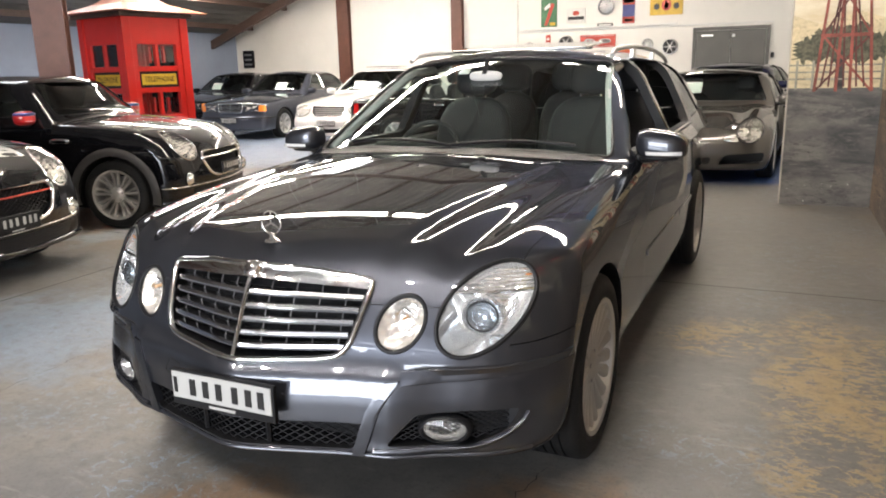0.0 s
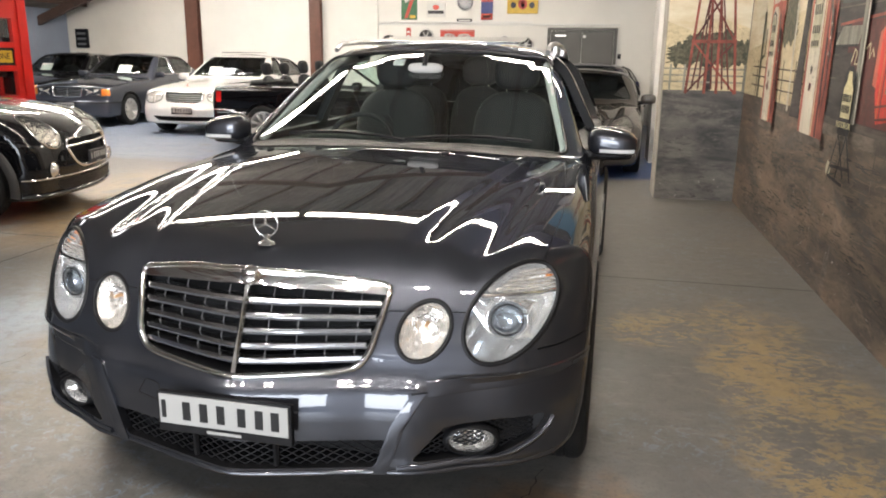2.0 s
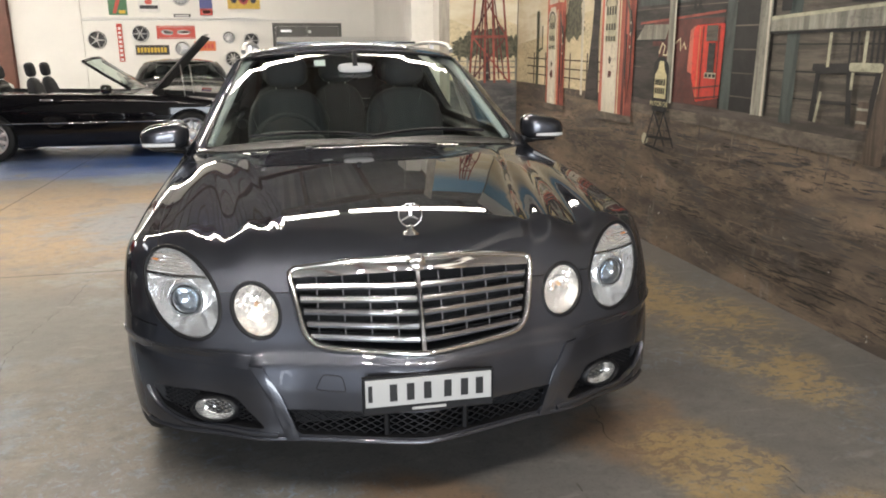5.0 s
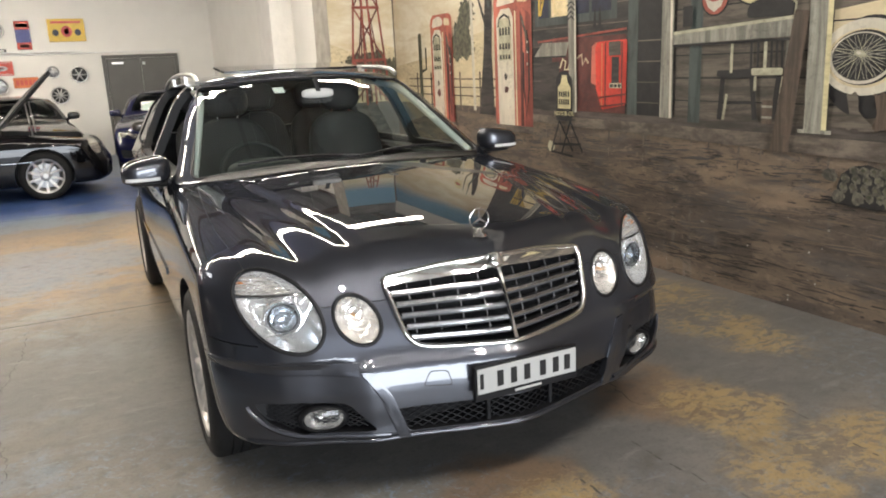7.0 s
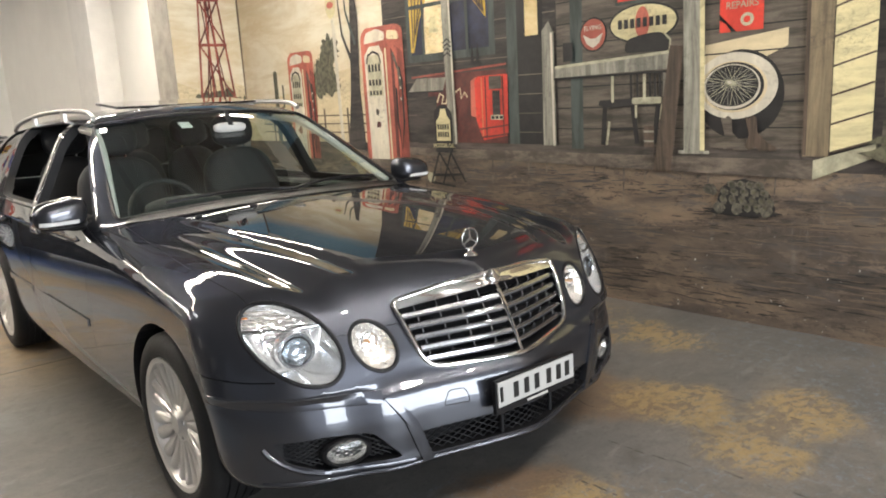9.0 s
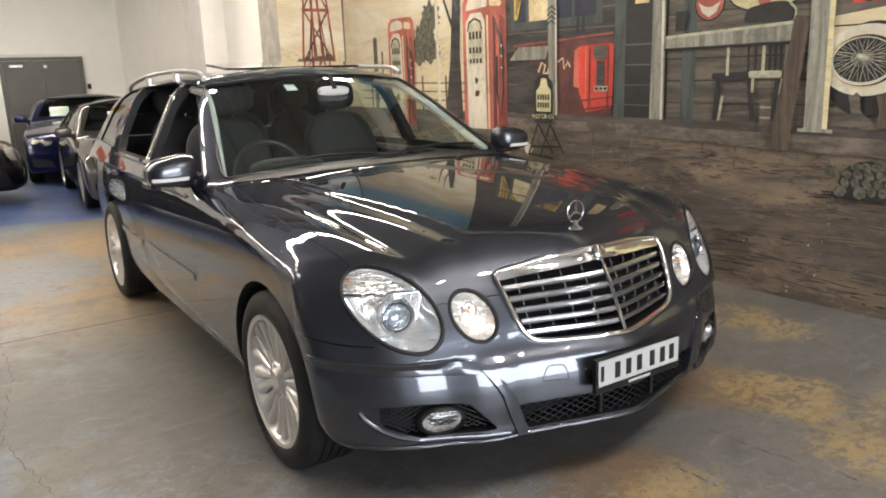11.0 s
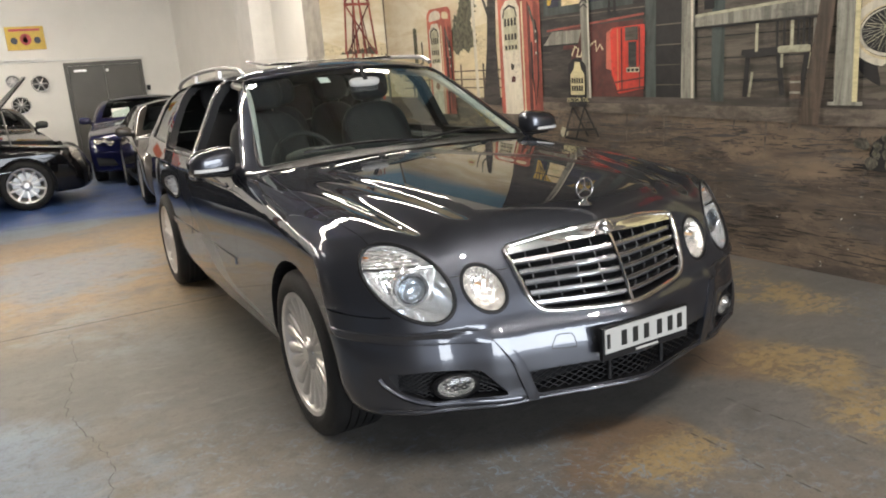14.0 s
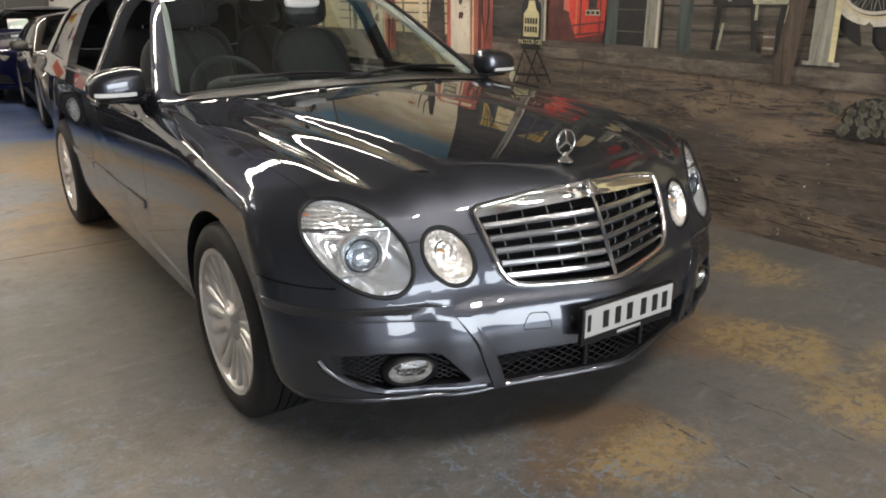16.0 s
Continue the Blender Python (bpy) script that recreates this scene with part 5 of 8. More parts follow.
for x in (-4.0, -2.4, -0.8, 0.8):
    strip_light(x, 3.8, 3.05)
# extra unseen batten, added to brighten floor and walls on the mural side
strip_light(0.7, 7.5, 3.05)
# made-up row hung out of view to light the back of the hall
for x in (-10.4, -8.8, -7.2, -5.6, -4.0, -2.4, -0.8):
    strip_light(x, 12.4, 3.75 if x > -8 else 3.15)
for x in (-2.0, -1.35, -0.7, -0.05, 0.6, 1.2):
    e = thing("globe_light", "small round lamp hung from the roof on a thin rod", "ceiling light", pose(x, -1.7, 3.1), group="round lamps near the doorway")
    part("globe", blob((0, 0, 0), (0.055, 0.055, 0.045), 0.015, 2), M_GLOBE, e, "glowing globe", 60)
    part("cap", lathe([(0.0, 0.09), (0.035, 0.085), (0.04, 0.045)], 16, "z"), M_FITTING, e, "", 40)
    part("hanging_rod", tube([(0, 0, 0.085), (0, 0, roof_z(x) - 3.1)], 0.006, 6), M_STEEL, e)
for y in (7.6, 9.8):
    for x in (-8.0, -6.4):
        strip_light(x, y, 3.0)

# daylight through the vehicle doorway behind the camera
sky_lamp = bpy.data.lights.new("doorway_daylight", "AREA")
sky_lamp.shape, sky_lamp.size, sky_lamp.size_y = "RECTANGLE", 5.6, 2.9
sky_lamp.energy, sky_lamp.color = DOORWAY_POWER, (0.84, 0.91, 1.0)
new("doorway_daylight", sky_lamp).matrix_world = look((-1.0, YF - 0.1, 1.6), (-1.0, 0, 1.6))

# door, posts, services on the end wall
door = tagged(thing("door_1", "closed dark grey double steel door in the end wall", "door", kind="structure"), kind="structure")
part("door_frame", boxes(((-0.40, YB - 0.05, 0), (-0.33, YB, 2.12)), ((1.08, YB - 0.05, 0), (1.15, YB, 2.12)), ((-0.33, YB - 0.05, 2.05), (1.08, YB, 2.12))), M_DOOR, door)
part("door_leaf", boxes(((-0.325, YB - 0.035, 0.01), (0.37, YB - 0.002, 2.045)), bevel=0.004), M_DOOR, door)
part("door_leaf", boxes(((0.376, YB - 0.035, 0.01), (1.075, YB - 0.002, 2.045)), bevel=0.004), M_DOOR, door)
part("door_closer", boxes(((-0.22, YB - 0.08, 1.92), (0.02, YB - 0.035, 1.97)), bevel=0.008), M_ALLOY, door)
part("door_sign", boxes(((0.40, YB - 0.04, 1.90), (0.46, YB - 0.035, 1.96))), M_PAPER, door)
for x, w in ((-9.16, 0.17), (-5.93, 0.14)):
    e = thing("steel_post", "brown painted steel post against the end wall", "post", pose(x, YB - 0.16, 0))
    part("flange", boxes(((-w, -0.012, 0), (w, 0.006, roof_z(x) - 0.15)), ((-w, 0.13, 0), (w, 0.148, roof_z(x) - 0.15))), M_POST, e)
    part("web", boxes(((-0.012, 0.006, 0), (0.012, 0.13, roof_z(x) - 0.15))), M_POST, e)
e = thing("steel_post", "brown painted steel post beside the telephone box", "post", pose(-6.35, 4.75, 0, 0, 0, 40))
part("flange", boxes(((-0.17, -0.15, 0), (0.17, -0.13, roof_z(-6.35) - 0.15)), ((-0.17, 0.13, 0), (0.17, 0.15, roof_z(-6.35) - 0.15))), M_POST, e)
part("web", boxes(((-0.012, -0.13, 0), (0.012, 0.13, roof_z(-6.35) - 0.15))), M_POST, e)
slab("trim_conduit", (-4.4, YB - 0.03, 2.165), (1.2, YB, 2.195), M_FITTING, "white conduit run along the end wall", "conduit", bevel=0.008)
slab("trim_shelf", (-4.35, YB - 0.07, 2.215), (-0.75, YB, 2.24), M_FITTING, "narrow white ledge on the end wall", "ledge")
slab("trim_panel_edge", (-4.47, YB - 0.05, 0), (-4.40, YB, 3.3), M_WALL, "white cover strip on the end wall", "trim")
slab("wall_switch", (1.18, YB - 0.03, 1.45), (1.25, YB, 1.56), M_TRIM, "small dark switch box on the end wall", "switch", kind="")
e = thing("fuse_box", "black board with pale lines on the end wall", "board")
part("panel", boxes(((-12.55, YB - 0.06, 1.55), (-12.2, YB, 2.02)), bevel=0.005), M_TRIM, e)
for k in range(3):
    part("bar", boxes(((-12.50, YB - 0.063, 1.62 + 0.13 * k), (-12.25, YB - 0.06, 1.67 + 0.13 * k))), M_STEEL, e)


# ---------------------------------------------------------------- the mural
def sky_paint():
    """Cream sky that turns blue high on the wall."""
    m, n, l, b = nodes_of("mural_sky", 0.6)
    co = n.new("ShaderNodeTexCoord").outputs["Object"]
    t = noise_node(n, l, co, 1.6, 8, 0.7, (0.6, 0.6, 2.2), 0.4)
    sep = n.new("ShaderNodeSeparateXYZ")
    l.new(co, sep.inputs[0])
    cream = blend(n, l, ramp(n, l, t, 0.36, 0.64), (0.58, 0.48, 0.31), (0.72, 0.66, 0.52))
    high = calc(n, l, "ADD", sep.outputs[2], calc(n, l, "MULTIPLY", t, 0.5))
    l.new(blend(n, l, ramp(n, l, high, 3.20, 3.60), cream, (0.16, 0.34, 0.48)), b.inputs["Base Color"])
    return m


B_SKY = sky_paint()
B_HILL = brush("mural_pale_hill", (0.62, 0.52, 0.33), 0.12, (0.8, 0.8, 3))
B_RED = brush("mural_red", (0.46, 0.115, 0.075), 0.3, (2, 2, 1))
B_RUST = brush("mural_rust_red", (0.27, 0.065, 0.045), 0.35, (3, 3, 2))
B_BRIGHT = brush("mural_bright_red", (0.62, 0.05, 0.03), 0.2, (2, 2, 1))
B_MAROON = brush("mural_maroon", (0.10, 0.025, 0.02), 0.4, (2, 2, 2))
B_WHITE = brush("mural_off_white", (0.62, 0.57, 0.46), 0.15, (4, 4, 1))
B_GREY = brush("mural_weathered_timber", (0.090, 0.076, 0.060), 0.45, (1.2, 1.2, 12), second=(0.145, 0.120, 0.092))
B_POST = brush("mural_pale_post", (0.25, 0.24, 0.195), 0.4, (10, 10, 1))
B_BROWN = brush("mural_brown_timber", (0.085, 0.06, 0.042), 0.45, (10, 10, 1))
B_DARK = brush("mural_dark_boards", (0.022, 0.019, 0.018), 0.5, (1.2, 1.2, 9), second=(0.055, 0.045, 0.04))
B_BLACK = brush("mural_black", (0.012, 0.011, 0.011), 0.4)
B_TEAL = brush("mural_grey_green", (0.046, 0.060, 0.054), 0.4, (6, 6, 1))
B_BLUE = brush("mural_night_blue", (0.018, 0.022, 0.05), 0.4)
B_YELLOW = brush("mural_yellow", (0.55, 0.36, 0.05), 0.3, (6, 6, 1))
B_GLOW = brush("mural_lamplight", (0.75, 0.55, 0.22), 0.2, (1, 1, 1), second=(0.85, 0.72, 0.45))
B_CREAM = brush("mural_cream_boards", (0.60, 0.53, 0.30), 0.15, (1.5, 1.5, 8))
B_LEAF = brush("mural_olive_leaf", (0.07, 0.075, 0.045), 0.5, (14, 14, 14), second=(0.14, 0.13, 0.08))
B_PORCH = brush("mural_porch_floor", (0.075, 0.062, 0.052), 0.4, (1.5, 1.5, 12))
B_STONE = brush("mural_kerb", (0.13, 0.105, 0.082), 0.5, (2, 2, 6))
B_PALE = brush("mural_pale_stone", (0.42, 0.40, 0.28), 0.25, (4, 4, 4))
B_TAN = brush("mural_tan_post", (0.20, 0.155, 0.095), 0.35, (10, 10, 1))
B_ORANGE = brush("mural_orange_red", (0.62, 0.17, 0.07), 0.2, (6, 6, 1))
B_SHELL = brush("mural_tortoise", (0.085, 0.08, 0.065), 0.5, (20, 20, 20), second=(0.17, 0.155, 0.115))
mural = thing("mural", "painted mural of an old desert filling station with red pumps", "mural", kind="structure")
LAYER = 0.0024
COUNT = [0]


def settle(y, z):
    """The painter's horizon leans a little: the picture climbs towards the return wall."""
    return y - 0.013 * (z - 1.38), min(z + 0.013 * (y + 1.62) - 0.028, 3.69)


def flat(name, mat, pts, layer, wall="east", label=""):
    """A painted shape on the wall: (y, z) on the long wall, (x, z) on the return."""
    bm = bmesh.new()
    COUNT[0] += 1
    d = 0.002 + LAYER * layer + 0.00025 * (COUNT[0] % 8)
    pts = [settle(*p) if wall == "east" else (min(0.95 + (p[0] - 0.95) * 1.047, XR - 0.004), 1.352 + (p[1] - 1.284) * 1.047) for p in pts]
    vs = [bm.verts.new((XR - d, p[0], p[1]) if wall == "east" else (p[0], YR - d, p[1])) for p in pts]
    f = bm.faces.new(vs)
    f.normal_update()
    bmesh.ops.triangulate(bm, faces=[f])
    return part(name, bm, mat, mural, label)


def rect(name, mat, a, b, layer, wall="east"):
    return flat(name, mat, [(a[0], a[1]), (b[0], a[1]), (b[0], b[1]), (a[0], b[1])], layer, wall)


def stroke(name, mat, pts, w, layer, wall="east", taper=1.0):
    """A brush line along points."""
    p = [Vector(q) for q in pts]
    left, right = [], []
    for i, q in enumerate(p):
        d = (p[min(i + 1, len(p) - 1)] - p[max(i - 1, 0)]).normalized()
        k = w / 2 * (1 + (taper - 1) * i / max(1, len(p) - 1))
        o = Vector((-d.y, d.x)) * k
        left.append(tuple(q + o)), right.append(tuple(q - o))
    return flat(name, mat, left + right[::-1], layer, wall)


def words(text, mat, at, size, parent, name="lettering"):
    """Letters as a thin mesh, in the built-in font, standing in the xz plane of at."""
    c = bpy.data.curves.new("t", "FONT")
    c.body, c.size, c.align_x, c.align_y, c.extrude = text, size, "CENTER", "CENTER", 0.0006
    ob = bpy.data.objects.new("t", c)
    BENCH.collection.objects.link(ob)
    layer = BENCH.view_layers[0]
    layer.update()
    me = bpy.data.meshes.new_from_object(ob.evaluated_get(layer.depsgraph))
    bpy.data.objects.remove(ob)
    me.materials.clear()
    return part(name, me, mat, parent, at=at @ pose(0, 0, 0, 90))


def wall_words(text, mat, y, z, size, layer):
    return words(text, mat, pose(XR - 0.004 - LAYER * layer, *settle(y, z), 0, 0, -90), size, mural)


def ragged(cy, cz, ry, rz, n=40, amp=0.18, seed=1):
    r = random.Random(seed)
    return [(cy + ry * math.cos(a) * (1 + r.uniform(-amp, amp)), cz + rz * math.sin(a) * (1 + r.uniform(-amp, amp))) for a in (2 * math.pi * k / n for k in range(n))]


# desert on the long wall
rect("sky", B_SKY, (6.27, 1.02), (3.60, 3.69), 0)
flat("hill", B_HILL, [(6.27, 1.02), (3.7, 1.02), (3.7, 1.75), (4.4, 1.68), (5.0, 1.55), (5.6, 1.48), (6.27, 1.42)], 1)
for z in (1.12, 1.20, 1.28):
    stroke("fence_rail", B_BROWN, [(5.9, z), (3.9, z - 0.01)], 0.012, 2)
for y in (5.7, 5.35, 4.7, 4.3):
    rect("fence_post", B_BROWN, (y, 1.0), (y - 0.03, 1.34), 2)
for dy, dz, s in ((4.62, 1.74, 1), (4.72, 1.60, 2), (4.52, 1.88, 3), (4.55, 1.58, 4)):
    flat("foliage", B_LEAF, ragged(dy, dz, 0.15, 0.13, 34, 0.35, s), 2)
flat("trunk", B_DARK, [(4.30, 0.95), (4.02, 0.95), (4.05, 1.5), (4.02, 2.1), (4.05, 2.45), (4.11, 2.45), (4.14, 2.1), (4.20, 1.5)], 3)
stroke("branch", B_DARK, [(4.12, 1.7), (4.28, 2.0), (4.32, 2.4)], 0.045, 3, taper=0.3)
stroke("branch", B_TEAL, [(4.08, 1.9), (4.20, 2.2), (4.22, 2.5)], 0.04, 4, taper=0.3)
flat("cactus", B_LEAF, rounded([(5.62, 1.0), (5.54, 1.0), (5.54, 1.75), (5.62, 1.75)], 0.03), 3)
stroke("cactus_arm", B_LEAF, [(5.56, 1.35), (5.44, 1.38), (5.44, 1.6)], 0.035, 3)
stroke("white_pole", B_WHITE, [(4.385, 0.98), (4.40, 1.5), (4.41, 2.2)], 0.05, 4)
flat("pole_sign", B_CREAM, ellipse(4.43, 2.28, 0.085, 0.12), 5)
flat("pole_sign_mark", B_RED, ellipse(4.43, 2.28, 0.055, 0.03), 6)


def fuel_pump(y0, y1, z0, z1, seed):
    """A painted fuel pump: red case, pale face, dial window, hose."""
    w, h = y0 - y1, z1 - z0

    def at(u, v):
        return y0 - u * w, z0 + v * h
    flat("pump_case", B_RED, rounded([at(0, 0), at(1, 0), at(0.98, 0.97), at(0.86, 1), at(0.12, 1), at(0, 0.95)], w * 0.14, 6), 5)
    flat("pump_side", B_RUST, [at(0.80, 0.02), at(1.0, 0.02), at(0.97, 0.80), at(0.84, 0.84)], 6)
    flat("pump_shade", B_MAROON, [at(0.70, 0.03), at(0.78, 0.03), at(0.76, 0.80), at(0.70, 0.84)], 6)
    flat("pump_face", B_WHITE, [at(0.10, 0.01), at(0.54, 0.01), at(0.52, 0.80), at(0.44, 0.865), at(0.20, 0.865), at(0.07, 0.80)], 6)
    flat("pump_top", B_WHITE, rounded([at(0.07, 0.885), at(0.58, 0.90), at(0.58, 0.955), at(0.40, 0.985), at(0.14, 0.965)], 0.03, 4), 6)
    flat("pump_top_side", B_HILL, rounded([at(0.62, 0.90), at(0.90, 0.89), at(0.88, 0.95), at(0.64, 0.965)], 0.03, 4), 6)
    stroke("pump_edge", B_HILL, [at(0.60, 0.03), at(0.585, 0.84)], 0.022, 7)
    stroke("dial_rim", B_BLACK, [at(0.13, 0.74), at(0.17, 0.80), at(0.30, 0.825), at(0.43, 0.80), at(0.47, 0.74)], 0.020, 8)
    flat("dial", B_PALE, [at(0.13, 0.50), at(0.49, 0.50), at(0.47, 0.77), at(0.40, 0.80), at(0.20, 0.80), at(0.14, 0.77)], 7)
    for j, v in enumerate((0.68, 0.58, 0.51)):
        for k in range(4):
            flat("dial_bar", B_BLACK, [at(0.16 + 0.08 * k, v), at(0.215 + 0.08 * k, v), at(0.21 + 0.08 * k, v + 0.055 - 0.012 * j), at(0.165 + 0.08 * k, v + 0.055 - 0.012 * j)], 8)
    yy, zz = at(0.32, 0.38)
    flat("pump_mark", B_GREY, ragged(yy, zz, 0.022, 0.03, 10, 0.4, seed), 8)
    yy, zz = at(0.33, 0.29)
    flat("pump_mark", B_MAROON, ragged(yy, zz, 0.038, 0.036, 10, 0.5, seed + 3), 8)
    stroke("hose", B_BLACK, [at(0.88, 0.70), at(0.93, 0.60), at(0.93, 0.30), at(0.86, 0.10), at(0.80, 0.30), at(0.80, 0.55)], 0.022, 8)
    stroke("nozzle", B_GREY, [at(0.76, 0.80), at(0.86, 0.68), at(0.90, 0.56)], 0.03, 9)
    for v in (0.62, 0.55, 0.47):
        yy, zz = at(0.90, v)
        flat("hose_clip", B_WHITE, ellipse(yy, zz, 0.010, 0.012, 0, 8), 10)
    flat("pump_base", B_STONE, [at(-0.05, -0.02), at(1.05, -0.02), at(1.03, 0.03), at(-0.03, 0.03)], 9)


fuel_pump(5.29, 4.80, 0.82, 1.91, 3)
# the store
rect("store_wall", B_DARK, (3.66, 0.97), (1.70, 3.69), 2)
for k in range(11):
    stroke("board_line", B_GREY, [(3.66, 1.12 + 0.135 * k), (1.75, 1.11 + 0.135 * k)], 0.008, 3)
fuel_pump(3.99, 3.38, 0.84, 2.02, 5)
rect("window_frame", B_TEAL, (3.34, 1.68), (2.32, 2.36), 3)
rect("window_pane", B_BLUE, (3.28, 1.74), (2.38, 2.30), 4)
flat("lamplight", B_GLOW, [(3.12, 1.74), (2.84, 1.74), (2.80, 2.3), (3.08, 2.3)], 5)
flat("curtain", B_YELLOW, [(3.28, 2.3), (2.98, 2.3), (3.16, 2.0), (3.24, 1.76), (3.28, 1.76)], 6)
flat("curtain", B_YELLOW, [(2.72, 2.3), (2.40, 2.3), (2.40, 1.95), (2.52, 2.08)], 6)
for k in range(4):
    stroke("curtain_fold", B_BROWN, [(3.24 - 0.06 * k, 2.3), (3.25 - 0.02 * k, 1.8 + 0.05 * k)], 0.014, 7)
    stroke("curtain_fold", B_BROWN, [(2.68 - 0.07 * k, 2.3), (2.45 - 0.01 * k, 2.02 - 0.01 * k)], 0.014, 7)
flat("table_lamp", B_CREAM, [(3.05, 1.90), (2.93, 1.90), (2.96, 2.02), (3.02, 2.02)], 6)
for y in (2.84, 3.13, 2.62):
    rect("glazing_bar", B_TEAL, (y, 1.70), (y - 0.03, 2.34), 7)
rect("glazing_bar", B_TEAL, (3.32, 2.10), (2.34, 2.13), 7)
rect("cooler", B_MAROON, (3.10, 1.03), (2.22, 1.57), 4)
stroke("cooler_lid", B_RUST, [(3.30, 1.56), (2.21, 1.605)], 0.016, 5)
flat("cooler_door", B_RED, [(2.60, 1.24), (2.53, 1.22), (2.53, 1.53), (2.59, 1.50)], 6)
flat("cooler_front", B_BRIGHT, rounded([(2.47, 1.05), (2.21, 1.09), (2.20, 1.535), (2.52, 1.53), (2.55, 1.50), (2.54, 1.20)], 0.015), 6)
for y, m in ((2.47, B_ORANGE), (2.43, B_MAROON), (2.25, B_MAROON)):
    stroke("cooler_edge", m, [(y, 1.08), (y, 1.52)], 0.014, 7)
rect("cooler_badge", B_GREY, (2.39, 1.43), (2.26, 1.525), 8)
rect("cooler_slot", B_DARK, (2.36, 1.24), (2.28, 1.42), 7)
rect("cooler_plate", B_PALE, (2.38, 1.205), (2.25, 1.24), 8)
for k in range(3):
    rect("plate_bar", B_BLACK, (2.37 - 0.042 * k, 1.212), (2.34 - 0.042 * k, 1.232), 9)
for z in (1.10, 1.165):
    stroke("cooler_groove", B_MAROON, [(2.50, z - 0.03), (2.21, z)], 0.012, 7)
stroke("cooler_script", B_HILL, [(2.99, 1.35), (2.95, 1.42), (2.91, 1.40), (2.93, 1.34), (2.88, 1.34), (2.86, 1.40)], 0.016, 6)
stroke("cooler_script", B_HILL, [(2.77, 1.42), (2.71, 1.45), (2.70, 1.37), (2.66, 1.42), (2.63, 1.38)], 0.016, 6)
for y in (2.52, 2.58):
    flat("bottle", B_BLACK, [(y, 1.63), (y - 0.035, 1.63), (y - 0.03, 1.72), (y - 0.02, 1.78), (y - 0.008, 1.72)], 5)
flat("bench_board", B_POST, [(3.35, 1.445), (2.91, 1.445), (2.87, 1.545), (3.23, 1.55)], 6)
stroke("bench_edge", B_BLACK, [(3.35, 1.44), (2.91, 1.44)], 0.012, 7)
rect("bench_side", B_DARK, (3.26, 1.02), (3.00, 1.40), 5)
stroke("porch_post", B_POST, [(2.81, 1.02), (2.83, 2.0), (2.84, 3.2)], 0.10, 8)
stroke("porch_post_edge", B_WHITE, [(2.775, 1.02), (2.79, 2.0), (2.80, 3.2)], 0.018, 9)
for k in range(4):
    stroke("post_band", B_BLACK, [(2.88, 1.70 + 0.035 * k), (2.83, 1.73 + 0.035 * k), (2.785, 1.70 + 0.035 * k)], 0.012, 10)
rect("door_frame", B_TEAL, (2.20, 1.0), (2.10, 3.2), 4)
rect("doorway", B_BLACK, (2.10, 1.0), (1.86, 3.2), 3)
rect("lit_pane", B_GLOW, (2.02, 1.78), (1.90, 2.10), 5)
flat("gate_post", B_POST, [(1.865, 1.02), (1.745, 1.02), (1.755, 1.78), (1.80, 1.86), (1.86, 1.80)], 8)
stroke("gate_post_edge", B_WHITE, [(1.765, 1.02), (1.775, 1.78)], 0.02, 9)
# weathered boards of the porch wall
for k in range(13):
    z = 1.0 + 0.138 * k
    rect("wall_board", B_GREY, (1.74, z), (0.02, z + 0.130), 3)
    rect("board_gap", B_BLACK, (1.74, z + 0.130), (0.02, z + 0.138), 4)
rect("dark_jamb", B_TEAL, (1.62, 1.0), (1.52, 2.8), 5)
flat("round_sign", B_BLACK, ellipse(1.43, 1.735, 0.108, 0.108), 5)
flat("round_sign_face", B_RED, ellipse(1.43, 1.735, 0.098, 0.098), 6)
wall_words("FLYING", B_WHITE, 1.43, 1.775, 0.042, 7)
flat("wings", B_WHITE, [(1.51, 1.74), (1.45, 1.71), (1.41, 1.71), (1.35, 1.74), (1.38, 1.68), (1.43, 1.65), (1.48, 1.68)], 7)
flat("oval_sign", B_BLACK, ellipse(1.06, 1.77, 0.245, 0.118), 5)
flat("oval_sign_face", B_CREAM, ellipse(1.06, 1.77, 0.232, 0.106), 6)
flat("oval_sign_mark", B_RED, ellipse(1.06, 1.77, 0.05, 0.095), 7)
for k in range(8):
    rect("sign_bar", B_BLACK, (1.235 - 0.045 * k, 1.745), (1.205 - 0.045 * k, 1.80), 8)
rect("panel_sign", B_TEAL, (1.26, 1.89), (0.82, 2.10), 5)
rect("panel_sign_face", B_BRIGHT, (1.24, 1.91), (0.84, 2.08), 6)
flat("chair_back", B_BLACK, rounded([(1.19, 1.60), (0.875, 1.59), (0.865, 1.66), (0.92, 1.705), (1.03, 1.705), (1.17, 1.68)], 0.04), 9)
stroke("chair_back_light", B_PALE, [(0.865, 1.60), (0.862, 1.655), (0.90, 1.69)], 0.014, 10)
flat("rail", B_POST, [(1.745, 1.478), (0.86, 1.486), (0.86, 1.59), (1.745, 1.55)], 10)
stroke("rail_light", B_PALE, [(1.745, 1.546), (0.87, 1.584)], 0.018, 11)
stroke("rail_edge", B_BLACK, [(1.75, 1.47), (0.84, 1.472)], 0.012, 11)
for y in (1.135, 1.09, 1.00, 0.965, 0.93):
    stroke("chair_spindle", B_BLACK, [(y, 1.32), (y + 0.004, 1.475)], 0.016, 9)
for y in (1.275, 1.04, 0.90):
    stroke("chair_upright", B_PALE if y > 1 else B_POST, [(y, 1.30), (y, 1.475)], 0.020, 10)
flat("chair_seat", B_BLACK, [(1.38, 1.315), (1.12, 1.322), (1.115, 1.278), (1.32, 1.265), (1.385, 1.285)], 9)
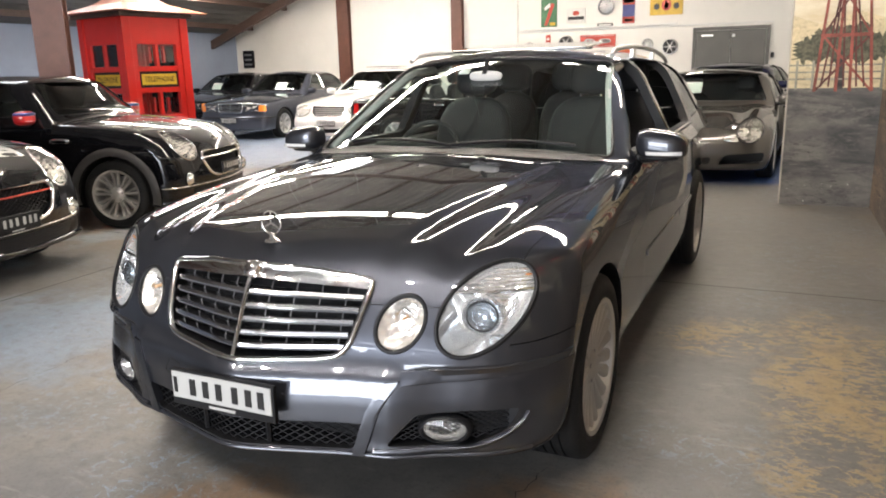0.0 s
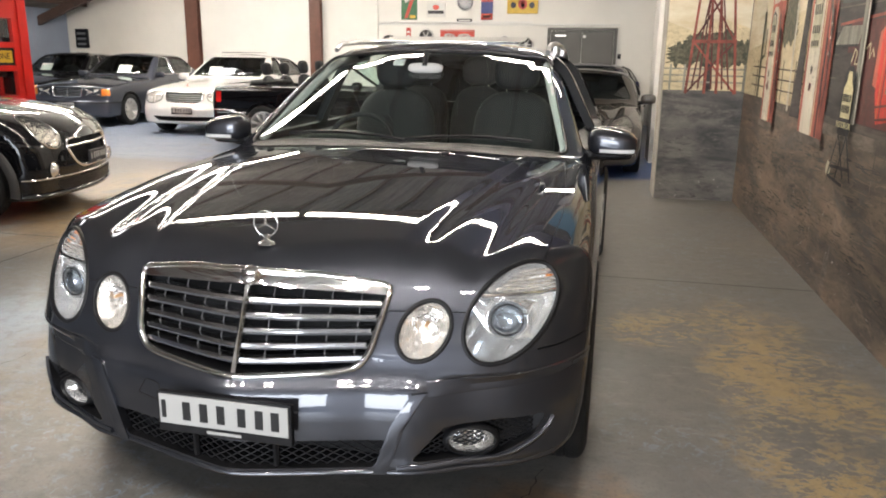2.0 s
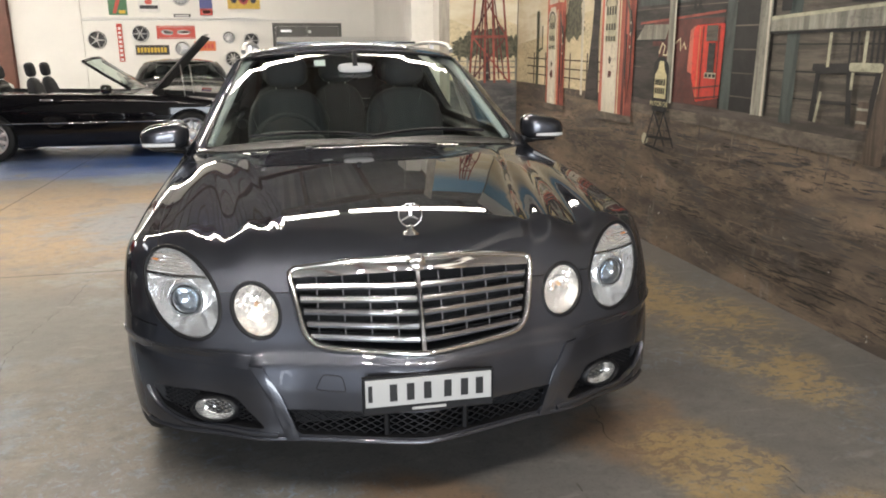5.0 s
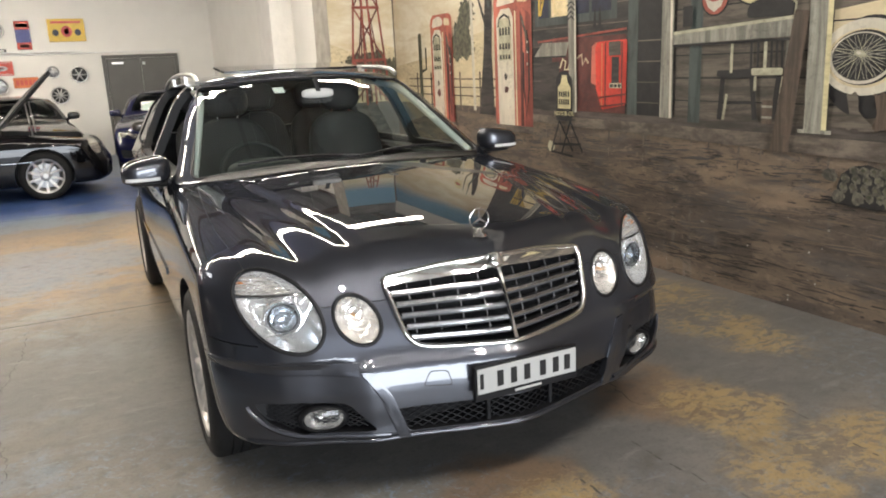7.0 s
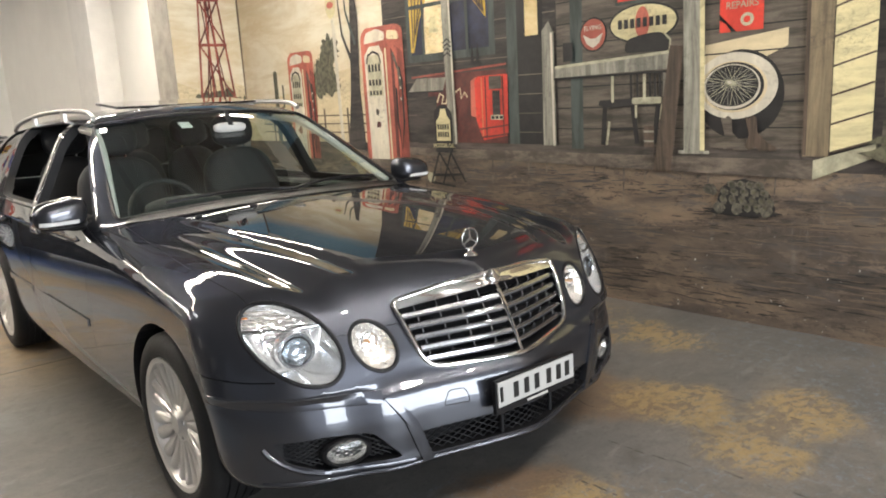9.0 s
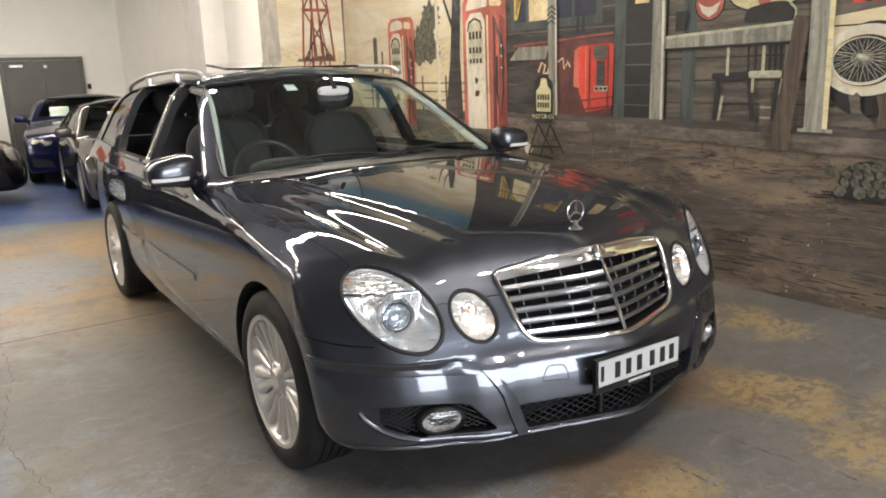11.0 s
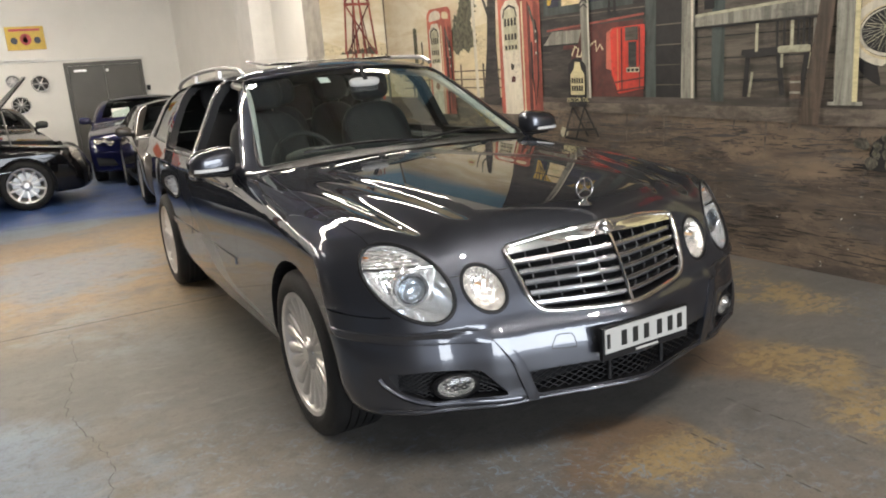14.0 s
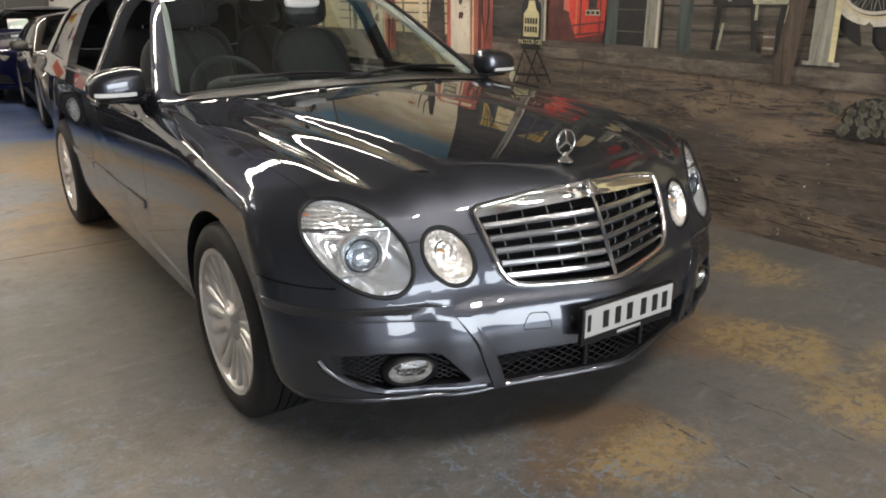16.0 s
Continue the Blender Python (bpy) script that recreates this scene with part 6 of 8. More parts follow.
flat("chair_light", B_PALE, rounded([(1.13, 1.285), (0.92, 1.285), (0.92, 1.325), (1.13, 1.325)], 0.015), 10)
for a, b, m in (((1.335, 1.27), (1.352, 1.03), B_BLACK), ((1.125, 1.28), (1.09, 1.04), B_BLACK), ((1.30, 1.18), (1.322, 1.03), B_PALE), ((1.10, 1.28), (1.10, 1.20), B_PALE), ((0.915, 1.28), (0.925, 1.19), B_PALE), ((0.94, 1.28), (0.97, 1.05), B_BLACK)):
    stroke("chair_leg", m, [a, b], 0.034 if m is B_BLACK else 0.018, 10)
stroke("chair_stretcher", B_BLACK, [(1.34, 1.13), (1.10, 1.135)], 0.018, 9)
rect("oil_can", B_BROWN, (1.04, 1.02), (0.97, 1.15), 11)
for z in (1.05, 1.11):
    rect("can_band", B_POST, (1.04, z), (0.97, z + 0.012), 12)
stroke("jar", B_BLACK, [(1.63, 1.58), (1.63, 1.70)], 0.08, 11)
stroke("porch_post", B_POST, [(0.70, 1.0), (0.715, 2.0), (0.72, 3.2)], 0.13, 11)
stroke("porch_post_edge", B_CREAM, [(0.645, 1.0), (0.66, 2.0), (0.665, 3.2)], 0.03, 12)
rect("post_foot", B_POST, (0.80, 0.985), (0.60, 1.005), 12)
flat("brace", B_BROWN, [(0.86, 1.62), (0.77, 1.61), (0.85, 0.87), (0.97, 0.87)], 13)
rect("repair_sign", B_BRIGHT, (0.56, 1.66), (0.31, 1.98), 5)
flat("sign_stripe", B_BLACK, [(0.56, 1.76), (0.56, 1.73), (0.46, 1.66), (0.49, 1.66)], 6)
wall_words("REPAIRS", B_PALE, 0.43, 1.80, 0.052, 6)
flat("sign_roundel", B_PALE, ellipse(0.40, 1.72, 0.038, 0.035), 6)
flat("sign_roundel_mark", B_BRIGHT, ellipse(0.40, 1.72, 0.02, 0.018), 7)
flat("lit_plank", B_HILL, [(0.645, 1.60), (0.174, 1.655), (0.174, 1.565), (0.288, 1.515), (0.647, 1.485)], 4)
flat("tyre", B_BLACK, ellipse(0.435, 1.318, 0.252, 0.245, 0.0, 48), 5)
flat("white_wall", B_WHITE, ellipse(0.462, 1.367, 0.245, 0.183, 0.0, 48), 6)
flat("white_wall_shade", B_HILL, ellipse(0.470, 1.362, 0.196, 0.142, 0.0, 44), 7)
flat("wheel_edge", B_BLACK, ellipse(0.470, 1.365, 0.178, 0.132, 0.0, 40), 8)
flat("wheel_ring", B_WHITE, ellipse(0.478, 1.363, 0.168, 0.124, 0.0, 40), 9)
flat("wheel_dark", B_BLACK, ellipse(0.475, 1.368, 0.155, 0.113, 0.0, 40), 10)
for k in range(40):
    a, c = 2 * math.pi * k / 40, 2 * math.pi * (k + (3.2 if k % 2 else -3.2)) / 40
    stroke("wire_spoke", B_POST if k % 3 else B_PALE, [(0.477 + 0.028 * math.cos(a), 1.382 + 0.018 * math.sin(a)), (0.475 + 0.15 * math.cos(c), 1.368 + 0.109 * math.sin(c))], 0.0035, 11)
flat("wheel_hub", B_PALE, ellipse(0.478, 1.384, 0.034, 0.017, 0.3), 12)
flat("wheel_hub_light", B_WHITE, ellipse(0.485, 1.388, 0.014, 0.008, 0.3, 12), 13)
for dy, m in ((0.0, B_GREY), (-0.145, B_BROWN)):
    flat("boot", m, [(0.535 + dy, 1.20), (0.515 + dy, 1.185), (0.49 + dy, 1.205), (0.47 + dy, 1.19), (0.462 + dy, 1.11), (0.40 + dy, 1.05), (0.355 + dy, 1.03), (0.355 + dy, 1.012), (0.45 + dy, 1.01), (0.47 + dy, 1.03), (0.51 + dy, 1.012), (0.53 + dy, 1.03), (0.51 + dy, 1.10)], 11)
rect("corner_post", B_TAN, (0.070, 0.985), (-0.062, 3.2), 12)
stroke("corner_post_edge", B_BROWN, [(0.062, 0.99), (0.070, 3.2)], 0.02, 13)
rect("store_shadow_side", B_DARK, (0.02, 0.9), (-1.4, 3.69), 1)
for k in range(11):
    z = 1.02 + 0.145 * k
    flat("cream_board", B_CREAM, [(-0.065, z - 0.015), (-0.262, z + 0.045), (-0.262, z + 0.185), (-0.065, z + 0.125)], 11)
    stroke("board_shade", B_BROWN, [(-0.065, z - 0.015), (-0.262, z + 0.045)], 0.010, 12)
for k in range(6):
    stroke("yard_rail", B_GREY, [(-0.30, 1.1 + 0.25 * k), (-1.6, 1.08 + 0.25 * k)], 0.14, 2)
flat("scrub", B_LEAF, ragged(-0.42, 1.02, 0.16, 0.10, 36, 0.4, 9), 13)
# porch and kerb
flat("porch_floor", B_PORCH, [(3.70, 0.955), (0.0, 0.955), (-0.06, 1.02), (3.70, 1.03)], 4)
flat("porch_edge", B_STONE, [(3.40, 0.92), (0.02, 0.86), (0.02, 0.962), (3.40, 0.985)], 5)
flat("kerb_end", B_PALE, [(0.02, 0.86), (-0.28, 0.985), (-0.28, 1.055), (0.02, 0.962)], 6)
for k in range(16):
    y = 3.2 - 0.2 * k + rng.uniform(-0.05, 0.05)
    stroke("worn_run", B_STONE, [(y, 0.95), (y + 0.01, 0.95 - rng.uniform(0.08, 0.3))], rng.uniform(0.01, 0.03), 7, taper=0.2)
# folding sign
flat("board_sign", B_BLACK, rounded([(3.02, 0.95), (2.81, 0.95), (2.81, 1.27), (2.88, 1.33), (2.96, 1.33), (3.02, 1.28)], 0.02), 12)
flat("bottle_shape", B_CREAM, [(2.995, 1.045), (2.828, 1.045), (2.828, 1.205), (2.865, 1.245), (2.88, 1.30), (2.94, 1.30), (2.955, 1.245), (2.995, 1.205)], 13)
for z in (1.135, 1.075):
    for k in range(5):
        rect("sign_bar", B_BLACK, (2.980 - 0.029 * k, z), (2.960 - 0.029 * k, z + 0.042), 14)
wall_words("MOTOR OIL", B_CREAM, 2.912, 1.005, 0.048, 13)
for a, b in (((2.98, 0.95), (3.09, 0.70)), ((2.98, 0.95), (2.80, 0.72)), ((2.84, 0.95), (2.68, 0.72)), ((2.84, 0.95), (2.95, 0.69)), ((3.07, 0.76), (2.70, 0.78)), ((3.09, 0.70), (2.80, 0.68))):
    stroke("sign_leg", B_BLACK, [a, b], 0.018, 12)
flat("pale_stone", B_PALE, ragged(3.10, 0.74, 0.05, 0.045, 16, 0.2, 4), 11)
# tortoise
flat("tortoise_shade", B_BLACK, ragged(0.40, 0.655, 0.22, 0.022, 30, 0.25, 91), 7)
flat("tortoise_body", B_BLACK, [(0.52, 0.66), (0.55, 0.72), (0.53, 0.79), (0.47, 0.835), (0.39, 0.85), (0.31, 0.83), (0.24, 0.77), (0.205, 0.69), (0.215, 0.65), (0.30, 0.665), (0.40, 0.69)], 8)
flat("tortoise_head", B_SHELL, rounded([(0.545, 0.775), (0.575, 0.815), (0.625, 0.81), (0.645, 0.78), (0.62, 0.755), (0.56, 0.745)], 0.02), 9)
for u in (0.535, 0.43, 0.26):
    flat("tortoise_leg", B_SHELL, ragged(u, 0.675, 0.035, 0.035, 14, 0.2, int(u * 100)), 9)
for row, (z, ys) in enumerate(((0.815, (0.46, 0.405, 0.35, 0.30)), (0.772, (0.505, 0.445, 0.385, 0.325, 0.27)), (0.725, (0.51, 0.455, 0.395, 0.335, 0.28, 0.235)), (0.688, (0.365, 0.31, 0.26)))):
    for y in ys:
        flat("shell_plate", B_SHELL, ellipse(y, z, 0.031, 0.024, 0.3 + 0.4 * row, 6), 9)
        flat("shell_ring", B_LEAF, ellipse(y + 0.004, z + 0.003, 0.014, 0.010, 0.5, 6), 10)
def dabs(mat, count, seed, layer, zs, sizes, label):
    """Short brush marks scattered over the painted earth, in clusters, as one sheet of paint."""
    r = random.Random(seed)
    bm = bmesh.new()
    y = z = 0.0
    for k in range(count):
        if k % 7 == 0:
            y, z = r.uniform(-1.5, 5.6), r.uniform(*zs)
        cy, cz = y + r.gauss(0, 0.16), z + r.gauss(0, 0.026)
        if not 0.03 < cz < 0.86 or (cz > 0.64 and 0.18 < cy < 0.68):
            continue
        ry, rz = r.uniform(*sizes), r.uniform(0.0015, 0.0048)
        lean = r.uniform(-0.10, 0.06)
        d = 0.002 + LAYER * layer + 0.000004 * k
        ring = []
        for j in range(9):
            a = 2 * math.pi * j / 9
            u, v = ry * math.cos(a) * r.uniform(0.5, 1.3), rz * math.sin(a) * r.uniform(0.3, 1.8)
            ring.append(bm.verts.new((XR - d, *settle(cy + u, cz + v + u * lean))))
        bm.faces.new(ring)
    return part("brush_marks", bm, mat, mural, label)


B_SOIL = brush("mural_soil_light", (0.25, 0.18, 0.12), 0.4, (3, 3, 8), second=(0.16, 0.12, 0.09))
B_ASH = brush("mural_ash_grey", (0.10, 0.094, 0.088), 0.4, (3, 3, 8), second=(0.07, 0.065, 0.06))
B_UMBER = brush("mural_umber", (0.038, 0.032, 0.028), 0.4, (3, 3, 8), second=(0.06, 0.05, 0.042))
dabs(B_ASH, 420, 11, 2, (0.10, 0.85), (0.03, 0.14), "grey brush marks")
dabs(B_SOIL, 480, 12, 3, (0.20, 0.75), (0.03, 0.15), "light brown brush marks")
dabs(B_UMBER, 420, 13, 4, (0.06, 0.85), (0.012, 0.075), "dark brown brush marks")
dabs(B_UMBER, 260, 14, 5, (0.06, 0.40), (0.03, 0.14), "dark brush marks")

# the desert on the return wall
rect("sky", B_SKY, (1.48, 1.05), (2.28, 3.60), 0, "return")
flat("hill", B_HILL, [(1.48, 1.05), (2.28, 1.05), (2.28, 1.62), (2.0, 1.70), (1.7, 1.60), (1.48, 1.68)], 1, "return")
for k, (cx, cz, rx, rz) in enumerate(((1.66, 1.38, 0.17, 0.12), (1.86, 1.42, 0.2, 0.15), (2.10, 1.39, 0.17, 0.13), (1.78, 1.48, 0.14, 0.10), (2.0, 1.5, 0.13, 0.09))):
    flat("foliage", B_LEAF, ragged(cx, cz, rx, rz, 44, 0.3, 20 + k), 2, "return")
stroke("trunk", B_DARK, [(1.88, 1.04), (1.88, 1.3)], 0.07, 3, "return")
for z in (1.13, 1.19, 1.25):
    stroke("fence_rail", B_POST, [(1.48, z), (2.28, z - 0.005)], 0.014, 3, "return")
for x in (1.53, 1.66, 2.2):
    rect("fence_post", B_POST, (x, 1.04), (x + 0.02, 1.29), 3, "return")
for x0, x1 in ((1.69, 1.84), (1.86, 1.87), (1.97, 1.90), (2.14, 1.95)):
    stroke("tower_leg", B_RUST, [(x0, 1.02), (x1, 3.1)], 0.026, 5, "return", 0.6)
for x0, x1 in ((1.74, 1.93), (1.80, 1.89), (2.02, 1.88), (2.08, 1.86), (1.92, 1.82)):
    stroke("tower_stay", B_MAROON, [(x0, 1.06), (x1, 2.6)], 0.016, 4, "return", 0.7)
for z in (1.50, 2.05, 2.5, 2.85):
    q = (z - 1.02) / 2.08
    stroke("tower_rail", B_RUST, [(1.69 + 0.15 * q - 0.015, z), (2.14 - 0.19 * q + 0.015, z)], 0.03, 6, "return")
zs = [1.02, 1.5, 2.05, 2.5, 2.85]
for a, b in zip(zs, zs[1:]):
    qa, qb = (a - 1.02) / 2.08, (b - 1.02) / 2.08
    for s in (0, 1):
        la, rb = 1.69 + 0.15 * qa, 2.14 - 0.19 * qb
        ra, lb = 2.14 - 0.19 * qa, 1.69 + 0.15 * qb
        stroke("tower_brace", B_MAROON if s else B_RUST, [(la, a), (rb, b)] if s else [(ra, a), (lb, b)], 0.018, 4, "return")


# ---------------------------------------------------------------- signs and wheel trims on the end wall
S_GREEN = material("green_enamel", (0.05, 0.16, 0.07), 0.4, vary=0.2, scale=8)
S_RED = material("red_enamel", (0.50, 0.06, 0.035), 0.4, vary=0.15, scale=8)
S_ORANGE = material("orange_enamel", (0.58, 0.15, 0.04), 0.45, vary=0.15, scale=8)
S_YELLOW = material("yellow_enamel", (0.62, 0.40, 0.03), 0.4, vary=0.12, scale=8)
S_BLUE = material("blue_enamel", (0.05, 0.06, 0.22), 0.4, vary=0.2, scale=8)
S_WHITE = material("white_enamel_sign", (0.72, 0.71, 0.68), 0.4, vary=0.08, scale=8)
S_BLACK = material("black_enamel", (0.015, 0.015, 0.015), 0.4)


def wall_sign(label, x0, x1, z0, z1, face, marks):
    """A flat enamel sign on the end wall: a thin rolled-edge panel with plain shapes on it."""
    e = thing("wall_sign", label, "sign", pose((x0 + x1) / 2, YB, (z0 + z1) / 2 + 0.2))
    w, h = (x1 - x0) / 2, (z1 - z0) / 2
    part("panel", boxes(((-w, -0.022, -h), (w, -0.002, h)), bevel=0.004), face, e)
    for m, o in marks:
        part("mark", prism([(u * w, v * h) for u, v in o], "y", -0.0265, -0.0215), m, e)
    return e


def bar(u0, u1, v0, v1):
    return [(u0, v0), (u1, v0), (u1, v1), (u0, v1)]


wall_sign("tall green enamel sign with a red and white figure shape", -3.83, -3.45, 2.08, 2.75, S_GREEN, [(S_RED, [(-0.6, -0.9), (-0.2, -0.9), (0.7, 0.5), (0.3, 0.6)]), (S_WHITE, [(-0.5, 0.1), (0.2, 0.35), (0.1, 0.6), (-0.6, 0.3)]), (S_YELLOW, bar(0.1, 0.8, -0.9, -0.7))])
wall_sign("white enamel sign with a red crest and dark bar", -3.22, -2.78, 2.14, 2.46, S_WHITE, [(S_RED, ellipse(0, 0.35, 0.35, 0.35, n=16)), (S_BLACK, bar(-0.85, 0.85, -0.55, -0.1))])
wall_sign("tall blue and red enamel sign with white band", -1.94, -1.67, 2.08, 2.65, S_BLUE, [(S_RED, bar(-1, 1, 0.4, 0.98)), (S_WHITE, bar(-0.8, 0.8, 0.55, 0.82)), (S_RED, bar(-1, 1, -0.98, -0.5)), (S_WHITE, bar(-0.6, 0.6, -0.85, -0.65))])
wall_sign("wide yellow enamel sign with dark red figures", -1.34, -0.64, 2.22, 2.68, S_YELLOW, [(S_RED, ellipse(0, -0.1, 0.3, 0.5, n=18)), (S_BLACK, ellipse(0, -0.1, 0.14, 0.3, n=14)), (S_RED, bar(-0.8, 0.8, 0.6, 0.8)), (S_BLACK, ellipse(-0.6, -0.2, 0.18, 0.3, n=10)), (S_BLACK, ellipse(0.6, -0.2, 0.18, 0.3, n=10))])
wall_sign("small dark nameplate on the end wall", -2.50, -2.15, 2.035, 2.105, S_BLACK, [(S_WHITE, bar(-0.8, 0.8, -0.4, 0.4))])
wall_sign("narrow upright red and white strip sign", -3.71, -3.60, 1.10, 1.90, S_RED, [(S_WHITE, bar(-0.55, 0.55, -0.95 + 0.235 * k, -0.82 + 0.235 * k)) for k in range(8)])
wall_sign("wide red enamel sign with a white flourish", -2.89, -2.08, 1.58, 1.86, S_RED, [(S_WHITE, bar(-0.93, 0.93, 0.8, 0.86)), (S_WHITE, bar(-0.93, 0.93, -0.86, -0.8)), (S_WHITE, ellipse(-0.45, 0, 0.3, 0.42, 0.3, 16)), (S_RED, ellipse(-0.43, 0.02, 0.2, 0.25, 0.3, 14)), (S_WHITE, ellipse(0.4, 0, 0.35, 0.36, 0.1, 16)), (S_RED, ellipse(0.42, 0.02, 0.25, 0.2, 0.1, 14))])
wall_sign("black enamel sign with a yellow band", -3.36, -2.66, 1.24, 1.45, S_BLACK, [(S_YELLOW, bar(-0.9 + 0.2 * k, -0.76 + 0.2 * k, -0.5, 0.5)) for k in range(9)])
wall_sign("orange enamel sign with dark red bars", -2.12, -1.66, 1.32, 1.53, S_ORANGE, [(S_RED, bar(-0.8 + 0.34 * k, -0.56 + 0.34 * k, -0.5, 0.5)) for k in range(5)])


def wheel_trim(x, z, r, n, dark):
    """A wheel trim hung on the wall: dished disc, rim, rays and a boss."""
    e = thing("wheel_trim", "old round wheel trim hung on the white wall", "wheel trim", pose(x, YB - 0.005, z + 0.2), group="wheel trims on the wall")
    part("disc", lathe([(0.0, -0.03), (r * 0.3, -0.035), (r * 0.75, -0.02), (r * 0.86, -0.04), (r * 0.97, -0.035), (r, -0.005), (0.0, 0.0)], 32, "y"), S_BLACK if dark else M_STEEL, e, "", 50)
    for k in range(n):
        a = 2 * math.pi * k / n
        part("ray", tube([(r * 0.2 * math.cos(a), -0.04, r * 0.2 * math.sin(a)), (r * 0.8 * math.cos(a), -0.032, r * 0.8 * math.sin(a))], [r * 0.09, r * 0.05], 6), M_ALLOY, e)
    part("rim", tube([(r * 0.92 * math.cos(2 * math.pi * k / 32), -0.042, r * 0.92 * math.sin(2 * math.pi * k / 32)) for k in range(32)], r * 0.06, 6, True), M_ALLOY, e, "", 60)
    part("boss", lathe([(0, -0.06), (r * 0.16, -0.056), (r * 0.2, -0.03)], 16, "y"), M_ALLOY, e, "", 60)


for x, z, r, n, dark in ((-2.32, 2.47, 0.19, 12, 0), (-4.13, 1.56, 0.19, 5, 1), (-3.23, 1.69, 0.18, 6, 1), (-2.38, 1.37, 0.165, 3, 0), (-1.37, 1.61, 0.13, 8, 0), (-0.88, 1.54, 0.17, 6, 1), (-1.30, 1.13, 0.18, 10, 1)):
    wheel_trim(x, z, r, n, dark)


# ---------------------------------------------------------------- telephone box
M_BOOTH = material("red_gloss_paint", (0.62, 0.018, 0.012), 0.3, coat=0.4, vary=0.06, scale=5)
M_COPPER = material("weathered_copper_roof", (0.45, 0.16, 0.09), 0.45, vary=0.25, scale=6)


def telephone_box(at):
    e = thing("telephone_box", "red wooden telephone box with a copper-coloured hipped roof", "telephone box", at)
    s, h = 0.54, 2.10
    for sx in (-1, 1):
        for sy in (-1, 1):
            part("corner_post", boxes(((sx * s - 0.075, sy * s - 0.075, 0), (sx * s + 0.075, sy * s + 0.075, h)), bevel=0.01), M_BOOTH, e)
    for k in range(4):
        turn = pose(0, 0, 0, 0, 0, 90 * k)
        fr = [((-s + 0.075, -s - 0.045, 0), (s - 0.075, -s + 0.035, 0.40)), ((-s + 0.075, -s - 0.045, 1.74), (s - 0.075, -s + 0.035, h))]
        fr += [((-s + 0.075, -s - 0.044, 0.40), (-0.37, -s + 0.034, 1.74)), ((0.37, -s - 0.044, 0.40), (s - 0.075, -s + 0.034, 1.74))]
        for z in (0.74, 1.12, 1.41):
            fr.append(((-0.37, -s - 0.04, z - 0.035), (0.37, -s + 0.03, z + 0.035)))
        for z0, z1 in ((0.40, 0.705), (0.775, 1.085), (1.445, 1.74)):
            fr.append(((-0.025, -s - 0.04, z0), (0.025, -s + 0.03, z1)))
        side = part("side_frame", boxes(*fr), M_BOOTH, e, "", at=turn)
        for z0, z1 in ((0.40, 0.705), (0.775, 1.085), (1.445, 1.74)):
            for x0, x1 in ((-0.37, -0.025), (0.025, 0.37)):
                part("pane", boxes(((x0, -s - 0.004, z0), (x1, -s, z1))), M_LENS, side).visible_shadow = False
        part("sign_panel", boxes(((-0.37, -s - 0.02, 1.155), (0.37, -s + 0.01, 1.375))), M_TRIM, side)
        part("sign_face", boxes(((-0.33, -s - 0.03, 1.19), (0.33, -s - 0.02, 1.34)), bevel=0.003), S_YELLOW, side, "yellow panel")
        words("TELEPHONE", M_INK, pose(0, -s - 0.0315, 1.265), 0.105, side)
    part("cornice", boxes(((-s - 0.14, -s - 0.14, h), (s + 0.14, s + 0.14, h + 0.06)), bevel=0.015), M_BEAM, e)
    bm = bmesh.new()
    a = s + 0.32
    lo = [bm.verts.new((x, y, h + 0.06)) for x, y in ((-a, -a), (a, -a), (a, a), (-a, a))]
    md = [bm.verts.new((x * 0.5, y * 0.5, h + 0.19)) for x, y in ((-a, -a), (a, -a), (a, a), (-a, a))]
    top = bm.verts.new((0, 0, h + 0.46))
    bm.faces.new(lo)
    for k in range(4):
        bm.faces.new((lo[k], lo[(k + 1) % 4], md[(k + 1) % 4], md[k]))
        bm.faces.new((md[k], md[(k + 1) % 4], top))
    part("roof", bm, M_COPPER, e, "copper-coloured hipped roof")
    part("finial", lathe([(0.0, 0.12), (0.03, 0.08), (0.05, 0.02), (0.06, -0.03)], 14, "z"), M_COPPER, e, "", 60, pose(0, 0, h + 0.45))
    part("telephone", boxes(((-0.2, 0.35, 1.0), (0.2, 0.5, 1.5)), bevel=0.02), M_TRIM, e)
    return e


telephone_box(pose(-7.45, 7.05, 0, 0, 0, -10) @ Matrix.Diagonal((0.894, 0.894, 1.048, 1)))


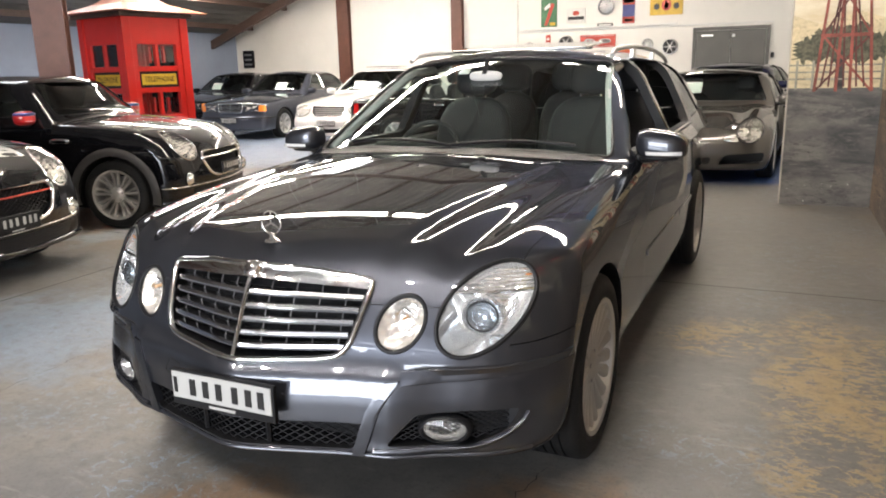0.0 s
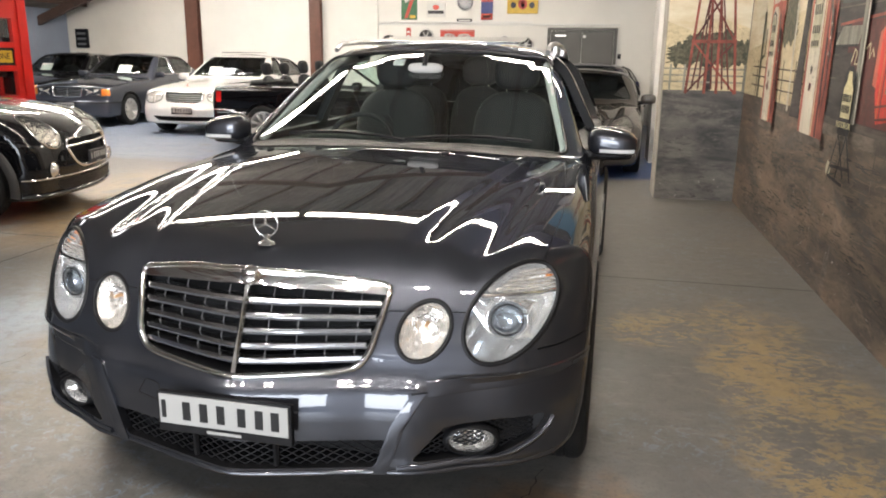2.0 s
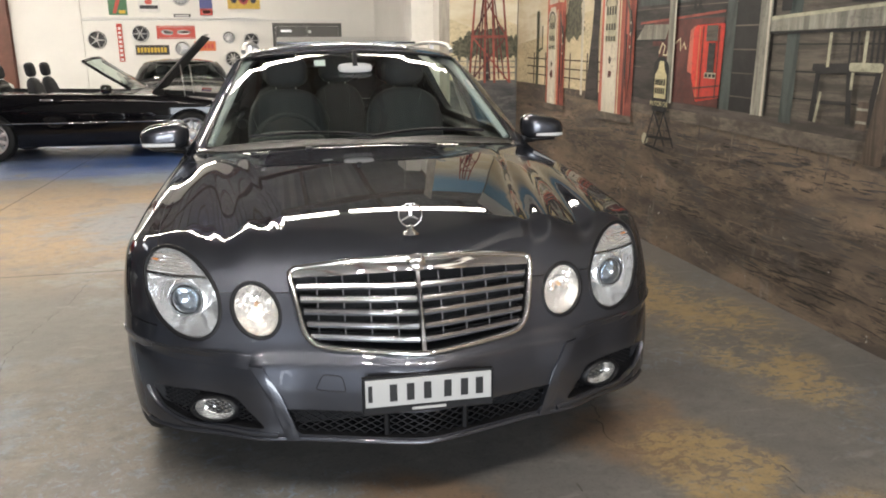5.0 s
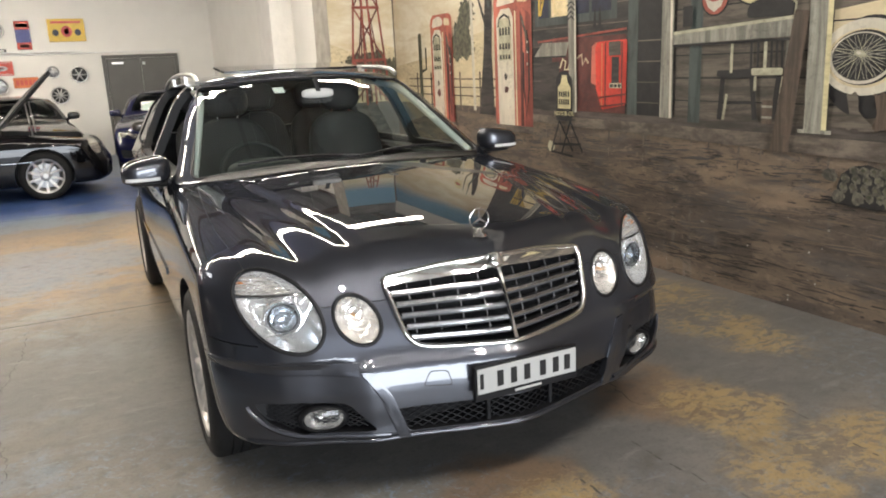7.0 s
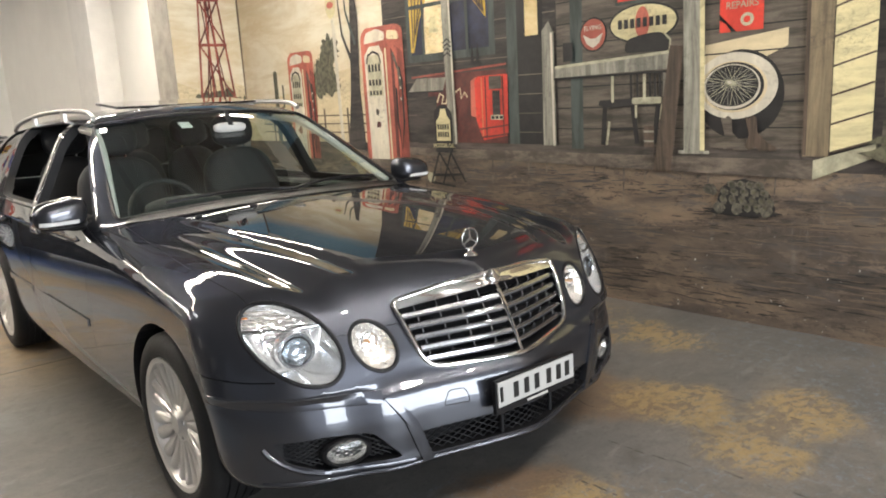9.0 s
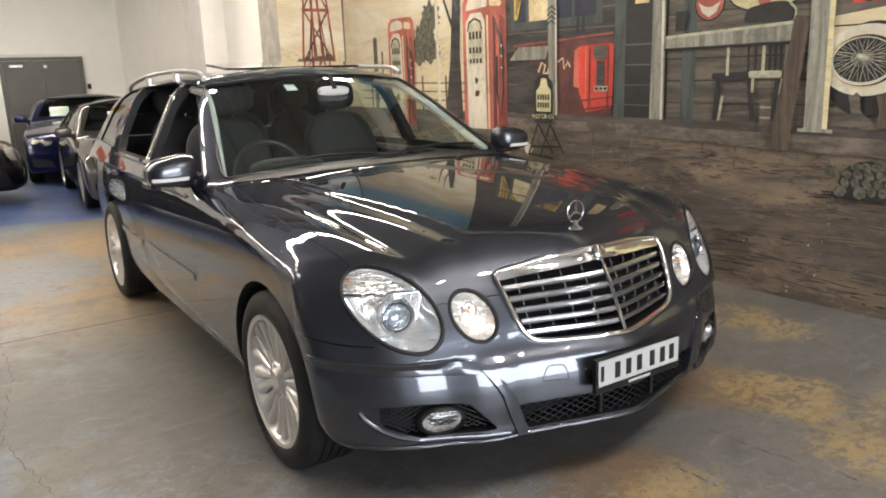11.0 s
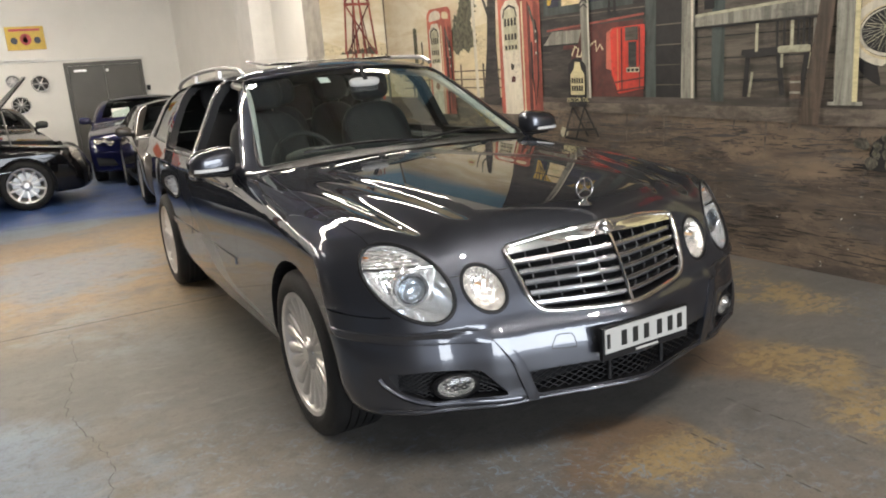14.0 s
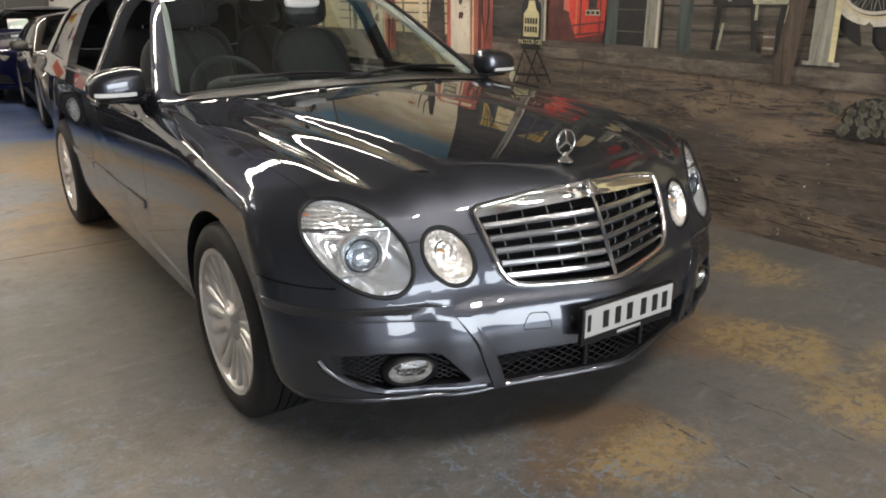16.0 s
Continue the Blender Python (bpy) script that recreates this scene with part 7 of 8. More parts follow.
# ---------------------------------------------------------------- the other cars
def plain_car(name, label, P, at, paint_mat, wheels, lamps=(), grilles=(), vents=(), paper=None, roofless=False, extras=None, group=""):
    """A parked car: shell with cut arches and windows, glass, wheels, lamps, grille, mirrors, seats."""
    F = car_field(P)
    car = thing(name, label, "car", at, group)
    yf, yr, R, rim, style = wheels
    W = P["half"]
    screen, tailwin = rounded(P["front_glass"], 0.05), rounded(P["back_glass"], 0.05) if P.get("back_glass") else None
    cuts = []
    for s in (1, -1):
        for y in (yf, yr):
            cuts.append(prism(arch(y, R + 0.005, R + 0.035), "x", s * (W - 0.32), s * (W + 0.2)))
        for o in P.get("side", ()):
            cuts.append(prism(rounded(o, 0.04), "x", s * 0.35, s * (W + 0.2)))
        for o, d in vents:
            cuts.append(prism(mirrored(o, s), "y", -0.2, d))
    for o, d in grilles:
        cuts.append(prism(o, "y", -0.2, d))
    if not roofless:
        cuts.append(prism(screen, "y", P["screen"][0] - 0.15, P["screen"][0] + P.get("deep", 1.2)))
        if tailwin:
            cuts.append(prism(tailwin, "y", P["tail"][0] - P.get("taildeep", 1.0), P["length"] + 0.3))
        me = build_body(P, F, 0.038, cuts)
    else:
        me = nets(F, (-W - 0.1, -0.12, P["clear"] - 0.08), (W + 0.1, P["length"] + 0.1, 1.5), 0.038)
        for c in cuts + [prism(rounded([(-0.70, 1.75), (0.70, 1.75), (0.66, 3.55), (-0.66, 3.55)], 0.12), "z", 0.5, 1.5)]:
            me = boolean(me, c)
        for c in roofless:
            me = boolean(me, c)
    part("body", polish(me, F, [paint_mat, M_TRIM], 0.008), [], car)
    if not roofless:
        part("windscreen", patch(F, screen, 1, 0.4, 3.2, 0.008), M_GLASS, car, "", 60).visible_shadow = False
        if tailwin:
            part("tail_window", patch(F, tailwin, 1, P["length"] + 0.3, 1.5, 0.008), M_GLASS, car, "", 60)
        for s in (1, -1):
            for o in P.get("side", ()):
                part("side_window", patch(F, rounded(o, 0.04), 0, s * (W + 0.2), s * 0.3, 0.008, 4), M_GLASS, car, "", 60)
                part("window_strip", loop_tube(F, rounded(o, 0.04), 0, s * (W + 0.2), s * 0.3, 0.0, 0.007, 5), P.get("strip", M_TRIM), car, "", 60)
    for s in (1, -1):
        for o, mat in lamps:
            lamp = part("headlamp", patch(F, mirrored(o, s), 1, -0.3, 1.4, -0.004, 5), M_LENS, car, "clear headlamp", 60)
            lamp.visible_shadow = False
            part("reflector", patch(F, mirrored(o, s), 1, -0.3, 1.4, 0.0, 5, 0.0), mat, lamp, "", 60)
            part("bezel", loop_tube(F, mirrored(o, s), 1, -0.3, 1.4, 0.0, 0.009, 6), P.get("bezel", M_TRIM), lamp, "", 60)
        my = P["screen"][0] + 0.32
        mz = P["house"][2] + 0.035
        m = part("door_mirror", blob((s * (W + 0.045), my, mz), (0.10, 0.07, 0.065), 0.02, 3), P.get("mirror", paint_mat), car, "", 50)
        part("arm", blob((s * (W - 0.05), my + 0.02, mz - 0.05), (0.05, 0.03, 0.025), 0.015, 2.5), M_TRIM, m, "", 50)
        if "mirror" in P:
            for dz, rz, mat in ((0.034, 0.020, S_BLUE), (0.008, 0.007, S_WHITE), (-0.030, 0.008, S_WHITE)):
                part("cap_band", blob((s * (W + 0.045), my - 0.004, mz + dz), (0.101, 0.071, rz), 0.012, 3), mat, m, "", 50)
        for y in P.get("handles", ()):
            p = onto(F, [(0, y, P["house"][2] - 0.10)], 0, s * (W + 0.2), s * 0.4)[0]
            part("door_handle", blob((p[0] + s * 0.015, y, p[2]), (0.014, 0.09, 0.016), 0.012), P.get("handle", paint_mat), car, "", 60)
        for y in P.get("seams", ()):
            part("door_seam", line_on(F, [(y, 0.30), (y, 0.5), (y, 0.7), (y + 0.01, P["house"][2] - 0.02)], 0, s * (W + 0.2), s * 0.4, 0.002, 0.004, 5), M_TRIM, car)
        for y in (yf, yr):
            wheel(car, s * (W - 0.012), y, R, rim, 0.205, style, s)
    yy = P["screen"][0]
    part("dashboard", blob((0, yy + 0.42, P["house"][2] - 0.12), (W - 0.2, 0.24, 0.10), 0.05, 4), M_CABIN, car, "", 60)
    for x in (-0.36, 0.36):
        car_seat(car, x, yy + 1.0, 0.50, P.get("drop", 0.06))
    if paper:
        x, z, w, h = paper
        p = onto(F, [(x, 0, z)], 1, 0.4, 3.2, 0.03)[0]
        part("price_sheet", boxes(((-w / 2, 0, -h / 2), (w / 2, 0.003, h / 2))), M_PAPER, car, "white paper sheet behind the windscreen", at=pose(x, p[1], z, -40))
    if extras:
        extras(car, F)
    return car


def sedan(L, W, roof, belt, ys, dys, yt, dyt, nose, top, **kw):
    P = dict(length=L, half=W, clear=0.19,
             plan=curve((0, W - 0.03), (0.5, W - 0.01), (1.5, W), (L - 1.4, W), (L, W - 0.07)),
             flank=curve((0.1, -0.07), (0.2, -0.03), (0.35, 0.0), (0.65, 0.0), (0.82, -0.02), (0.95, -0.05), (1.2, -0.1), soft=0.08),
             nose=nose, top=top, roof=roof, bow=(0.04, 0.20), bow4=0.12, screen=(ys, dys, 0.28), tail=(yt, dyt), house=(W - 0.05, 0.46, belt), cabin=(ys + 0.12, yt - 0.25), round=(0.08, 0.07, 0.10))
    P.update(kw)
    return P


R4 = rounded
# black hatchbacks
HATCH = sedan(3.83, 0.863, curve((0.9, 1.34), (1.6, 1.385), (2.2, 1.405), (3.0, 1.39), (3.83, 1.35)), 0.99, 1.17, 1.05, 3.80, -0.22,
              curve((0.1, 0.12), (0.22, 0.02), (0.45, 0.0), (0.62, 0.03), (0.75, 0.10), (0.9, 0.28), (1.1, 0.7), soft=0.04),
              curve((-0.2, 0.66), (0.1, 0.80), (0.35, 0.90), (0.7, 0.965), (1.1, 1.0), (2.0, 1.03), (3.83, 1.05), soft=0.05),
              clear=0.18, front_glass=[(-0.66, 1.03), (0.66, 1.03), (0.56, 1.33), (-0.56, 1.33)], back_glass=[(-0.55, 1.06), (0.55, 1.06), (0.5, 1.28), (-0.5, 1.28)],
              side=[[(1.55, 1.03), (2.38, 1.035), (2.36, 1.335), (1.80, 1.325)], [(2.46, 1.035), (3.45, 1.045), (3.38, 1.31), (2.44, 1.335)]], handles=(2.25,), seams=(1.40, 2.42), deep=1.0, taildeep=0.5, roofcrown=0.12, bezel=M_CHROME, strip=M_TRIM, mid=2.2)
HATCH_LAMP = ellipse(0.575, 0.735, 0.125, 0.135, -0.2, 28)
HATCH_GRILLE = R4([(-0.40, 0.66), (0.40, 0.66), (0.44, 0.60), (0.36, 0.46), (0.26, 0.42), (-0.26, 0.42), (-0.36, 0.46), (-0.44, 0.60)], 0.05)
M_ARCH = material("grained_grey_plastic", (0.035, 0.033, 0.032), 0.55, bump=0.2, grain=200)
M_FLAG = material("red_mirror_cap", (0.5, 0.02, 0.02), 0.3, coat=1.0)


def hatch_extras(stripes, redline):
    def go(car, F):
        g = part("grille", loop_tube(F, HATCH_GRILLE, 1, -0.3, 0.8, -0.004, 0.015), M_CHROME, car, "chrome-ringed black grille", 60)
        part("grille_mesh", mesh_grid(F, HATCH_GRILLE, 1, -0.3, 0.8, 0.03, 0.05, 0.005), M_TRIM, g)
        part("grille_bar", line_on(F, [(-0.42, 0.60), (0, 0.60), (0.42, 0.60)], 1, -0.3, 0.8, 0.004, 0.007 if redline else 0.012), S_RED if redline else M_CHROME, g, "red bar" if redline else "", 60)
        for s in (1, -1):
            y = float(onto(F, [(s * 0.62, 0, 0.43)], 1, -0.3, 0.8)[0][1])
            f = part("fog_lamp", lathe([(0, -0.012), (0.04, -0.01), (0.055, 0.01)], 18, "y"), M_REFLECTOR, car, "", 60, pose(s * 0.62, y, 0.43))
            part("surround", lathe([(0.055, 0.01), (0.06, -0.012), (0.07, 0.015)], 18, "y"), M_CHROME, f, "", 60)
            if stripes:
                bm = patch(F, [(s * 0.20, 0.26), (s * 0.43, 0.27), (s * 0.56, 1.1), (s * 0.28, 1.1)], 2, 1.3, 0.5, -0.002, 8)
                part("bonnet_stripe", bm, M_WHITE_PAINT, car, "white bonnet stripe", 60)
            for y in (0.745, 3.24):
                bm, rows = bmesh.new(), []
                for a in np.linspace(-0.25, math.pi + 0.25, 30):
                    ring = [(0, y + r * math.cos(a), 0.315 + r * math.sin(a)) for r in (0.352, 0.356, 0.39, 0.425, 0.43)]
                    rows.append([bm.verts.new(p) for p in onto(F, ring, 0, s * 1.1, s * 0.4, np.array((0.03, -0.010, -0.014, -0.008, 0.006)))])
                for u, v in zip(rows, rows[1:]):
                    for k in range(4):
                        bm.faces.new((u[k], u[k + 1], v[k + 1], v[k]))
                part("arch_trim", bm, M_ARCH, car, "matt dark grey arch trim", 60)
            part("side_scuttle", blob((s * 0.858, 1.22, 0.81), (0.012, 0.10, 0.025), 0.012, 2.5), M_CHROME, car, "", 60)
        part("lower_lip", around(F, 0.225, -50, 50, -0.006, 0.022, 30), M_GLOSS, car, "", 60)
        part("lower_trim", around(F, 0.365, -50, 50, -0.002, 0.006, 30), M_CHROME, car, "thin chrome line", 60)
        part("lower_intake", patch(F, dense(R4([(-0.55, 0.245), (0.55, 0.245), (0.62, 0.34), (-0.62, 0.34)], 0.03), 50), 1, -0.3, 0.8, -0.004, 4), M_TRIM, car, "black lower intake", 60)
        plate_bars(car, pose(0, float(onto(F, [(0, 0, 0.42)], 1, -0.3, 0.6)[0][1]) - 0.015, 0.40 if redline else 0.45), dark=True)
        part("badge", lathe([(0, -0.01), (0.03, -0.008), (0.04, 0.003)], 16, "y"), M_CHROME, car, "", 60, pose(0, float(onto(F, [(0, 0, 0.76)], 1, -0.3, 0.8)[0][1]), 0.76, -40) @ Matrix.Diagonal((2.2, 1, 0.8, 1)))
        part("tailgate_lamp", patch(F, [(0.62, 0.7), (0.76, 0.7), (0.76, 0.92), (0.62, 0.92)], 1, 4.2, 3.0, -0.003, 3), M_RED_LENS, car, "", 60)
    return go


plain_car("hatchback", "glossy black hatchback with chrome grille and dark mirrors", dict(HATCH, mirror=M_FLAG), pose(-3.57, 4.32, 0, 0, 0, 107), M_BLACK_PAINT, (0.745, 3.24, 0.315, 0.225, "twin"), [(HATCH_LAMP, M_FACET)], [(HATCH_GRILLE, 0.22)], extras=hatch_extras(False, False), group="black hatchbacks")
plain_car("hatchback", "glossy black hatchback with white bonnet stripes and red grille bar", HATCH, pose(-3.14, 1.64, 0, 0, 0, 98), M_BLACK_PAINT, (0.745, 3.24, 0.315, 0.225, "twin"), [(HATCH_LAMP, M_FACET)], [(HATCH_GRILLE, 0.22)], extras=hatch_extras(True, True), group="black hatchbacks")

# upright saloon
SALOON = sedan(4.74, 0.87, curve((1.4, 1.34), (2.1, 1.405), (2.7, 1.43), (3.3, 1.42), (4.2, 1.33)), 0.95, 1.60, 1.5, 4.02, -1.35,
               curve((0.1, 0.1), (0.22, 0.01), (0.45, 0.0), (0.5, 0.05), (0.75, 0.07), (0.9, 0.2), (1.1, 0.6), soft=0.03),
               curve((-0.2, 0.72), (0.08, 0.79), (0.3, 0.83), (0.9, 0.90), (1.6, 0.95), (3.0, 0.985), (4.3, 0.98), (4.74, 0.90), soft=0.04),
               front_glass=[(-0.68, 0.99), (0.68, 0.99), (0.56, 1.36), (-0.56, 1.36)], back_glass=[(-0.6, 1.02), (0.6, 1.02), (0.52, 1.33), (-0.52, 1.33)],
               side=[[(1.98, 0.985), (2.66, 0.99), (2.66, 1.37), (2.42, 1.35)], [(2.75, 0.99), (3.45, 1.0), (3.62, 1.12), (3.42, 1.35), (2.75, 1.37)]], handles=(2.5, 3.3), seams=(1.62, 2.70, 3.5), strip=M_CHROME, taildeep=0.8, bow=(0.02, 0.10), bow4=0.08)
SALOON_LAMP = R4([(0.36, 0.60), (0.68, 0.60), (0.66, 0.73), (0.36, 0.735)], 0.02)
SALOON_GRILLE = R4([(-0.32, 0.765), (0.32, 0.765), (0.29, 0.58), (-0.29, 0.58)], 0.03)


def saloon_extras(car, F):
    g = part("grille", loop_tube(F, SALOON_GRILLE, 1, -0.3, 0.8, -0.004, 0.016), M_CHROME, car, "chrome-framed grille", 60)
    for k in range(5):
        part("slat", line_on(F, [(-0.29, 0.61 + 0.028 * k), (0.29, 0.61 + 0.028 * k)], 1, -0.3, 0.8, 0.01, 0.005), M_STEEL, g)
    part("centre_bar", line_on(F, [(0, 0.59), (0, 0.76)], 1, -0.3, 0.8, 0.004, 0.009), M_CHROME, g)
    for s in (1, -1):
        part("indicator", patch(F, mirrored(R4([(0.69, 0.60), (0.84, 0.60), (0.82, 0.725), (0.69, 0.73)], 0.02), s), 1, -0.3, 1.4, -0.005, 4), M_AMBER, car, "amber indicator", 60)
        part("side_moulding", sheet(F, [(1.3, 0.33), (3.5, 0.33), (3.5, 0.52), (1.3, 0.52)], 0, s * 1.1, s * 0.4, -0.008, 0.02), M_PAINT, car, "", 30)
    part("bumper_strip", around(F, 0.47, -60, 60, -0.006, 0.014, 30), M_TRIM, car, "", 60)
    star_ring(car, pose(0, 0.22, float(onto(F, [(0, 0.22, 0)], 2, 1.3, 0.4)[0][2]) + 0.05), 0.04)
    plate_bars(car, pose(0, float(onto(F, [(0, 0, 0.42)], 1, -0.3, 0.6)[0][1]) - 0.015, 0.38))


plain_car("saloon", "dark blue-grey saloon with chrome grille on blue floor paint", SALOON, pose(-9.26, 11.17, 0, 0, 0, 2), M_BLUE_GREY, (0.83, 3.63, 0.315, 0.21, "eight"), [(SALOON_LAMP, M_FACET)], [(SALOON_GRILLE, 0.2)], paper=(0.12, 1.09, 0.30, 0.20), extras=saloon_extras)
plain_car("saloon", "black saloon half hidden behind the telephone box", SALOON, pose(-11.7, 12.2, 0, 0, 0, 2), M_BLACK_PAINT, (0.83, 3.63, 0.315, 0.21, "eight"), [(SALOON_LAMP, M_FACET)], [(SALOON_GRILLE, 0.2)], paper=(-0.2, 1.09, 0.28, 0.2), extras=saloon_extras)

# large pale saloon
LIMO = sedan(4.95, 0.91, curve((1.4, 1.33), (2.1, 1.41), (2.8, 1.44), (3.4, 1.425), (4.4, 1.32)), 0.95, 1.58, 1.8, 4.45, -1.75,
             curve((0.1, 0.1), (0.22, 0.01), (0.45, 0.0), (0.52, 0.04), (0.75, 0.12), (0.9, 0.28), (1.1, 0.6), soft=0.04),
             curve((-0.2, 0.66), (0.08, 0.76), (0.3, 0.82), (0.9, 0.91), (1.6, 0.97), (3.0, 1.0), (4.5, 1.0), (4.95, 0.93), soft=0.05),
             front_glass=[(-0.72, 1.0), (0.72, 1.0), (0.58, 1.365), (-0.58, 1.365)], back_glass=[(-0.62, 1.03), (0.62, 1.03), (0.54, 1.33), (-0.54, 1.33)],
             side=[[(2.05, 0.99), (2.78, 1.0), (2.78, 1.375), (2.55, 1.355)], [(2.87, 1.0), (3.75, 1.01), (3.95, 1.12), (3.6, 1.35), (2.87, 1.38)]], handles=(2.6, 3.5), seams=(1.65, 2.82, 3.7), strip=M_CHROME, taildeep=0.9)
LIMO_LAMP = ellipse(0.62, 0.655, 0.20, 0.095, -0.18, 30, 2.4)
LIMO_GRILLE = R4([(-0.36, 0.745), (0.36, 0.745), (0.33, 0.60), (0.26, 0.56), (-0.26, 0.56), (-0.33, 0.60)], 0.04)


def limo_extras(car, F):
    g = part("grille", loop_tube(F, LIMO_GRILLE, 1, -0.3, 0.8, -0.004, 0.014), M_CHROME, car, "chrome slatted grille", 60)
    for k in range(4):
        part("slat", line_on(F, [(-0.33, 0.595 + 0.035 * k), (0, 0.595 + 0.035 * k), (0.33, 0.595 + 0.035 * k)], 1, -0.3, 0.8, 0.008, 0.008), M_STEEL, g)
    star_ring(car, pose(0, 0.26, float(onto(F, [(0, 0.26, 0)], 2, 1.3, 0.4)[0][2]) + 0.05), 0.04)
    plate_bars(car, pose(0, float(onto(F, [(0, 0, 0.44)], 1, -0.3, 0.6)[0][1]) - 0.015, 0.40))
    part("sunroof", boxes(((-0.4, 2.5, 1.455), (0.4, 2.9, 1.468)), bevel=0.004), M_GLOSS, car)


LIMO_VENT = R4([(-0.5, 0.25), (0.5, 0.25), (0.62, 0.33), (-0.62, 0.33)], 0.03)
plain_car("saloon", "pale silver-white saloon with slatted chrome grille", LIMO, pose(-6.33, 10.4, 0, 0, 0, 2), M_WHITE_PAINT, (0.88, 3.80, 0.32, 0.21, "five"), [(LIMO_LAMP, M_FACET)], [(LIMO_GRILLE, 0.22), (LIMO_VENT, 0.16)], paper=(-0.28, 1.10, 0.28, 0.2), extras=limo_extras)

# coupes
COUPE = sedan(4.66, 0.92, curve((1.4, 1.24), (2.1, 1.34), (2.7, 1.37), (3.4, 1.34), (4.4, 1.15)), 0.95, 1.52, 1.75, 4.25, -2.2,
              curve((0.1, 0.1), (0.22, 0.0), (0.5, 0.0), (0.7, 0.06), (0.85, 0.2), (1.1, 0.6), soft=0.04),
              curve((-0.2, 0.68), (0.1, 0.78), (0.3, 0.83), (0.9, 0.92), (1.6, 0.97), (3.0, 0.99), (4.3, 0.99), (4.66, 0.93), soft=0.05),
              front_glass=[(-0.70, 1.0), (0.70, 1.0), (0.55, 1.30), (-0.55, 1.30)], back_glass=[(-0.56, 1.03), (0.56, 1.03), (0.48, 1.25), (-0.48, 1.25)],
              side=[[(1.95, 0.99), (2.9, 1.0), (2.9, 1.305), (2.45, 1.285)], [(2.97, 1.0), (3.7, 1.02), (3.4, 1.25), (2.97, 1.305)]], handles=(2.8,), seams=(1.6, 2.95), taildeep=0.9, drop=0.14)
COUPE_LAMP = R4([(0.50, 0.66), (0.56, 0.60), (0.80, 0.64), (0.82, 0.72), (0.66, 0.73)], 0.03)
COUPE_GRILLE = R4([(-0.36, 0.68), (0.36, 0.68), (0.40, 0.60), (0.28, 0.36), (-0.28, 0.36), (-0.40, 0.60)], 0.04)
COUPE_VENT = R4([(0.50, 0.28), (0.80, 0.30), (0.82, 0.44), (0.56, 0.40)], 0.03)


def coupe_extras(car, F):
    g = part("grille", loop_tube(F, COUPE_GRILLE, 1, -0.3, 0.8, -0.004, 0.012), M_CHROME, car, "black grille with chrome edge", 60)
    for k in range(7):
        part("slat", line_on(F, [(-0.33 + 0.01 * (7 - k), 0.39 + 0.04 * k), (0.33 - 0.01 * (7 - k), 0.39 + 0.04 * k)], 1, -0.3, 0.8, 0.01, 0.006), M_TRIM, g)
    plate_bars(car, pose(0, float(onto(F, [(0, 0, 0.46)], 1, -0.3, 0.6)[0][1]) - 0.015, 0.42))


plain_car("coupe", "dark blue coupe with a white sheet behind its windscreen", COUPE, pose(0.25, 11.0, 0, 0, 0, -8), M_NAVY_PAINT, (0.86, 3.62, 0.33, 0.235, "five"), [(COUPE_LAMP, M_FACET)], [(COUPE_GRILLE, 0.2)], [(COUPE_VENT, 0.2)], paper=(-0.36, 1.08, 0.30, 0.2), extras=coupe_extras)
plain_car("coupe", "charcoal grey coupe parked behind the open convertible", COUPE, pose(-1.9, 11.1, 0, 0, 0, 6), M_CHARCOAL_PAINT, (0.86, 3.62, 0.33, 0.235, "five"), [(COUPE_LAMP, M_FACET)], [(COUPE_GRILLE, 0.2)], [(COUPE_VENT, 0.2)], extras=coupe_extras)

# low rear-engined sports car
SPORTS = sedan(4.43, 0.905, curve((1.0, 1.15), (1.7, 1.255), (2.2, 1.285), (2.7, 1.27), (3.4, 1.14), (4.43, 0.85)), 0.86, 1.28, 1.55, 4.2, -3.0,
               curve((0.1, 0.12), (0.2, 0.02), (0.35, 0.0), (0.5, 0.02), (0.62, 0.10), (0.75, 0.4), (1.0, 1.0), soft=0.05),
               curve((-0.2, 0.46), (0.1, 0.56), (0.4, 0.655), (0.9, 0.77), (1.35, 0.86), (2.2, 0.90), (3.4, 0.93), (4.1, 0.86), (4.43, 0.72), soft=0.05),
               clear=0.15, front_glass=[(-0.73, 0.89), (0.73, 0.89), (0.55, 1.222), (-0.55, 1.222)], back_glass=None,
               side=[[(1.70, 0.90), (2.55, 0.91), (2.55, 1.20), (2.15, 1.19)], [(2.62, 0.91), (3.2, 0.93), (2.95, 1.11), (2.62, 1.195)]], handles=(2.5,), seams=(1.45, 2.62), bow=(0.03, 0.26), deep=1.0,
               shape=lambda a, y: 0.075 * np.exp(-((a - 0.66) / 0.17) ** 2) * (1 - step(y, 0.9, 1.6)), cabin=(1.45, 3.3), crown=0.05, drop=0.22)
SPORTS_LAMP = ellipse(0.655, 0.605, 0.14, 0.13, -0.35, 30)
SPORTS_VENT = R4([(0.34, 0.235), (0.80, 0.25), (0.83, 0.37), (0.42, 0.345)], 0.05)


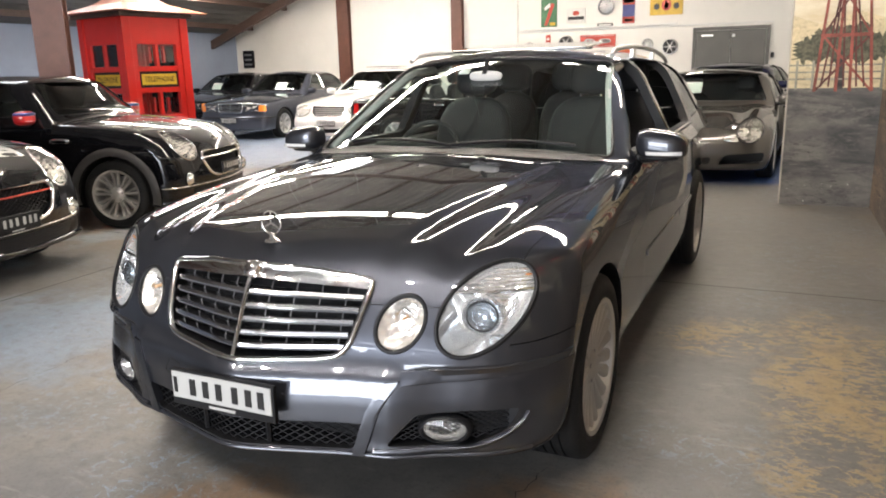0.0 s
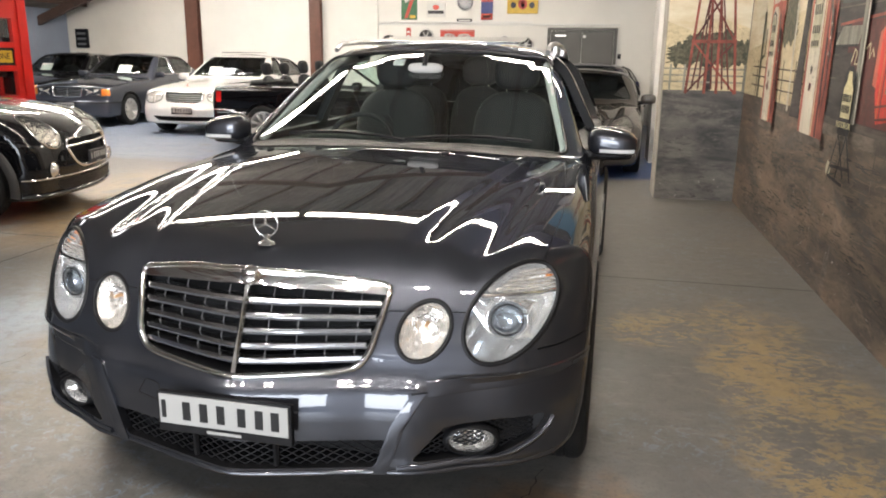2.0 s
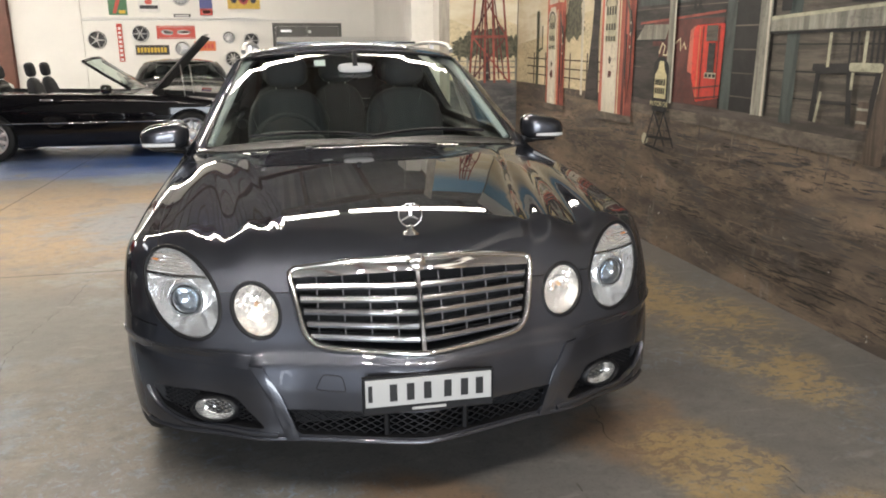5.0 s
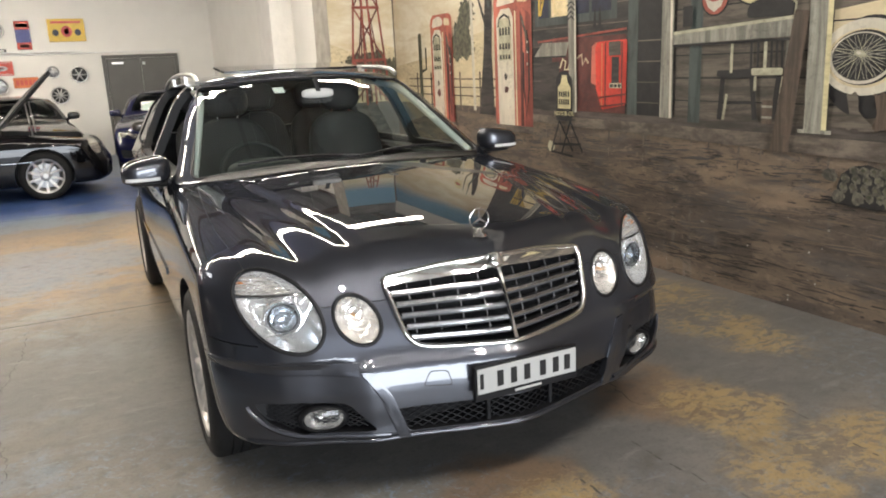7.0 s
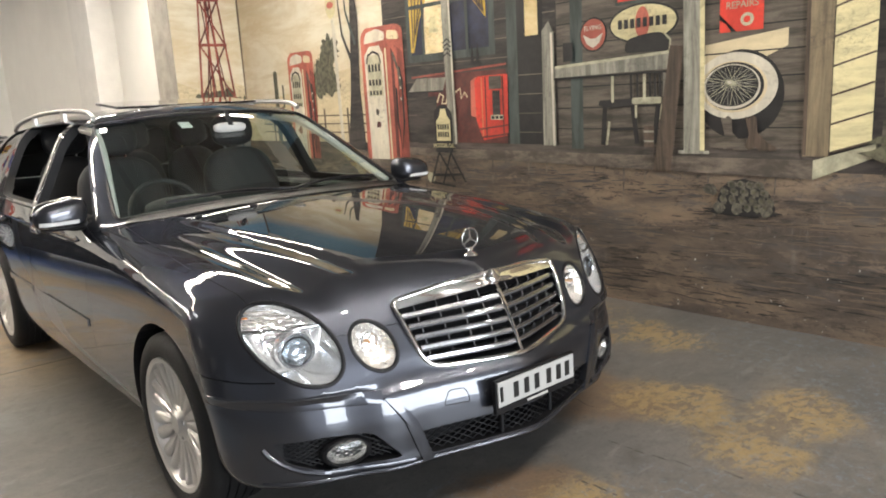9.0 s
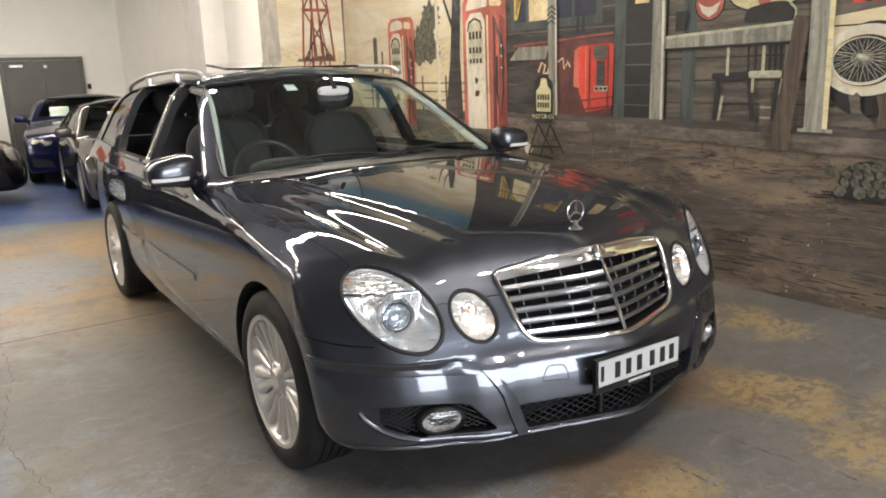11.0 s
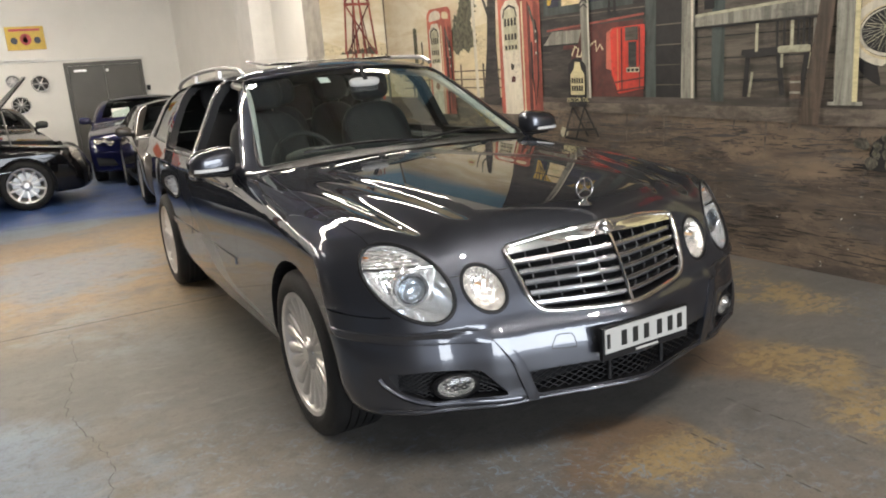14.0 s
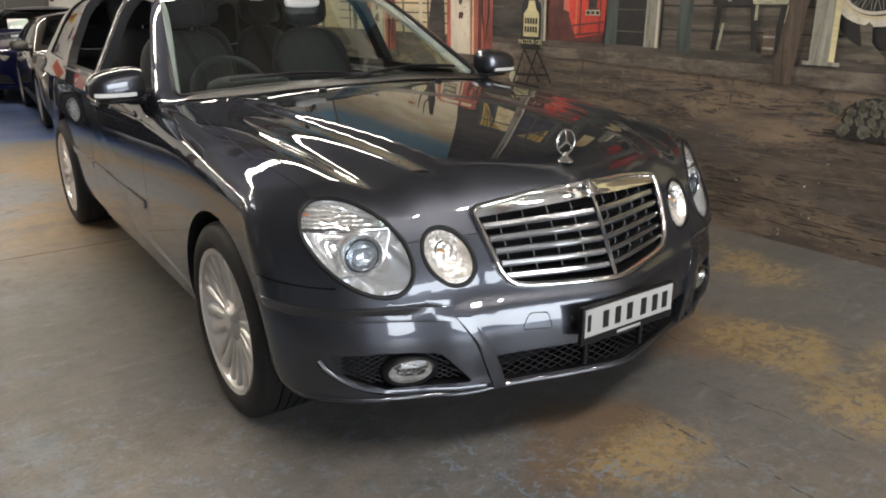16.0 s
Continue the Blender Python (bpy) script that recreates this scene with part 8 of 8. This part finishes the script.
def sports_extras(car, F):
    for s in (1, -1):
        part("indicator", patch(F, mirrored(R4([(0.40, 0.50), (0.55, 0.49), (0.55, 0.535), (0.42, 0.535)], 0.015), s), 1, -0.3, 1.4, -0.004, 4), M_REFLECTOR, car, "clear indicator", 60)
    part("middle_intake", patch(F, R4([(-0.26, 0.24), (0.26, 0.24), (0.28, 0.32), (-0.28, 0.32)], 0.03), 1, -0.3, 1.0, -0.002, 4), M_TRIM, car, "", 60)
    part("bonnet_seam", line_on(F, [(-0.52, 1.22), (-0.50, 0.6), (-0.36, 0.36), (0, 0.30), (0.36, 0.36), (0.50, 0.6), (0.52, 1.22)], 2, 1.3, 0.3, 0.002, 0.004), M_TRIM, car)


plain_car("sports_car", "grey-bronze sports car with round lamps facing the hall", SPORTS, pose(0.49, 7.3, 0, 0, 0, -3), M_BRONZE_PAINT, (0.93, 3.28, 0.318, 0.232, "five"), [(SPORTS_LAMP, M_FACET)], [], [(SPORTS_VENT, 0.35)], paper=(-0.24, 1.05, 0.30, 0.18), extras=sports_extras)

# black convertible with its bonnet up
OPEN_CAR = sedan(4.48, 0.87, curve((1, 0.8), (4.62, 0.8)), 0.93, 1.62, 1.5, 4.2, -1.0,
                 curve((0.1, 0.12), (0.22, 0.02), (0.45, 0.0), (0.55, 0.05), (0.75, 0.14), (0.9, 0.3), (1.1, 0.6), soft=0.04),
                 curve((-0.2, 0.66), (0.1, 0.76), (0.3, 0.81), (0.9, 0.89), (1.5, 0.94), (2.5, 0.965), (3.8, 0.985), (4.4, 0.96), (4.62, 0.90), soft=0.05),
                 front_glass=[(-0.68, 0.97), (0.68, 0.97), (0.58, 1.31), (-0.58, 1.31)], handles=(2.72,), seams=(1.62, 2.98), cabin=(1.7, 3.6), handle=M_CHROME)
BAY = prism(R4([(-0.62, 0.34), (0.62, 0.34), (0.68, 1.40), (-0.68, 1.40)], 0.08), "z", 0.62, 1.3)


def open_extras(car, F):
    pts = [(-0.70, 1.66, 0.95), (-0.665, 1.98, 1.15), (-0.60, 2.26, 1.335), (-0.3, 2.20, 1.375), (0, 2.18, 1.385), (0.3, 2.20, 1.375), (0.60, 2.26, 1.335), (0.665, 1.98, 1.15), (0.70, 1.66, 0.95)]
    part("screen_frame", tube(pts, 0.022, 8), M_BLACK_PAINT, car, "black windscreen frame", 60)
    bm = bmesh.new()
    cols = [[bm.verts.new((x * (1 - 0.14 * q), 1.60 + 0.13 * (x / 0.7) ** 2 - 0.03 + 0.59 * q - 0.02 * q, 0.95 + 0.425 * q - 0.035 * (x / 0.7) ** 2 * q)) for q in (0, 0.33, 0.66, 1)] for x in np.linspace(-0.7, 0.7, 9)]
    for a, b in zip(cols, cols[1:]):
        for k in range(3):
            bm.faces.new((a[k], b[k], b[k + 1], a[k + 1]))
    part("windscreen", bm, M_GLASS, car, "", 60).visible_shadow = False
    lid = patch(F, R4([(-0.615, 0.345), (0.615, 0.345), (0.675, 1.395), (-0.675, 1.395)], 0.08), 2, 1.3, 0.4, 0.0, 8, 0.02)
    bmesh.ops.translate(lid, verts=lid.verts, vec=(0, -1.40, -0.94))
    hood = part("bonnet", lid, M_TRIM, car, "raised black bonnet", 40, pose(0, 1.42, 0.95, -52))
    part("bonnet_catch", tube([(-0.1, -1.06, -0.14), (0, -1.09, -0.17), (0.1, -1.06, -0.14)], 0.01), M_STEEL, hood)
    for s in (1, -1):
        part("bonnet_strut", tube([(s * 0.60, 0.95, 0.84), (s * 0.60, 0.98, 1.28)], 0.009), M_STEEL, car)
        part("tail_lamp", patch(F, mirrored(R4([(0.46, 0.68), (0.74, 0.67), (0.74, 0.83), (0.52, 0.82)], 0.03), s), 1, 5.0, 3.5, -0.004, 4), M_RED_LENS, car, "red tail lamp", 60)
        part("tail_lamp", patch(F, R4([(4.22, 0.68), (4.31, 0.68), (4.31, 0.84), (4.22, 0.85)], 0.02), 0, s * 1.1, s * 0.4, -0.004, 4), M_RED_LENS, car, "red tail lamp", 60)
        part("chrome_strip", line_on(F, [(1.0 + 0.33 * k, 0.52) for k in range(11) if not 0.5 < 1.0 + 0.33 * k < 1.0], 0, s * 1.1, s * 0.4, -0.002, 0.007, 6), M_CHROME, car, "", 60)
        part("bumper_strip", line_on(F, [(3.98, 0.56), (4.15, 0.56), (4.36, 0.56)], 0, s * 1.1, s * 0.4, -0.002, 0.007, 6), M_CHROME, car, "", 60)
        lamp = part("headlamp", patch(F, mirrored(ellipse(0.64, 0.665, 0.16, 0.10, -0.3, 28), s), 1, -0.3, 1.4, -0.004, 5), M_FACET, car, "clear headlamp", 60)
        car_seat(car, s * 0.34, 3.25, 0.42, 0.10)
    part("engine_cover", blob((0, 0.85, 0.64), (0.4, 0.4, 0.10), 0.05, 4), M_TRIM, car, "", 50)
    part("folded_roof", blob((0, 3.72, 0.985), (0.62, 0.22, 0.035), 0.03, 3), M_CABIN, car, "", 60)
    part("price_sheet", boxes(((-0.15, 0, -0.1), (0.15, 0.003, 0.1))), M_PAPER, car, "white paper sheet behind the windscreen", at=pose(0.35, 1.95, 1.08, -35))


plain_car("convertible", "black open convertible with its bonnet raised", OPEN_CAR, pose(-0.73, 10.07, 0, 0, 0, 90), M_BLACK_PAINT, (0.87, 3.50, 0.322, 0.225, "ten"), roofless=[BAY], extras=open_extras)


bpy.data.scenes.remove(BENCH)
